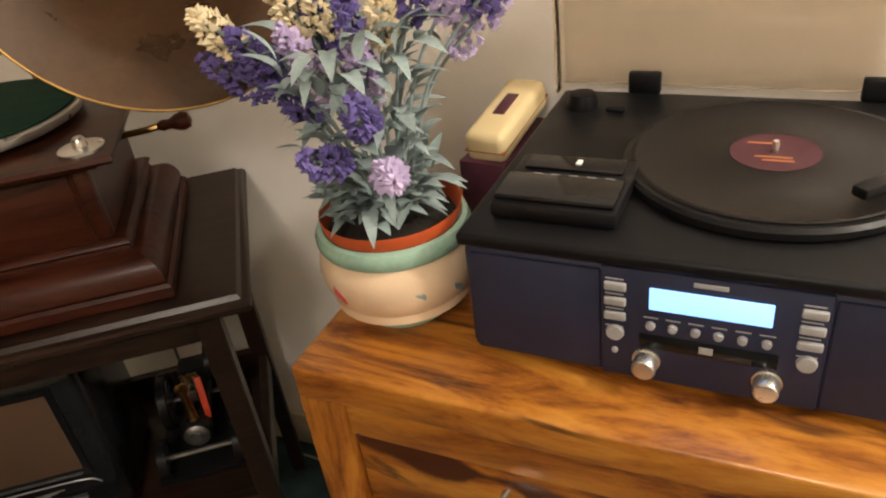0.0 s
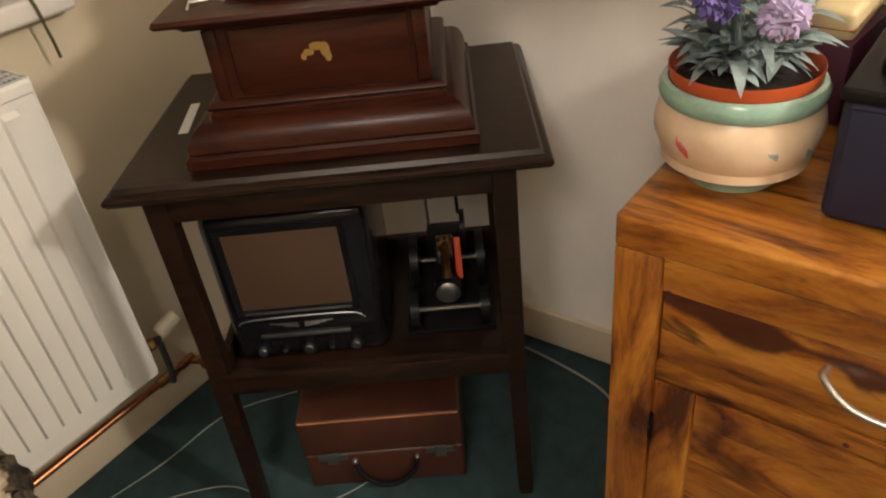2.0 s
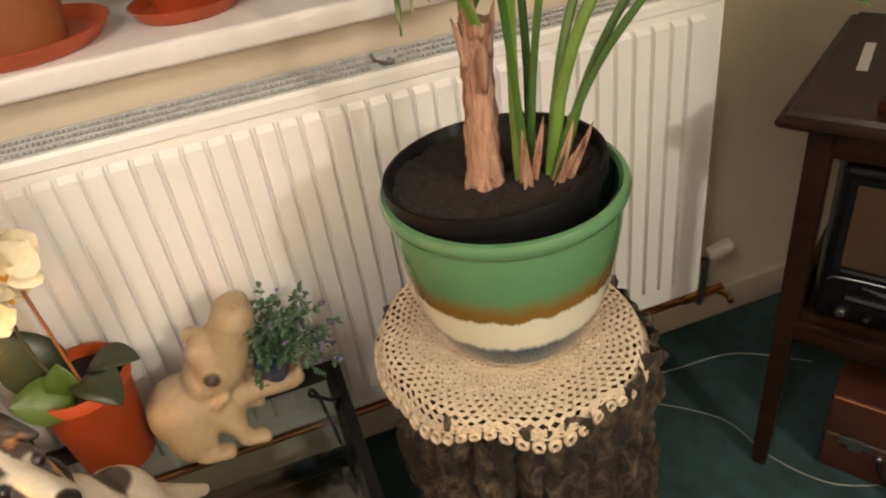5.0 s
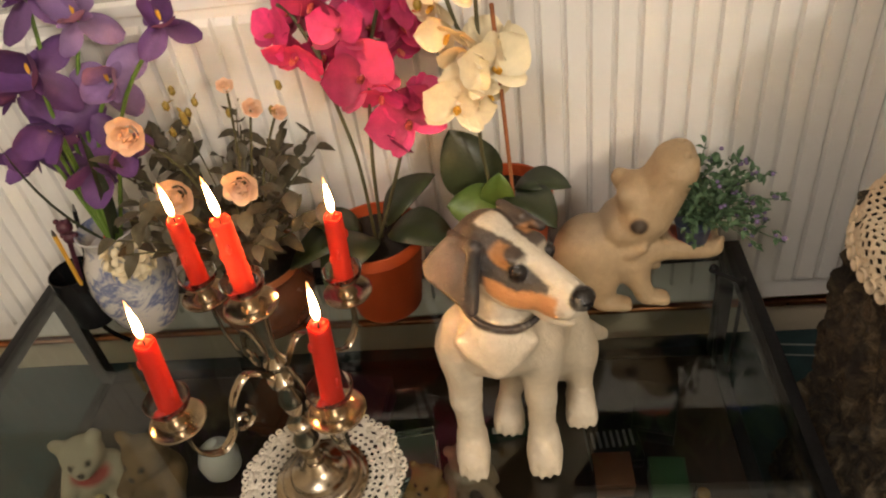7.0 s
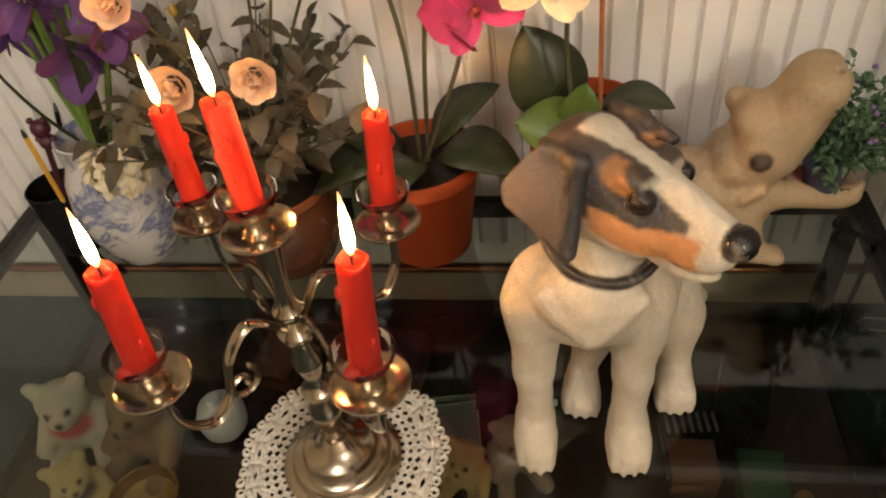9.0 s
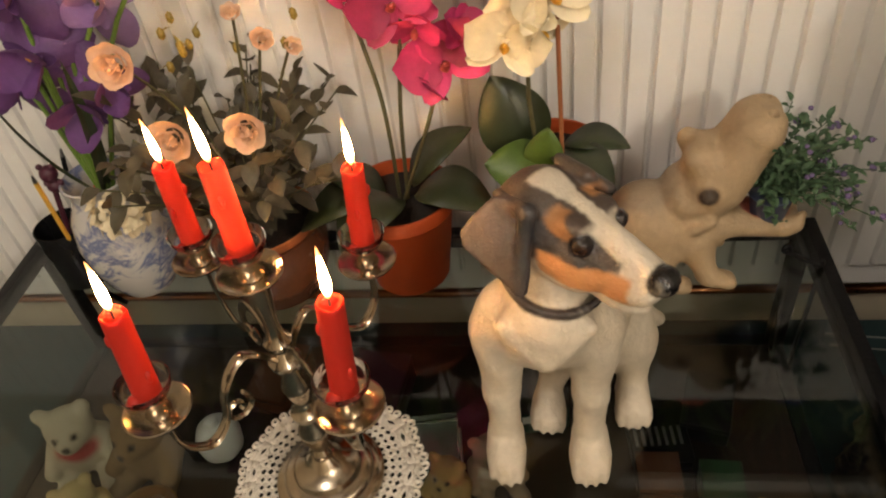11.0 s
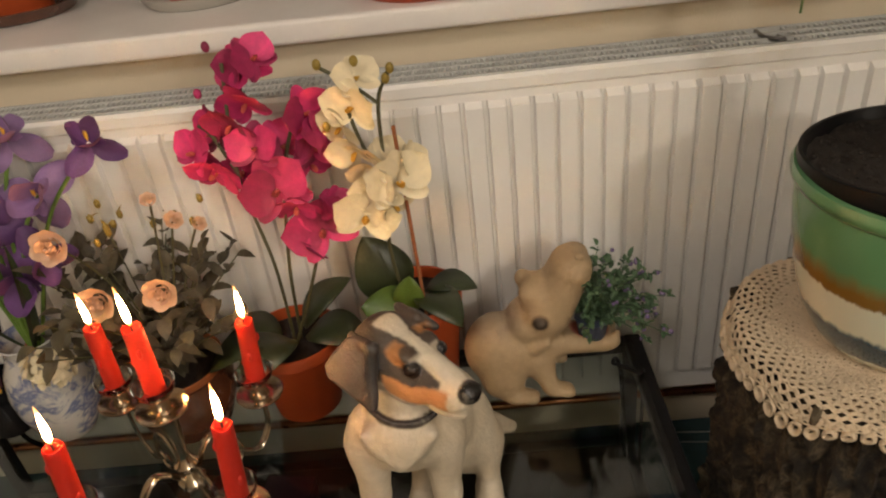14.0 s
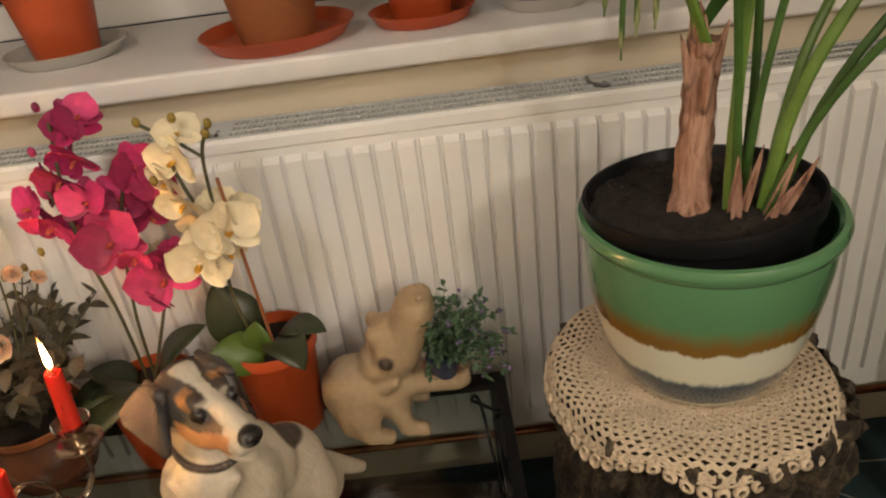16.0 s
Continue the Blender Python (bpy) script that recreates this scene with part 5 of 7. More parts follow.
def lavender_pot():
    px, py = -0.380, 0.693
    p = thing("lavender_pot", pose(px, py, CT), "cream ceramic pot with aqua rim holding artificial lavender", "flower pot")
    cream = mat("cream_ceramic", (0.66, 0.50, 0.345), 0.3, var=0.07, scale=18, bump=0.06, coat=0.35)
    aqua = mat("aqua_glaze", (0.25, 0.40, 0.325), 0.22, var=0.16, scale=20, bump=0.04, coat=0.5)
    part("body", lathe([(0.058, 0.0135), (0.075, 0.026), (0.089, 0.043), (0.0965, 0.062), (0.0985, 0.078), (0.0955, 0.094), (0.0885, 0.106), (0.088, 0.104), (0.088, 0.03), (0, 0.012)], 64), cream, p)
    part("foot_ring", lathe([(0, 0.001), (0.054, 0.0), (0.0575, 0.002), (0.0595, 0.0125), (0.057, 0.0133), (0, 0.0133)], 64), aqua, p)
    part("rim", lathe([(0.0885, 0.1065), (0.0925, 0.108), (0.0955, 0.114), (0.0955, 0.122), (0.0915, 0.129), (0.086, 0.131), (0.082, 0.128), (0.082, 0.108)], 64), aqua, p)
    part("liner", lathe([(0, 0.10), (0.070, 0.10), (0.0795, 0.130), (0.0845, 0.146), (0.086, 0.147), (0.0865, 0.144), (0.0835, 0.1302), (0.0835, 0.1315)], 56), M["terracotta"], p, "orange plastic liner pot")
    part("filling", lathe([(0, 0.128), (0.04, 0.129), (0.0785, 0.126)], 32), M["soil"], p)
    # painted tulips: raised dabs
    for ang, h, big in ((-112, 0.070, 1.0), (-152, 0.074, 0.7), (-52, 0.074, 0.8), (-20, 0.06, 0.8)):
        b = bmesh.new()
        for i, off in enumerate((-1, 0, 1)):
            pts = []
            for q in range(5):
                a = radians(ang) + big * (0.060 * off * (0.25 + 0.75 * math.sin(q * 0.75)) - 0.030 * (q - 2))
                z = h + big * (0.0048 * (q - 2) - 0.002 * off)
                r = 0.0972 - 0.9 * max(0, abs(z - 0.076) - 0.004) ** 1.5
                pts.append((r * math.cos(a), r * math.sin(a), z))
            tube(pts, [0.0016 * big, 0.0026 * big, 0.003 * big, 0.0024 * big, 0.001], 6, bm=b, flat=0.4)
        part("painted_tulip", b, M["tulipred"] if big == 1.0 else M["greyleaf"], p, "hand painted red tulip" if big == 1.0 else "hand painted green sprig")
    # foliage: narrow grey-green leaves
    rnd = random.Random(4)
    for i in range(300):
        a = rnd.uniform(0, 2 * math.pi)
        b = bmesh.new()
        lean = rnd.uniform(0.15, 1.2)
        hgt = rnd.random() if i < 200 else 0.18 * rnd.random()
        rr = 0.014 + 0.044 * rnd.random() + 0.03 * hgt
        base = Vector((rr * math.cos(a) - 0.03 * hgt, rr * math.sin(a), 0.145 + 0.21 * hgt ** 1.2))
        a2 = a + rnd.uniform(-1.1, 1.1)
        way = Vector((math.cos(a2) * lean, math.sin(a2) * lean, 1.05 - 0.5 * lean))
        leaf(b, base, way, (-math.cos(a2), -math.sin(a2), 0.6), rnd.uniform(0.026, 0.050), rnd.uniform(0.014, 0.022), rnd.uniform(0.2, 1.0), 0.12, 7, 0.85)
        part("leaf", b, M["greyleaf"], p)
    spikes = (((-0.185, -0.01, 0.315), "lav_dark"), ((-0.195, 0.0, 0.365), "lav_cream"), ((-0.135, -0.02, 0.345), "lav_dark"), ((-0.105, 0.02, 0.40), "lav_cream"), ((-0.065, -0.03, 0.345), "lav_pale"), ((-0.055, 0.03, 0.405), "lav_cream"),
              ((-0.005, -0.01, 0.37), "lav_dark"), ((0.012, -0.03, 0.335), "lav_pale"), ((0.025, 0.02, 0.385), "lav_cream"), ((-0.02, -0.105, 0.250), "lav_dark"), ((0.030, -0.085, 0.300), "lav_dark"), ((0.060, -0.095, 0.232), "lav_pale"),
              ((0.065, 0.03, 0.405), "lav_dark"), ((0.115, 0.03, 0.41), "lav_pale"), ((0.155, 0.03, 0.405), "lav_dark"), ((-0.115, 0.0, 0.285), "lav_dark"), ((0.135, 0.06, 0.37), "lav_pale"), ((-0.085, 0.05, 0.36), "lav_dark"))
    for (x, y, z), kind in spikes:
        tip = Vector((x, y, z))
        root = Vector((x * 0.10, y * 0.10 + 0.005, 0.125))
        mid = (root + tip) / 2 + Vector((-x * 0.12, -y * 0.1, 0.03))
        line = smooth_line([root, mid, tip], 8)
        st = part("stem", tube(line, 0.0022, 6), M["greyleaf"], p)
        d = (tip - mid).normalized()
        f = bmesh.new()
        L = rnd.uniform(0.072, 0.105)
        side = d.orthogonal().normalized()
        for k in range(150):
            s = rnd.random()
            a = rnd.uniform(0, 2 * math.pi)
            rr = (0.0185 if kind != "lav_cream" else 0.021) * math.sin(math.pi * (0.20 + 0.74 * s)) ** 0.8 * rnd.uniform(0.7, 1.05)
            o = side * math.cos(a) + d.cross(side) * math.sin(a)
            c = tip + d * (s - 0.72) * L + o * rr
            q = rot_of(o + d * 0.5).to_4x4()
            sz = rnd.uniform(0.0042, 0.0068)
            vs = [f.verts.new(c + q @ Vector(v) * sz) for v in ((1, 0, -0.3), (-0.5, 0.87, -0.3), (-0.5, -0.87, -0.3), (0, 0, 1.0))]
            for t in ((0, 1, 3), (1, 2, 3), (2, 0, 3), (0, 2, 1)):
                f.faces.new([vs[i] for i in t])
        part("flower_spike", f, M[kind], st, "violet flower spike" if kind != "lav_cream" else "cream flower spike", smooth=0)


lavender_pot()


def telephone():
    t = thing("telephone", pose(-0.315, 0.935, CT, 0, 0, -8), "cream push-button telephone standing on a dark box", "telephone")
    bx_ = tagged(solid("storage_box", block((-0.036, -0.060, 0), (0.036, 0.11, 0.115), 0.003), M["maroon"], pose(-0.318, 0.93, CT, 0, 0, -8), "dark maroon box beside the record player", "box"))
    b = block((-0.030, -0.056, 0), (0.030, 0.105, 0.046), 0.011, 4)
    part("body", b, M["cream_plastic"], t, at=pose(0, 0, 0.118, 9))
    part("label_strip", block((-0.009, 0.0, 0.0455), (0.009, 0.055, 0.0475), 0.001), M["maroon"], t, "brown name strip", at=pose(0, 0, 0.118, 9))
    part("seam", block((-0.0305, -0.0565, 0.018), (0.0305, 0.1055, 0.020), 0.0005), M["clay"], t, at=pose(0, 0, 0.118, 9))


telephone()


# ---- palm in the planter ----
def palm():
    z0 = LOGTOP + 0.24
    p = thing("palm_plant", pose(-1.055, -0.19, z0), "indoor palm with a fibrous trunk and green stems", "palm")
    rnd = random.Random(11)
    b = bmesh.new()
    rows = []
    na = 28
    for i in range(25):
        t = i / 24
        c = Vector((-0.008 + 0.006 * t - 0.01 * math.sin(t * 3), -0.022 + 0.004 * t, 0.002 + 0.205 * t))
        r0 = 0.0190 - 0.002 * math.sin(t * 1.7) + 0.008 * math.exp(-t * 14)
        row = []
        for j in range(na):
            a = 2 * math.pi * j / na
            q = Vector((math.cos(a) * 2, math.sin(a) * 2, t * 5))
            r = r0 * (1 + 0.22 * noise.fractal(Vector((q.x * 2.2, q.y * 2.2, q.z * 0.7)), 0.7, 2, 4)) + 0.0012 * math.sin(t * 40 + 2 * math.sin(a))
            row.append(b.verts.new(c + Vector((r * math.cos(a), r * math.sin(a), 0.006 * noise.noise(q * 2)))))
        rows.append(row)
    for u, w in zip(rows, rows[1:]):
        for j in range(na):
            b.faces.new((u[j], u[(j + 1) % na], w[(j + 1) % na], w[j]))
    b.faces.new(rows[-1])
    tr = part("trunk", b, M["bark"], p, "brown fibrous palm trunk", smooth=70)
    for i in range(6):
        a = i * 2.4
        f = bmesh.new()
        leaf(f, (-0.006 + 0.0165 * math.cos(a), -0.02 + 0.0165 * math.sin(a), 0.13 + 0.012 * i), (0.16 * math.cos(a), 0.16 * math.sin(a), 1), (-math.cos(a), -math.sin(a), 0.2), 0.06, 0.015, -0.03, 0.4, 6, 0.8)
        solidify(part("sheath", f, M["bark"], tr), 0.0015)
    # petioles and blades
    stems = (((0.018, 0.012), (0.00, 0.02, 0.23), (-0.05, 0.08, 0.62), 0.0088), ((0.026, 0.044), (0.03, 0.085, 0.19), (0.05, 0.27, 0.50), 0.0092), ((0.022, 0.048), (0.00, 0.09, 0.20), (-0.08, 0.28, 0.48), 0.0074),
             ((0.014, 0.026), (-0.02, 0.04, 0.24), (-0.15, 0.06, 0.60), 0.0066), ((0.024, 0.016), (0.03, 0.00, 0.22), (0.08, -0.06, 0.60), 0.0062), ((0.032, 0.040), (0.06, 0.10, 0.17), (0.17, 0.26, 0.42), 0.0060), ((0.030, 0.050), (0.05, 0.11, 0.19), (0.10, 0.31, 0.47), 0.0064), ((0.018, 0.020), (0.01, 0.05, 0.23), (0.00, 0.14, 0.60), 0.0058), ((-0.006, -0.022), (-0.02, -0.04, 0.27), (-0.06, -0.16, 0.55), 0.0085), ((0.0, -0.016), (0.03, -0.05, 0.26), (0.10, -0.18, 0.50), 0.0074))
    for (bx, by), m1, m2, r in stems:
        zb = 0.19 if bx < 0.002 else 0.0
        line = smooth_line([(bx, by, zb), m1, m2], 9)
        st = part("stalk", tube(line, [r * 1.0] * 4 + [r * 0.9] * 2 + [r * 0.75] * 5 + [r * 0.55] * 8, 8, flat=0.75), M["stem" if r > 0.0073 else "stemdark"], p, "green leaf stalk with a dry base")
        if zb == 0:
            f = bmesh.new()
            leaf(f, (bx + 0.006, by - 0.002, -0.002), (m1[0] - bx + 0.02, m1[1] - by, 0.16), (1, -0.2, 0.2), rnd.uniform(0.060, 0.105), rnd.uniform(0.009, 0.013), 0.0, 0.45, 6, 0.62)
            solidify(part("dry_sheath", f, M["bark"], st), 0.0015)
        d = (Vector(m2) - Vector(m1)).normalized()
        side = d.cross(Vector((0, 0, 1))).normalized()
        for k in range(7):
            t = 0.62 + 0.065 * k
            c = line[int(t * (len(line) - 1))] if t < 1 else line[-1]
            s = -1 if k % 2 else 1
            way = (d * 0.7 + side * s * rnd.uniform(0.45, 0.8)) if k < 6 else d
            f = bmesh.new()
            leaf(f, c, way, Vector((0, 0, 1)) - d * 0.3, rnd.uniform(0.16, 0.26), rnd.uniform(0.026, 0.042), rnd.uniform(0.15, 0.5), 0.18, 9, 0.85)
            part("leaflet", f, M["leaf"], st)
    for base, way, L, w in (((0.0, -0.02, 0.215), (0.35, 0.4, 0.75), 0.14, 0.045),):
        f = bmesh.new()
        leaf(f, base, way, (0, 0, 1), L, w, 0.25, 0.25, 9, 0.8)
        part("low_leaf", f, M["leaf"], p, "dark green leaf with a dry tip")


palm()


# ---- candles ----
CX, CY = -0.949, -1.070


def candelabra():
    c = thing("candelabra", pose(CX, CY, TZ + 0.004), "five-armed silver plated candelabra", "candelabra")
    part("base", lathe([(0, 0.0), (0.060, 0.0), (0.0625, 0.003), (0.0625, 0.008), (0.059, 0.012), (0.052, 0.014), (0.0505, 0.018), (0.047, 0.021), (0.039, 0.023), (0.036, 0.029), (0.024, 0.034), (0.019, 0.042), (0.013, 0.050), (0, 0.052)], 56), M["plate"], c, "stepped round silver foot")
    stem = [(0.0, 0.05), (0.011, 0.0505), (0.013, 0.058), (0.0095, 0.064), (0.015, 0.085), (0.0165, 0.098), (0.0105, 0.112), (0.009, 0.118), (0.0155, 0.124), (0.016, 0.130), (0.010, 0.136), (0.0085, 0.150), (0.0125, 0.164), (0.0145, 0.175), (0.010, 0.186), (0.0085, 0.200), (0.015, 0.206), (0.0165, 0.214), (0.011, 0.221), (0.008, 0.228), (0.013, 0.234), (0.014, 0.241), (0.009, 0.248), (0.007, 0.262), (0.009, 0.285), (0.013, 0.318), (0, 0.320)]
    part("stem", lathe(stem, 28), M["plate"], c, "turned baluster stem")
    for (dx, dy, z) in ARMS:
        out = Vector((dx, dy, 0))
        R = out.length
        u = out.normalized()
        zc = z - TZ - 0.035
        pts = [u * 0.010 + Vector((0, 0, 0.222)), u * R * 0.30 + Vector((0, 0, 0.252)), u * R * 0.52 + Vector((0, 0, 0.232)), u * R * 0.62 + Vector((0, 0, 0.195)), u * R * 0.80 + Vector((0, 0, 0.180)), u * R * 0.98 + Vector((0, 0, 0.205)), u * R + Vector((0, 0, zc))]
        arm = part("arm", tube(smooth_line(pts, 6), 0.0064, 8, flat=0.38), M["plate"], c, "scrolled strap arm")
        curl = [u * (R * 0.50 + 0.017 * (1 - q / 20) * math.cos(q * 0.55 + 2.2)) + Vector((0, 0, 0.198 + 0.017 * (1 - q / 20) * math.sin(q * 0.55 + 2.2))) for q in range(16)]
        part("curl", tube(curl, 0.0035, 6, flat=0.6), M["plate"], arm)
        holder(c, u * R, zc)
    holder(c, Vector((0, 0, 0)), 0.71 - TZ - 0.035)


def holder(parent, o, z):
    m = Matrix.Translation(o + Vector((0, 0, z)))
    h = part("candle_holder", lathe([(0, -0.006), (0.010, -0.005), (0.022, 0.0), (0.0285, 0.005), (0.0300, 0.008), (0.0285, 0.0085), (0.020, 0.0045), (0.012, 0.005), (0.0095, 0.010), (0.0095, 0.020), (0.012, 0.026), (0.0, 0.026)], 36, m=m), M["plate"], parent, "silver drip dish and socket")
    part("wax_guard", lathe([(0.0125, 0.0262), (0.0175, 0.028), (0.0222, 0.036), (0.0238, 0.043), (0.0226, 0.0435), (0.0165, 0.031), (0.0125, 0.0285)], 36, m=m), M["cupglass"], h, "flared clear glass wax guard")


ARMS = ((0.088, 0.091, 0.640), (-0.092, 0.074, 0.636), (-0.096, -0.104, 0.640), (0.093, -0.076, 0.640))
candelabra()


def candle(x, y, z, L, lean):
    m = pose(x, y, z - 0.004, *lean)
    c = thing("candle", m, "lit red dinner candle, partly burnt down", "candle", "candles on the candelabra")
    r = 0.0114
    b = lathe([(0, 0), (r * 1.06, 0), (r * 1.02, 0.01), (r * 0.98, L * 0.5), (r * 0.93, L - 0.004), (r * 0.92, L - 0.001), (r * 0.86, L), (r * 0.78, L - 0.0010), (r * 0.70, L - 0.0030), (r * 0.45, L - 0.0042), (0, L - 0.0045)], 32)
    for v in b.verts:
        if v.co.z > 0.004:
            a = math.atan2(v.co.y, v.co.x)
            v.co.z += 0.0012 * math.sin(3 * a + x * 40) * (v.co.z / L) ** 6
    part("wax", b, M["wax"], c)
    for i in range(3):
        d = bmesh.new()
        a = x * 50 + i * 1.9
        bmesh.ops.create_icosphere(d, subdivisions=2, radius=0.0035, matrix=Matrix.Translation((r * math.cos(a), r * math.sin(a), (0.3 + 0.2 * i) * L)) @ Matrix.Diagonal((0.8, 0.8, 1.9, 1)))
        part("wax_drip", d, M["wax"], c)
    d = bmesh.new()
    bmesh.ops.create_icosphere(d, subdivisions=2, radius=0.006, matrix=Matrix.Translation((r * 0.9, -r * 0.5, 0.004)) @ Matrix.Diagonal((1.2, 1.2, 0.8, 1)))
    part("wax_drip", d, M["wax"], c)
    part("wick", tube([(0, 0, L - 0.006), (0.0003, 0, L + 0.002), (0.001, 0.0006, L + 0.008)], 0.0009, 6), M["wick"], c)
    f = lathe([(0, 0.0), (0.0018, 0.002), (0.0030, 0.007), (0.0037, 0.013), (0.0036, 0.019), (0.0028, 0.028), (0.0016, 0.038), (0.0008, 0.045), (0, 0.049)], 16)
    for v in f.verts:
        v.co.y -= 0.9 * v.co.z ** 2 + 0.02 * v.co.z
    part("flame", f, M["flame"], c, "bright yellow flame", at=pose(0.0005, 0, L + 0.003))


for (dx, dy, z), L, lean in zip(ARMS, (0.101, 0.093, 0.098, 0.094), ((-5, -2.0), (-4, -1), (-1.8, 0), (-4, -3))):
    candle(CX + dx, CY + dy, z, L, lean)
candle(CX, CY, 0.71, 0.093, (-1.5, 0))


def small_doily():
    def drop(r, a):
        r = r * (1 + 0.016 * math.cos(11 * a) * (r / 0.1) ** 4)
        return (r * math.cos(a), r * math.sin(a), 0.0012 + 0.0006 * math.sin(a * 11 + r * 90))
    rad = [(0.01, 0, 0, 0), (0.052, 40, 0.05, 0), (0.0605, 44, 0.66, 0.5), (0.069, 46, 0.70, 0), (0.0775, 48, 0.70, 0.5), (0.086, 50, 0.70, 0), (0.089, 72, 0.05, 0), (0.099, 22, 0.34, 0), (0.104, 44, 0.05, 0)]
    d = thing("lace_doily", pose(CX - 0.005, CY - 0.003, TZ + 0.0006), "round white crochet doily on the glass", "doily")
    solidify(part("lace_field", doily_mesh(bmesh.new(), rad, drop), M["lacewhite"], d, smooth=60), 0.0018)
    part("scalloped_edge", doily_edge(bmesh.new(), 0.1035, 56, drop, 0.45), M["lacewhite"], d, smooth=60)


small_doily()


# ---- statues ----
def dog_statue():
    O = np.array((-1.03, -0.77, TZ))
    h = np.array((0.70, 0.714, 0.0))
    sd = np.array((0.714, -0.70, 0.0))
    up = np.array((0, 0, 1.0))
    yaw = 45.5

    def W(x, y, z):
        return np.array((x, y, z)) - O
    S = W(-0.9985, -0.8135, 0.698)

    def hd(f, s, u):
        return S + h * f + sd * s + up * u
    nose, er, el = hd(0.1190, 0.0, 0.003), hd(0.0550, 0.0212, 0.0145), hd(0.0550, -0.0212, 0.0145)
    body = [limb(W(-1.012, -0.812, 0.585), S + up * -0.018 - h * 0.012, 0.050, 0.036), ball(W(-1.008, -0.818, 0.560), (0.050, 0.073, 0.054)), ball(W(-0.972, -0.820, 0.588), (0.030, 0.044, 0.036)), ball(W(-1.045, -0.795, 0.532), (0.054, 0.062, 0.066)), ball(W(-1.088, -0.760, 0.478), (0.052, 0.054, 0.072)), ball(W(-1.108, -0.745, 0.425), (0.046, 0.052, 0.054))]
    # fur seams of the chest and shoulders
    body += [limb(W(-0.962, -0.858, 0.600), W(-0.951, -0.822, 0.566), 0.008, 0.011), limb(W(-0.960, -0.780, 0.598), W(-0.951, -0.818, 0.566), 0.008, 0.011)]
    legs = [ball(W(-1.012, -0.864, 0.540), (0.036, 0.030, 0.052)), ball(W(-1.012, -0.774, 0.535), (0.036, 0.030, 0.052)), ball(W(-1.082, -0.726, 0.452), (0.034, 0.028, 0.050))]
    for x, y in ((-0.992, -0.868), (-0.992, -0.775)):
        legs += [limb(W(x - 0.010, y + 0.002, 0.550), W(x - 0.003, y, 0.460), 0.028, 0.0185), limb(W(x - 0.003, y, 0.460), W(x, y, 0.386), 0.0180, 0.0165), ball(W(x + 0.012, y, 0.3725), (0.029, 0.0225, 0.0205)), ball(W(x - 0.006, y, 0.386), (0.020, 0.019, 0.018))]
    legs += [limb(W(-1.078, -0.722, 0.450), W(-1.070, -0.720, 0.390), 0.026, 0.0165), ball(W(-1.060, -0.722, 0.3715), (0.030, 0.0205, 0.0195)),
             limb(W(-1.085, -0.800, 0.44), W(-1.060, -0.816, 0.388), 0.028, 0.016), ball(W(-1.047, -0.820, 0.370), (0.028, 0.0195, 0.0185)),
             limb(W(-1.130, -0.712, 0.432), W(-1.172, -0.680, 0.376), 0.016, 0.0105)]
    for px, py in ((-0.957, -0.868), (-0.957, -0.775), (-1.034, -0.722), (-1.024, -0.821)):
        for q in (-1.5, -0.5, 0.5, 1.5):
            fx = px - 0.0045 * abs(q) + 0.003
            legs.append(ball(W(fx, py + 0.0098 * q, 0.3655), (0.0120, 0.0056, 0.0125)))
            legs.append(limb(W(fx + 0.008, py + 0.0100 * q, 0.3605), W(fx + 0.0145, py + 0.0104 * q, 0.3550), 0.0023, 0.0011))
    head = [ball(hd(-0.002, 0, 0.000), (0.049, 0.043, 0.0415), rz=yaw), limb(hd(0.030, 0, -0.008), hd(0.1015, 0, -0.009), 0.0335, 0.0185), ball(hd(0.036, 0.019, -0.018), (0.036, 0.018, 0.022), rz=yaw), ball(hd(0.036, -0.019, -0.018), (0.036, 0.018, 0.022), rz=yaw),
            ball(hd(0.041, 0.017, 0.0245), (0.016, 0.010, 0.0075), rz=yaw), ball(hd(0.041, -0.017, 0.0245), (0.016, 0.010, 0.0075), rz=yaw), limb(hd(0.030, 0, 0.022), hd(0.108, 0, 0.003), 0.014, 0.0105),
            ball(hd(0.090, 0.0105, -0.014), (0.026, 0.012, 0.016), rz=yaw), ball(hd(0.090, -0.0105, -0.014), (0.026, 0.012, 0.016), rz=yaw), ball(hd(0.072, 0, -0.0375), (0.038, 0.0160, 0.0095), rz=yaw)]
    # one folded triangular flap ear on each side, its tip hanging forward
    fa, fb, ft, fo, fm = hd(0.014, 0.039, 0.035), hd(-0.022, 0.036, 0.033), hd(0.021, 0.058, -0.033), hd(-0.026, 0.0755, 0.014), hd(-0.022, 0.0755, 0.002)
    ga, gb, gt, go = hd(0.018, -0.026, 0.036), hd(-0.014, -0.028, 0.037), hd(0.030, -0.040, 0.020), hd(-0.002, -0.046, 0.024)
    rim = limb(fa, ft, 0.0070, 0.0055)
    ears = [plate([fa, ft, fm, fo, fb], 0.0036), limb(fb, fa, 0.0060, 0.0065), rim, plate([ga, gt, go, gb], 0.0042), limb(gb, ga, 0.0060, 0.0060)]
    noseball = ball(nose, (0.0120, 0.0142, 0.0122), rz=yaw)
    eyes = [ball(er, 0.0088), ball(el, 0.0088)]
    cc, cn = W(-1.004, -0.808, 0.634), np.array((0.35, 0.12, 0.93))

    def collar(p):
        q = p - cc
        a = q @ cn
        r = np.linalg.norm(q - a[..., None] * cn, axis=-1)
        return np.sqrt((r - 0.0485) ** 2 + (a * 0.75) ** 2) - 0.0042

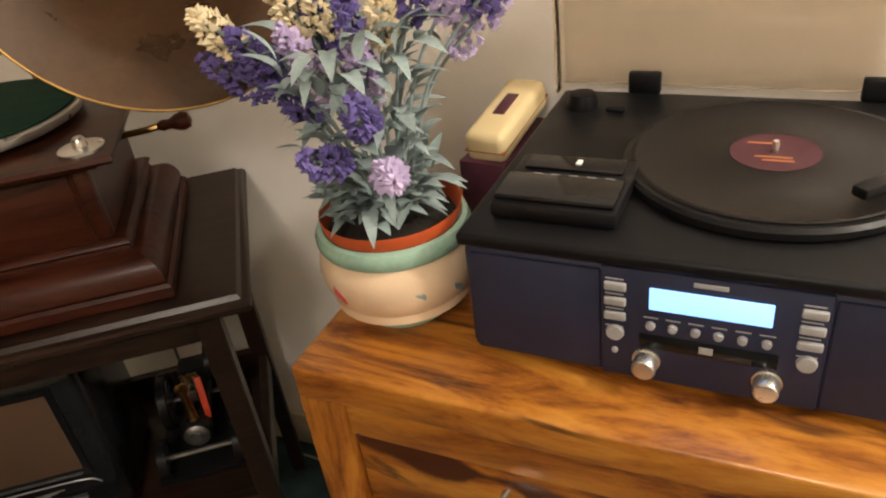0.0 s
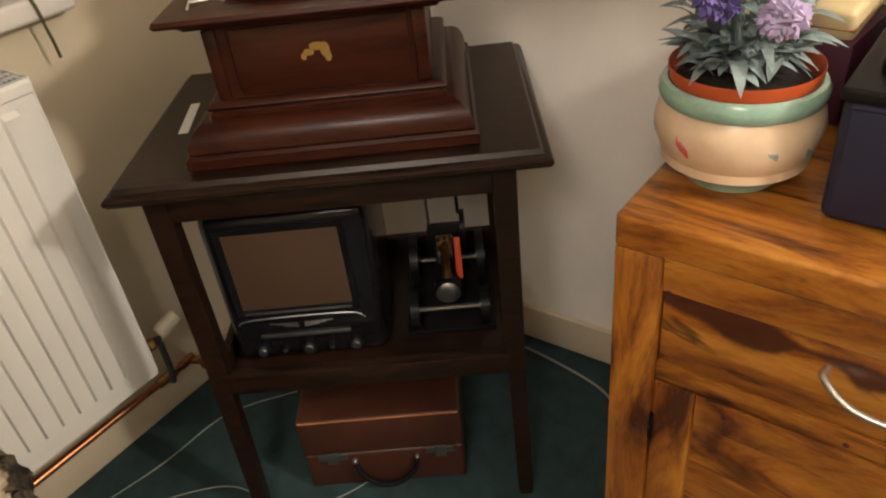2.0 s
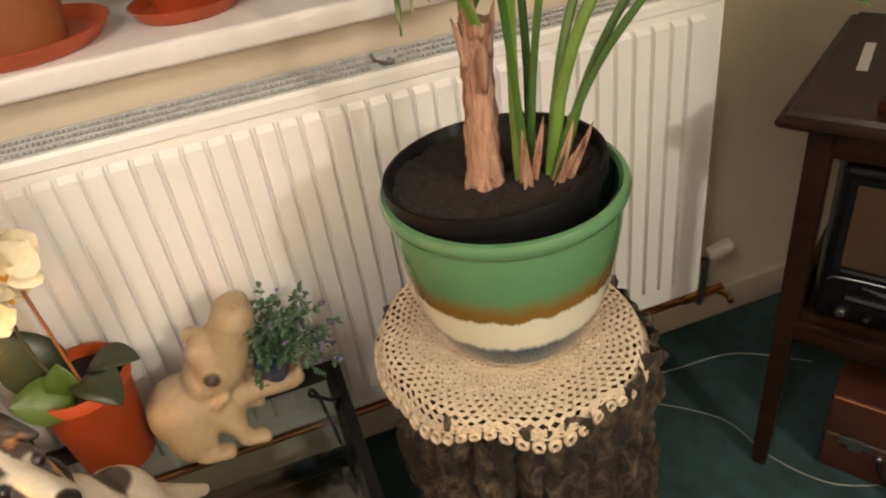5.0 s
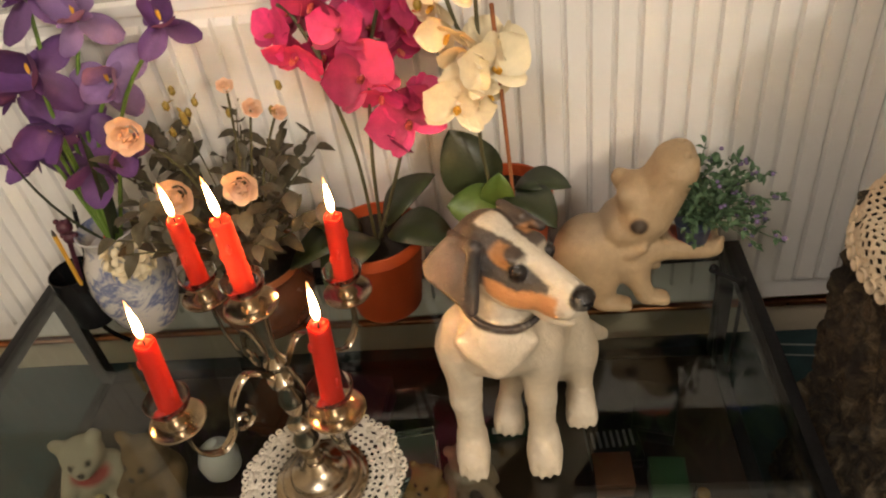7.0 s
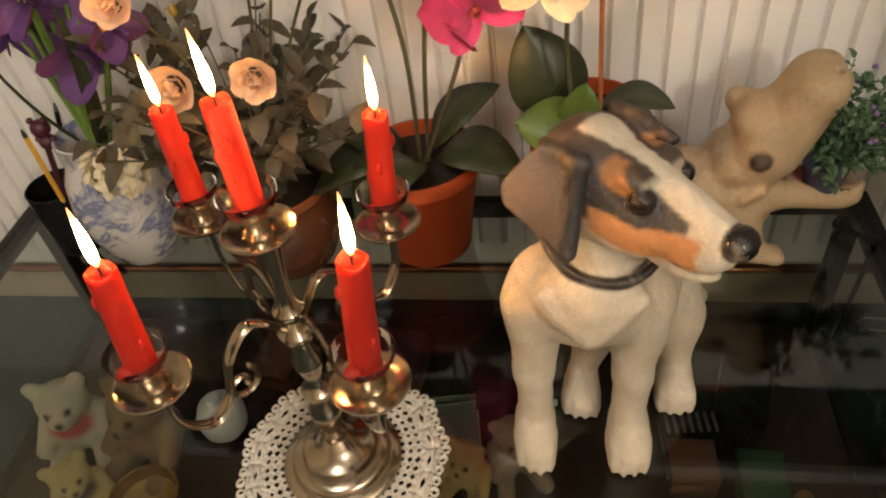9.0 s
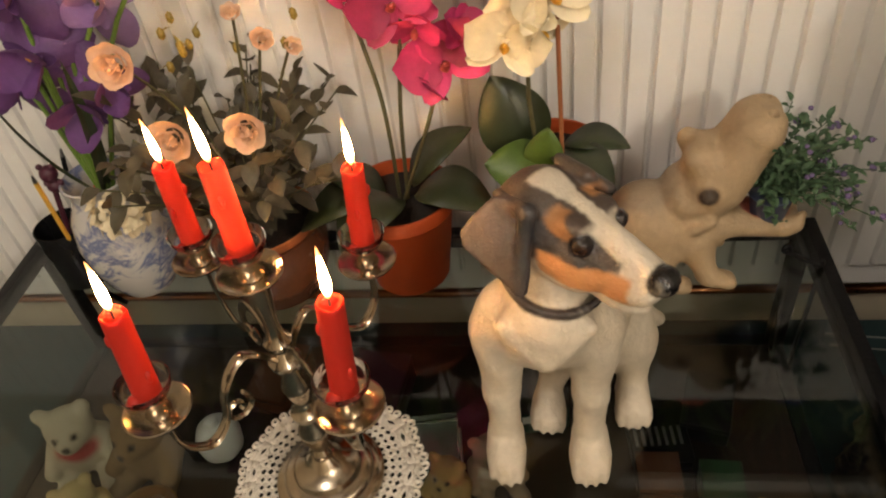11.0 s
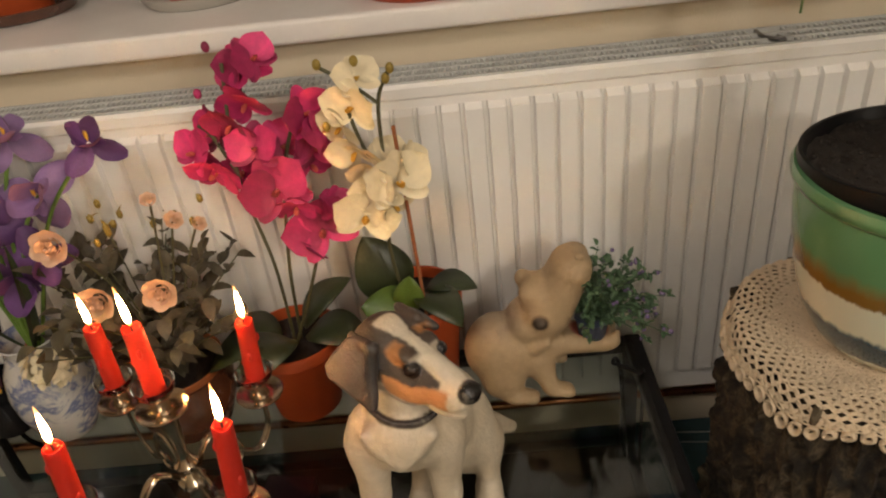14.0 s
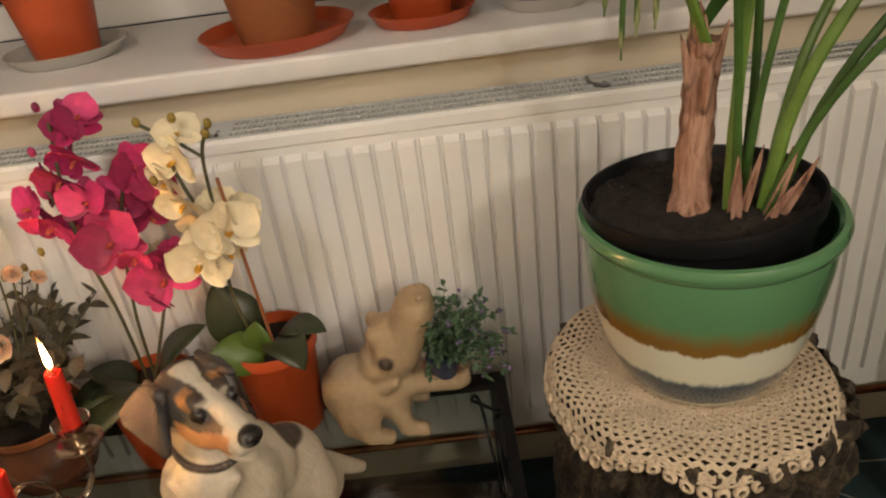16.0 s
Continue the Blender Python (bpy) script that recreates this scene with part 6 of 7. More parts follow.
    def whole(p):
        d = blend(p, body + legs, 0.009)
        e = blend(p, head, 0.008)
        k = 0.012
        t = np.clip(0.5 + 0.5 * (e - d) / k, 0, 1)
        d = e * (1 - t) + d * t - k * t * (1 - t)
        e = blend(p, ears, 0.005)
        k = 0.003
        t = np.clip(0.5 + 0.5 * (e - d) / k, 0, 1)
        d = e * (1 - t) + d * t - k * t * (1 - t)
        for f in [noseball] + eyes + [collar]:
            d = np.minimum(d, f(p))
        for g in (1, -1):
            d = np.maximum(d, -limb(hd(0.112, 0.010 * g, -0.0255), hd(0.090, 0.0225 * g, -0.0285), 0.0014, 0.0017)(p))
            d = np.maximum(d, -limb(hd(0.090, 0.0225 * g, -0.0285), hd(0.068, 0.0285 * g, -0.0325), 0.0017, 0.0020)(p))
            d = np.maximum(d, -ball(hd(0.1285, 0.0058 * g, 0.0005), (0.0035, 0.0026, 0.0020), rz=yaw)(p))
        # brushed coat: fine locks running back and down
        f, g, u = p @ h, p @ sd, p[..., 2]
        lock = np.sin(g * 900 + 5 * np.sin(u * 95 + f * 40)) * np.sin(u * 210 + f * 160 + 3 * np.sin(g * 130))
        return d + 0.00042 * lock + 0.0012 * np.sin(f * 74 + u * 50) * np.sin(g * 83 - u * 41)

    white, brown, tan, black = np.array((0.54, 0.475, 0.375)), np.array((0.062, 0.044, 0.034)), np.array((0.46, 0.215, 0.085)), np.array((0.012, 0.010, 0.010))

    def step(x, a, w=0.004):
        return np.clip((x - a) / w + 0.5, 0, 1)

    def paint(p):
        rgb = np.tile(white, (len(p), 1))
        rgb = daub(rgb, p, ball(W(-1.078, -0.748, 0.560), (0.034, 0.036, 0.030)), brown, 0.003)
        # coat darkened in slow waves, blue most, so darker areas turn warmer
        tone = 0.5 + 0.5 * np.sin(p[:, 0] * 61 + 2 * np.sin(p[:, 2] * 47)) * np.sin(p[:, 1] * 57 + p[:, 2] * 33)
        rgb = rgb * (1 - 0.10 * tone[:, None] * np.array((0.6, 1.0, 1.5)))
        q = p - S
        f, s, u = q @ h, np.abs(q @ sd), q @ up
        ragged = 0.0005 * np.sin(f * 620 + u * 360) + 0.0004 * np.sin(u * 900 - f * 430)
        f, s, u = f + ragged, s + 0.7 * ragged, u - 0.6 * ragged
        onhead = step(u - 0.25 * f, -0.052, 0.006) * step(f, -0.075) * step(-np.linalg.norm(q, axis=1), -0.165)

        def lay(w, colour):
            w = (w * onhead)[:, None]
            return rgb * (1 - w) + colour * w
        # dark cap and ears, tan cheeks, black eye mask, white blaze and muzzle
        blaze = 0.0068 + 0.26 * np.clip(0.030 - f, 0, 0.03) + 0.22 * np.clip(f - 0.066, 0, 0.1)
        cap = step(s, 0.006, 0.003) * step(-f, -0.056, 0.008) * step(u, -0.012 - 2.0 * np.clip(s - 0.04, 0, 1))
        rgb = lay(np.maximum(cap, step(s, 0.045) * step(u, -0.046) * step(-f, -0.046)), brown)
        rgb = lay(step(-f, 0.010, 0.006) * step(u, 0.002, 0.01), brown)
        rgb = lay(step(s, 0.050) * step(u - 0.3 * f, -0.03, 0.02) * step(-f, 0.004, 0.02) * 0.45, np.array((0.16, 0.115, 0.085)))
        rgb = lay(step(f, 0.022, 0.006) * step(-f, -0.101, 0.004) * step(-u, -0.002, 0.004) * step(u + 0.10 * (f - 0.06), -0.0245, 0.003) * step(s, 0.010, 0.003) * step(-s, -0.047), tan)
        mask = np.minimum(step(0.0112 - 0.26 * np.clip(f - 0.058, 0, 1) - np.abs(u - 0.0095 + 0.10 * (f - 0.05)), 0.0, 0.003), step(f, 0.018, 0.005) * step(-f, -0.089, 0.004))
        rgb = lay(mask * step(s, 0.0085, 0.003), np.array((0.034, 0.030, 0.030)))
        rgb = lay(step(-np.hypot((f - 0.036) / 1.7, (u - 0.0235 + 0.35 * (f - 0.036)) * 1.15), -0.0092, 0.003) * step(s, 0.012, 0.003) * step(-s, -0.034, 0.004), 0.85 * tan)
        rgb = lay(step(f - 0.55 * (u + 0.03), 0.098, 0.004), white)
        rgb = lay(step(blaze - s, 0.0, 0.003) * step(u, 0.0) * step(f, -0.012, 0.005), white)
        rgb = daub(rgb, p, lambda v: plate([ga, gt, go, gb], 0.0052)(v), (0.034, 0.029, 0.029), 0.002)
        rgb = daub(rgb, p, lambda v: rim(v) - 0.0022, (0.022, 0.024, 0.030), 0.002)
        for g in (1, -1):
            rgb = daub(rgb, p, limb(hd(0.108, 0.012 * g, -0.0260), hd(0.090, 0.0225 * g, -0.0285), 0.0012, 0.0018), black, 0.0012)
            rgb = daub(rgb, p, limb(hd(0.090, 0.0225 * g, -0.0285), hd(0.066, 0.0290 * g, -0.0330), 0.0018, 0.0026), black, 0.0012)
        for e, g in ((er, 1), (el, -1)):
            rgb = daub(rgb, p, ball(e, 0.0104), (0.014, 0.010, 0.010), 0.001)
            rgb = daub(rgb, p, ball(e + (h * 0.52 + g * sd * 0.85) * 0.0080, 0.0054), (0.029, 0.011, 0.005), 0.001)
            rgb = daub(rgb, p, ball(e + (h * 0.52 + g * sd * 0.85) * 0.0088, 0.0026), (0.004, 0.003, 0.003), 0.001)
        rgb = daub(rgb, p, lambda v: noseball(v) - 0.001, black, 0.001)
        rgb = daub(rgb, p, lambda v: collar(v) - 0.001, (0.032, 0.024, 0.022), 0.0012)
        return rgb
    me = sculpt("dog_statue", [whole], (-0.17, -0.13, -0.006), (0.15, 0.12, 0.405), 0.0024, 0.01, paint)
    me.materials.append(M["resin"])
    ob = new("dog_statue", me)
    ob.location = O
    tagged(ob, "painted resin statue of a brown and white terrier dog", "statue")


dog_statue()


def hippo_statue():
    O = np.array((-1.295, -0.62, TZ))

    def W(x, y, z):
        return np.array((x, y, z)) - O
    X = -1.300
    forms = [ball(W(X, -0.684, 0.428), (0.056, 0.058, 0.064)), ball(W(X, -0.648, 0.432), (0.050, 0.044, 0.056)), ball(W(X, -0.614, 0.490), (0.047, 0.036, 0.044)),
             limb(W(X - 0.014, -0.600, 0.505), W(X - 0.012, -0.566, 0.575), 0.036, 0.030), limb(W(X + 0.014, -0.600, 0.505), W(X + 0.012, -0.566, 0.575), 0.036, 0.030), ball(W(X, -0.561, 0.583), (0.044, 0.028, 0.024)), ball(W(X + 0.018, -0.552, 0.596), (0.014, 0.014, 0.010)), ball(W(X - 0.018, -0.552, 0.596), (0.014, 0.014, 0.010)),
             limb(W(X + 0.014, -0.610, 0.446), W(X + 0.017, -0.512, 0.430), 0.024, 0.0125), limb(W(X - 0.014, -0.610, 0.446), W(X - 0.017, -0.512, 0.430), 0.024, 0.0125), limb(W(X + 0.016, -0.500, 0.436), W(X - 0.016, -0.500, 0.436), 0.012, 0.012), limb(W(X + 0.022, -0.498, 0.440), W(X + 0.022, -0.492, 0.456), 0.0075, 0.005), limb(W(X - 0.022, -0.498, 0.440), W(X - 0.022, -0.492, 0.456), 0.0075, 0.005),
             ball(W(X + 0.016, -0.635, 0.545), (0.014, 0.013, 0.0145)), ball(W(X - 0.030, -0.637, 0.545), (0.012, 0.013, 0.0155)), ball(W(X, -0.618, 0.530), (0.043, 0.026, 0.036)), ball(W(X, -0.640, 0.485), (0.046, 0.030, 0.030)), ball(W(X, -0.622, 0.420), (0.045, 0.036, 0.050)), ball(W(X, -0.600, 0.440), (0.040, 0.034, 0.028)),
             ball(W(X + 0.033, -0.6195, 0.510), 0.0165), ball(W(X - 0.033, -0.6195, 0.510), 0.0165), limb(W(X + 0.043, -0.628, 0.455), W(X + 0.047, -0.610, 0.466), 0.008, 0.006)]
    for g in (1, -1):
        forms += [limb(W(X + 0.028 * g, -0.622, 0.415), W(X + 0.041 * g, -0.606, 0.376), 0.023, 0.0150), ball(W(X + 0.043 * g, -0.594, 0.3640), (0.016, 0.020, 0.0110)), ball(W(X + 0.040 * g, -0.682, 0.392), (0.024, 0.036, 0.036)), ball(W(X + 0.052 * g, -0.660, 0.3640), (0.017, 0.024, 0.0110))]
        for q in (-1, 0, 1):
            forms += [ball(W(X + 0.043 * g + 0.009 * q, -0.575, 0.3595), (0.0045, 0.008, 0.0065)), ball(W(X + 0.052 * g + 0.009 * q, -0.636, 0.3595), (0.0045, 0.009, 0.0065))]
    mouth = ball(W(X, -0.530, 0.482), (0.033, 0.042, 0.042), 25)
    eyes = [ball(W(X + 0.0475, -0.6190, 0.5105), 0.0112), ball(W(X - 0.0475, -0.6190, 0.5105), 0.0112)]
    nostril = [ball(W(X + 0.020, -0.553, 0.607), 0.0055), ball(W(X - 0.020, -0.553, 0.607), 0.0055)]

    def whole(p):
        d = blend(p, forms, 0.012)
        d = np.maximum(d, -mouth(p))
        for f in nostril:
            d = np.maximum(d, -f(p))
        for f in eyes:
            d = np.minimum(d, f(p))
        return d

    def paint(p):
        rgb = np.tile(np.array((0.37, 0.265, 0.155)), (len(p), 1))
        rgb = daub(rgb, p, ball(W(X, -0.700, 0.500), (0.05, 0.06, 0.04)), (0.27, 0.205, 0.135), 0.012)
        rgb = daub(rgb, p, ball(W(X, -0.530, 0.482), (0.0345, 0.0435, 0.0435), 25), (0.30, 0.045, 0.025), 0.002)
        for f in eyes:
            rgb = daub(rgb, p, lambda q: f(q) - 0.0035, (0.25, 0.165, 0.09), 0.001)
            rgb = daub(rgb, p, lambda q: f(q) - 0.0004, (0.010, 0.009, 0.012), 0.001)
        return rgb
    me = sculpt("hippo_statue", [whole], (-0.085, -0.145, -0.006), (0.085, 0.16, 0.28), 0.0026, 0.01, paint)
    me.materials.append(M["stone"])
    ob = new("hippo_statue", me)
    ob.location = O
    tagged(ob, "sand coloured open-mouthed hippo garden statue", "statue")
    # small pot of violet flowers held in the mouth
    p = thing("flower_pot", pose(X + 0.004, -0.530, 0.4405), "small blue pot of tiny violet flowers in the statue's mouth", "flower pot")
    dark = mat("slate_blue_pot", (0.035, 0.045, 0.085), 0.5)
    part("pot", lathe([(0, 0), (0.021, 0.0), (0.027, 0.035), (0.029, 0.038), (0.026, 0.039), (0, 0.034)], 24), dark, p)
    rnd = random.Random(3)
    leaves, buds = bmesh.new(), bmesh.new()
    for i in range(46):
        a, el = rnd.uniform(0, 2 * math.pi), rnd.uniform(0.15, 1.0)
        d = Vector((math.cos(a) * (1 - el * 0.6) * 0.7, math.sin(a) * (1 - el * 0.6) + 0.34, el)).normalized()
        L = rnd.uniform(0.055, 0.120)
        end = Vector((0, 0, 0.035)) + d * L + Vector((0, 0.01, -0.01 * rnd.random()))
        line = smooth_line([(0, 0, 0.03), Vector((0, 0, 0.035)) + d * L * 0.5 + Vector((0, 0, 0.012)), end], 4)
        part("sprig", tube(line, 0.0009, 4), M["bushgreen"], p)
        for k in range(16):
            c = line[2 + k % (len(line) - 2)] + Vector([rnd.uniform(-1, 1) * 0.006 for _ in range(3)])
            leaf(leaves, c, Vector([rnd.uniform(-1, 1) for _ in range(3)]) + d, (0.1, 0.2, 1), rnd.uniform(0.011, 0.018), 0.0085, 0.3, 0.2, 3, 0.9)
        for k in range(2):
            if rnd.random() < 0.75 and end.y > 0.012:
                bmesh.ops.create_icosphere(buds, subdivisions=1, radius=rnd.uniform(0.003, 0.0048), matrix=Matrix.Translation(end + Vector([rnd.uniform(-1, 1) * 0.008 for _ in range(3)])))
    tagged(part("foliage", leaves, M["bushgreen"], p, smooth=0), kind="stuff")
    tagged(part("bud_cluster", buds, M["violetbuds"], p, "tiny violet buds"), kind="stuff")


hippo_statue()


# ---- orchids ----
def terracotta_pot(name, x, y, r0, r1, H, label, material="terracotta"):
    p = thing(name, pose(x, y, TZ + 0.0005), label, "flower pot")
    part("pot", lathe([(0, 0.0), (r0 - 0.003, 0), (r0, 0.003), (r1 - 0.006, H - 0.024), (r1 - 0.004, H - 0.022), (r1 - 0.001, H - 0.020), (r1, H - 0.004), (r1 - 0.002, H), (r1 - 0.005, H), (r1 - 0.007, H - 0.02), (0.0, H - 0.025)], 56), M[material], p)
    part("soil", lathe([(0, H - 0.018), (0.03, H - 0.015), (r1 - 0.0075, H - 0.02)], 32), M["soil"], p)
    return p


def blossom_meshes(kind):
    b = bmesh.new()
    for a, L, w in ((0, 0.030, 0.022), (125, 0.029, 0.019), (235, 0.029, 0.019)):
        rounded_petal(b, pose(0, 0, -0.001, 0, 0, a) @ pose(0, 0.001, 0, 6), L, w, 0.16, 7)
    p = bmesh.new()
    rounded_petal(p, pose(0, 0.002, 0.0015, 4), 0.033, 0.040, 0.20, 8, 0.5)
    l = bmesh.new()
    rounded_petal(l, pose(0, -0.001, 0.004, 50, 0, 180), 0.015, 0.012, 0.9)
    for s in (-1, 1):
        rounded_petal(l, pose(s * 0.003, 0, 0.004, 60, 0, 180 + s * 55), 0.010, 0.008, 0.8)
    bmesh.ops.create_icosphere(l, subdivisions=1, radius=0.0035, matrix=Matrix.Translation((0, 0, 0.006)))
    return finish("sepals", b, M[kind], 60), finish("petal", p, M[kind], 60), finish("lip", l, M["yellow"] if kind == "ivory" else M["lipred"], 60)


M["lipred"] = mat("orange_pink_lip", (0.50, 0.10, 0.075), 0.6)


def blossom(parent, meshes, at, way, size, spin):
    ob = new("blossom", meshes[0])
    ob.parent = parent
    ob.matrix_local = Matrix.Translation(at) @ Vector(way).to_track_quat("Z", "Y").to_matrix().to_4x4() @ pose(0, 0, 0, 0, 0, spin) @ Matrix.Scale(size * 1.28, 4)
    for s in (-1, 1):
        q = new("petal", meshes[1])
        q.parent = ob
        q.matrix_local = pose(0, 0, 0, 0, s * random.uniform(-14, 20), s * (64 + random.uniform(-8, 8))) @ pose(0, 0, 0, random.uniform(-6, 22))
    lip = new("lip", meshes[2])
    lip.parent = ob
    lip.scale = (0.62, 0.62, 0.62)
    return ob


def orchid(x, y, r0, r1, H, kind, flowers, buds, stakes, leaves, stems, label):
    p = terracotta_pot("orchid_pot", x, y, r0, r1, H, "glossy terracotta coloured plastic plant pot")
    o = thing("orchid", pose(x, y, TZ + H - 0.016), label, "orchid")
    me = blossom_meshes(kind)
    rnd = random.Random(len(flowers))
    base = Vector((x, y, TZ + H - 0.016))
    for pts in stems:
        part("stem", tube(smooth_line([Vector(q) - base for q in pts], 8), 0.0027, 8), M["drystem"], o)
    for a, b in stakes:
        part("stake", tube([Vector(a) - base, Vector(b) - base], 0.0028, 8), M["clay"], o, "thin wooden support stake")
    mid = sum(f[0][1] for f in flowers) / len(flowers)
    for f in flowers:
        at, way, size = f
        at = (at[0], mid + (at[1] - mid) * 0.84 + (0.010 if kind == "magenta" else 0), at[2] - 0.06 * max(0, at[2] - 0.75))
        blossom(o, me, Vector(at) - base, way, size, rnd.uniform(-25, 25))
    for b in buds:
        q = bmesh.new()
        bmesh.ops.create_icosphere(q, subdivisions=2, radius=0.0068, matrix=Matrix.Translation(Vector(b) - base) @ Matrix.Diagonal((0.85, 0.85, 1.15, 1)))
        part("bud", q, M["bud"] if kind == "ivory" else M["magenta"], o)
    for st, way, L, w, dr, k in leaves:
        b = bmesh.new()
        leaf(b, st, way, (0.75, 0, 0.65) if k else (0, 0, 1), L, w * 1.25, dr, 0.08, 12, 0.85 if k else 1.0)
        solidify(part("leaf", b, M["brightleaf" if k == 2 else "orchidleaf"], o, "broad bright green leaf" if k == 2 else "thick dark green leaf"), 0.002)
    return o


F = (0.85, 0.3, 0.25)
orchid(-1.295, -1.018, 0.056, 0.079, 0.150, "magenta",
       [((-1.30, -1.010, 0.905), (0.8, -0.2, -0.3), 1.0), ((-1.325, -1.010, 0.945), (0.5, 0.3, 0.6), 1.0), ((-1.29, -1.040, 0.880), (0.8, -0.3, -0.5), 1.0), ((-1.325, -1.080, 0.855), (0.6, -0.7, 0.1), 1.05), ((-1.295, -1.085, 0.805), (0.85, -0.4, -0.2), 1.1),
        ((-1.30, -1.045, 0.800), (0.9, 0.0, -0.1), 1.0), ((-1.275, -0.988, 0.775), (0.9, 0.1, 0.15), 1.35), ((-1.315, -0.975, 0.825), (0.7, 0.4, 0.3), 1.1), ((-1.31, -0.925, 0.875), (0.6, 0.6, 0.3), 1.05), ((-1.31, -0.922, 0.825), (0.7, 0.5, 0.0), 1.05), ((-1.32, -0.935, 0.790), (0.6, 0.5, -0.4), 0.9),
        ((-1.295, -0.932, 0.690), (0.9, 0.15, 0.1), 1.4), ((-1.305, -0.905, 0.722), (0.6, 0.5, 0.4), 0.8), ((-1.30, -0.96, 0.66), (0.6, -0.4, -0.5), 0.8), ((-1.30, -0.985, 0.965), (0.5, 0.5, 0.5), 0.9), ((-1.335, -1.03, 0.93), (0.6, -0.6, 0.3), 0.9), ((-1.30, -1.115, 0.835), (0.7, -0.5, 0.3), 0.95), ((-1.285, -1.010, 0.84), (0.8, 0.1, 0.4), 1.0), ((-1.30, -0.90, 0.85), (0.6, 0.7, 0.2), 0.9), ((-1.285, -0.965, 0.74), (0.8, 0.0, -0.4), 0.9)],
       [(-1.33, -1.07, 0.905), (-1.34, -1.045, 0.965)], [],
       [((0.0, -0.02, 0.01), (-0.1, -0.75, 0.6), 0.085, 0.052, 0.3, 0), ((0.02, 0.0, 0.02), (0.6, -0.35, 0.30), 0.105, 0.072, 0.55, 0), ((0.01, 0.03, 0.02), (0.25, 0.8, 0.35), 0.105, 0.070, 0.5, 0), ((-0.01, 0.02, 0.02), (-0.2, 0.5, 0.7), 0.11, 0.060, 0.3, 0), ((0.02, -0.03, 0.02), (0.4, -0.8, 0.4), 0.095, 0.062, 0.6, 0)],
       [[(-1.29, -1.015, 0.49), (-1.275, -1.01, 0.65), (-1.285, -1.03, 0.80), (-1.31, -1.02, 0.95)], [(-1.295, -1.005, 0.49), (-1.285, -0.99, 0.65), (-1.30, -0.965, 0.80), (-1.315, -0.93, 0.885)], [(-1.285, -1.01, 0.49), (-1.29, -0.965, 0.60), (-1.31, -0.94, 0.67), (-1.315, -0.925, 0.70)], [(-1.285, -1.03, 0.80), (-1.31, -1.06, 0.85), (-1.325, -1.08, 0.86)]],
       "artificial magenta orchid with arching flower stems")
orchid(-1.330, -0.812, 0.056, 0.076, 0.185, "ivory",
       [((-1.275, -0.855, 0.892), (0.8, -0.3, 0.1), 1.05), ((-1.285, -0.880, 0.860), (0.75, -0.5, -0.2), 0.9), ((-1.275, -0.862, 0.825), (0.8, -0.3, -0.4), 1.0), ((-1.28, -0.850, 0.790), (0.7, -0.1, -0.5), 0.8), ((-1.265, -0.802, 0.775), (0.85, 0.35, 0.1), 1.25), ((-1.28, -0.815, 0.800), (0.5, 0.5, 0.5), 0.95), ((-1.258, -0.862, 0.728), (0.9, 0.0, 0.0), 1.2), ((-1.27, -0.815, 0.735), (0.6, 0.5, -0.4), 0.75), ((-1.29, -0.845, 0.925), (0.6, 0.2, 0.6), 0.85), ((-1.265, -0.835, 0.76), (0.9, -0.1, 0.2), 1.0), ((-1.285, -0.785, 0.79), (0.5, 0.8, 0.1), 0.9)],
       [(-1.28, -0.890, 0.944), (-1.28, -0.842, 0.944), (-1.28, -0.797, 0.930), (-1.285, -0.805, 0.915), (-1.28, -0.893, 0.858)],
       [((-1.29, -0.795, 0.50), (-1.272, -0.803, 0.853))],
       [((0.040, -0.005, 0.010), (0.35, -0.85, 0.42), 0.085, 0.058, 0.15, 2), ((0.01, -0.025, 0.015), (-0.15, -0.42, 1.0), 0.120, 0.075, 0.05, 1), ((0.04, -0.010, 0.01), (0.15, 0.10, 0.9), 0.070, 0.040, 0.1, 2), ((0.020, 0.012, 0.022), (0.80, 0.55, 0.42), 0.105, 0.054, 0.42, 0), ((0.0, 0.02, 0.022), (0.3, 0.85, 0.45), 0.085, 0.05, 0.35, 0)],
       [[(-1.30, -0.82, 0.51), (-1.285, -0.835, 0.65), (-1.285, -0.825, 0.78), (-1.29, -0.82, 0.88), (-1.285, -0.80, 0.925)], [(-1.29, -0.82, 0.88), (-1.285, -0.85, 0.91), (-1.28, -0.888, 0.94)], [(-1.285, -0.825, 0.80), (-1.275, -0.845, 0.82), (-1.275, -0.86, 0.88)], [(-1.285, -0.83, 0.72), (-1.27, -0.85, 0.715), (-1.26, -0.86, 0.725)]],
       "artificial ivory orchid tied to a stake")


# ---- roses, irises, vase ----
def rose_mesh():
    b = bmesh.new()
    rnd = random.Random(8)
    for ring, (n, r, tilt, L) in enumerate(((3, 0.0015, 84, 0.016), (4, 0.004, 74, 0.018), (5, 0.008, 58, 0.021), (6, 0.011, 38, 0.023))):
        for i in range(n):
            a = 360 * i / n + ring * 37 + rnd.uniform(-8, 8)
            m = pose(0, 0, 0, 0, 0, a) @ pose(0, r, -0.003 * ring, tilt + rnd.uniform(-6, 6))
            rounded_petal(b, m, L, L * 1.15, 0.28)
    return finish("rose", b, M["peach"], 60)


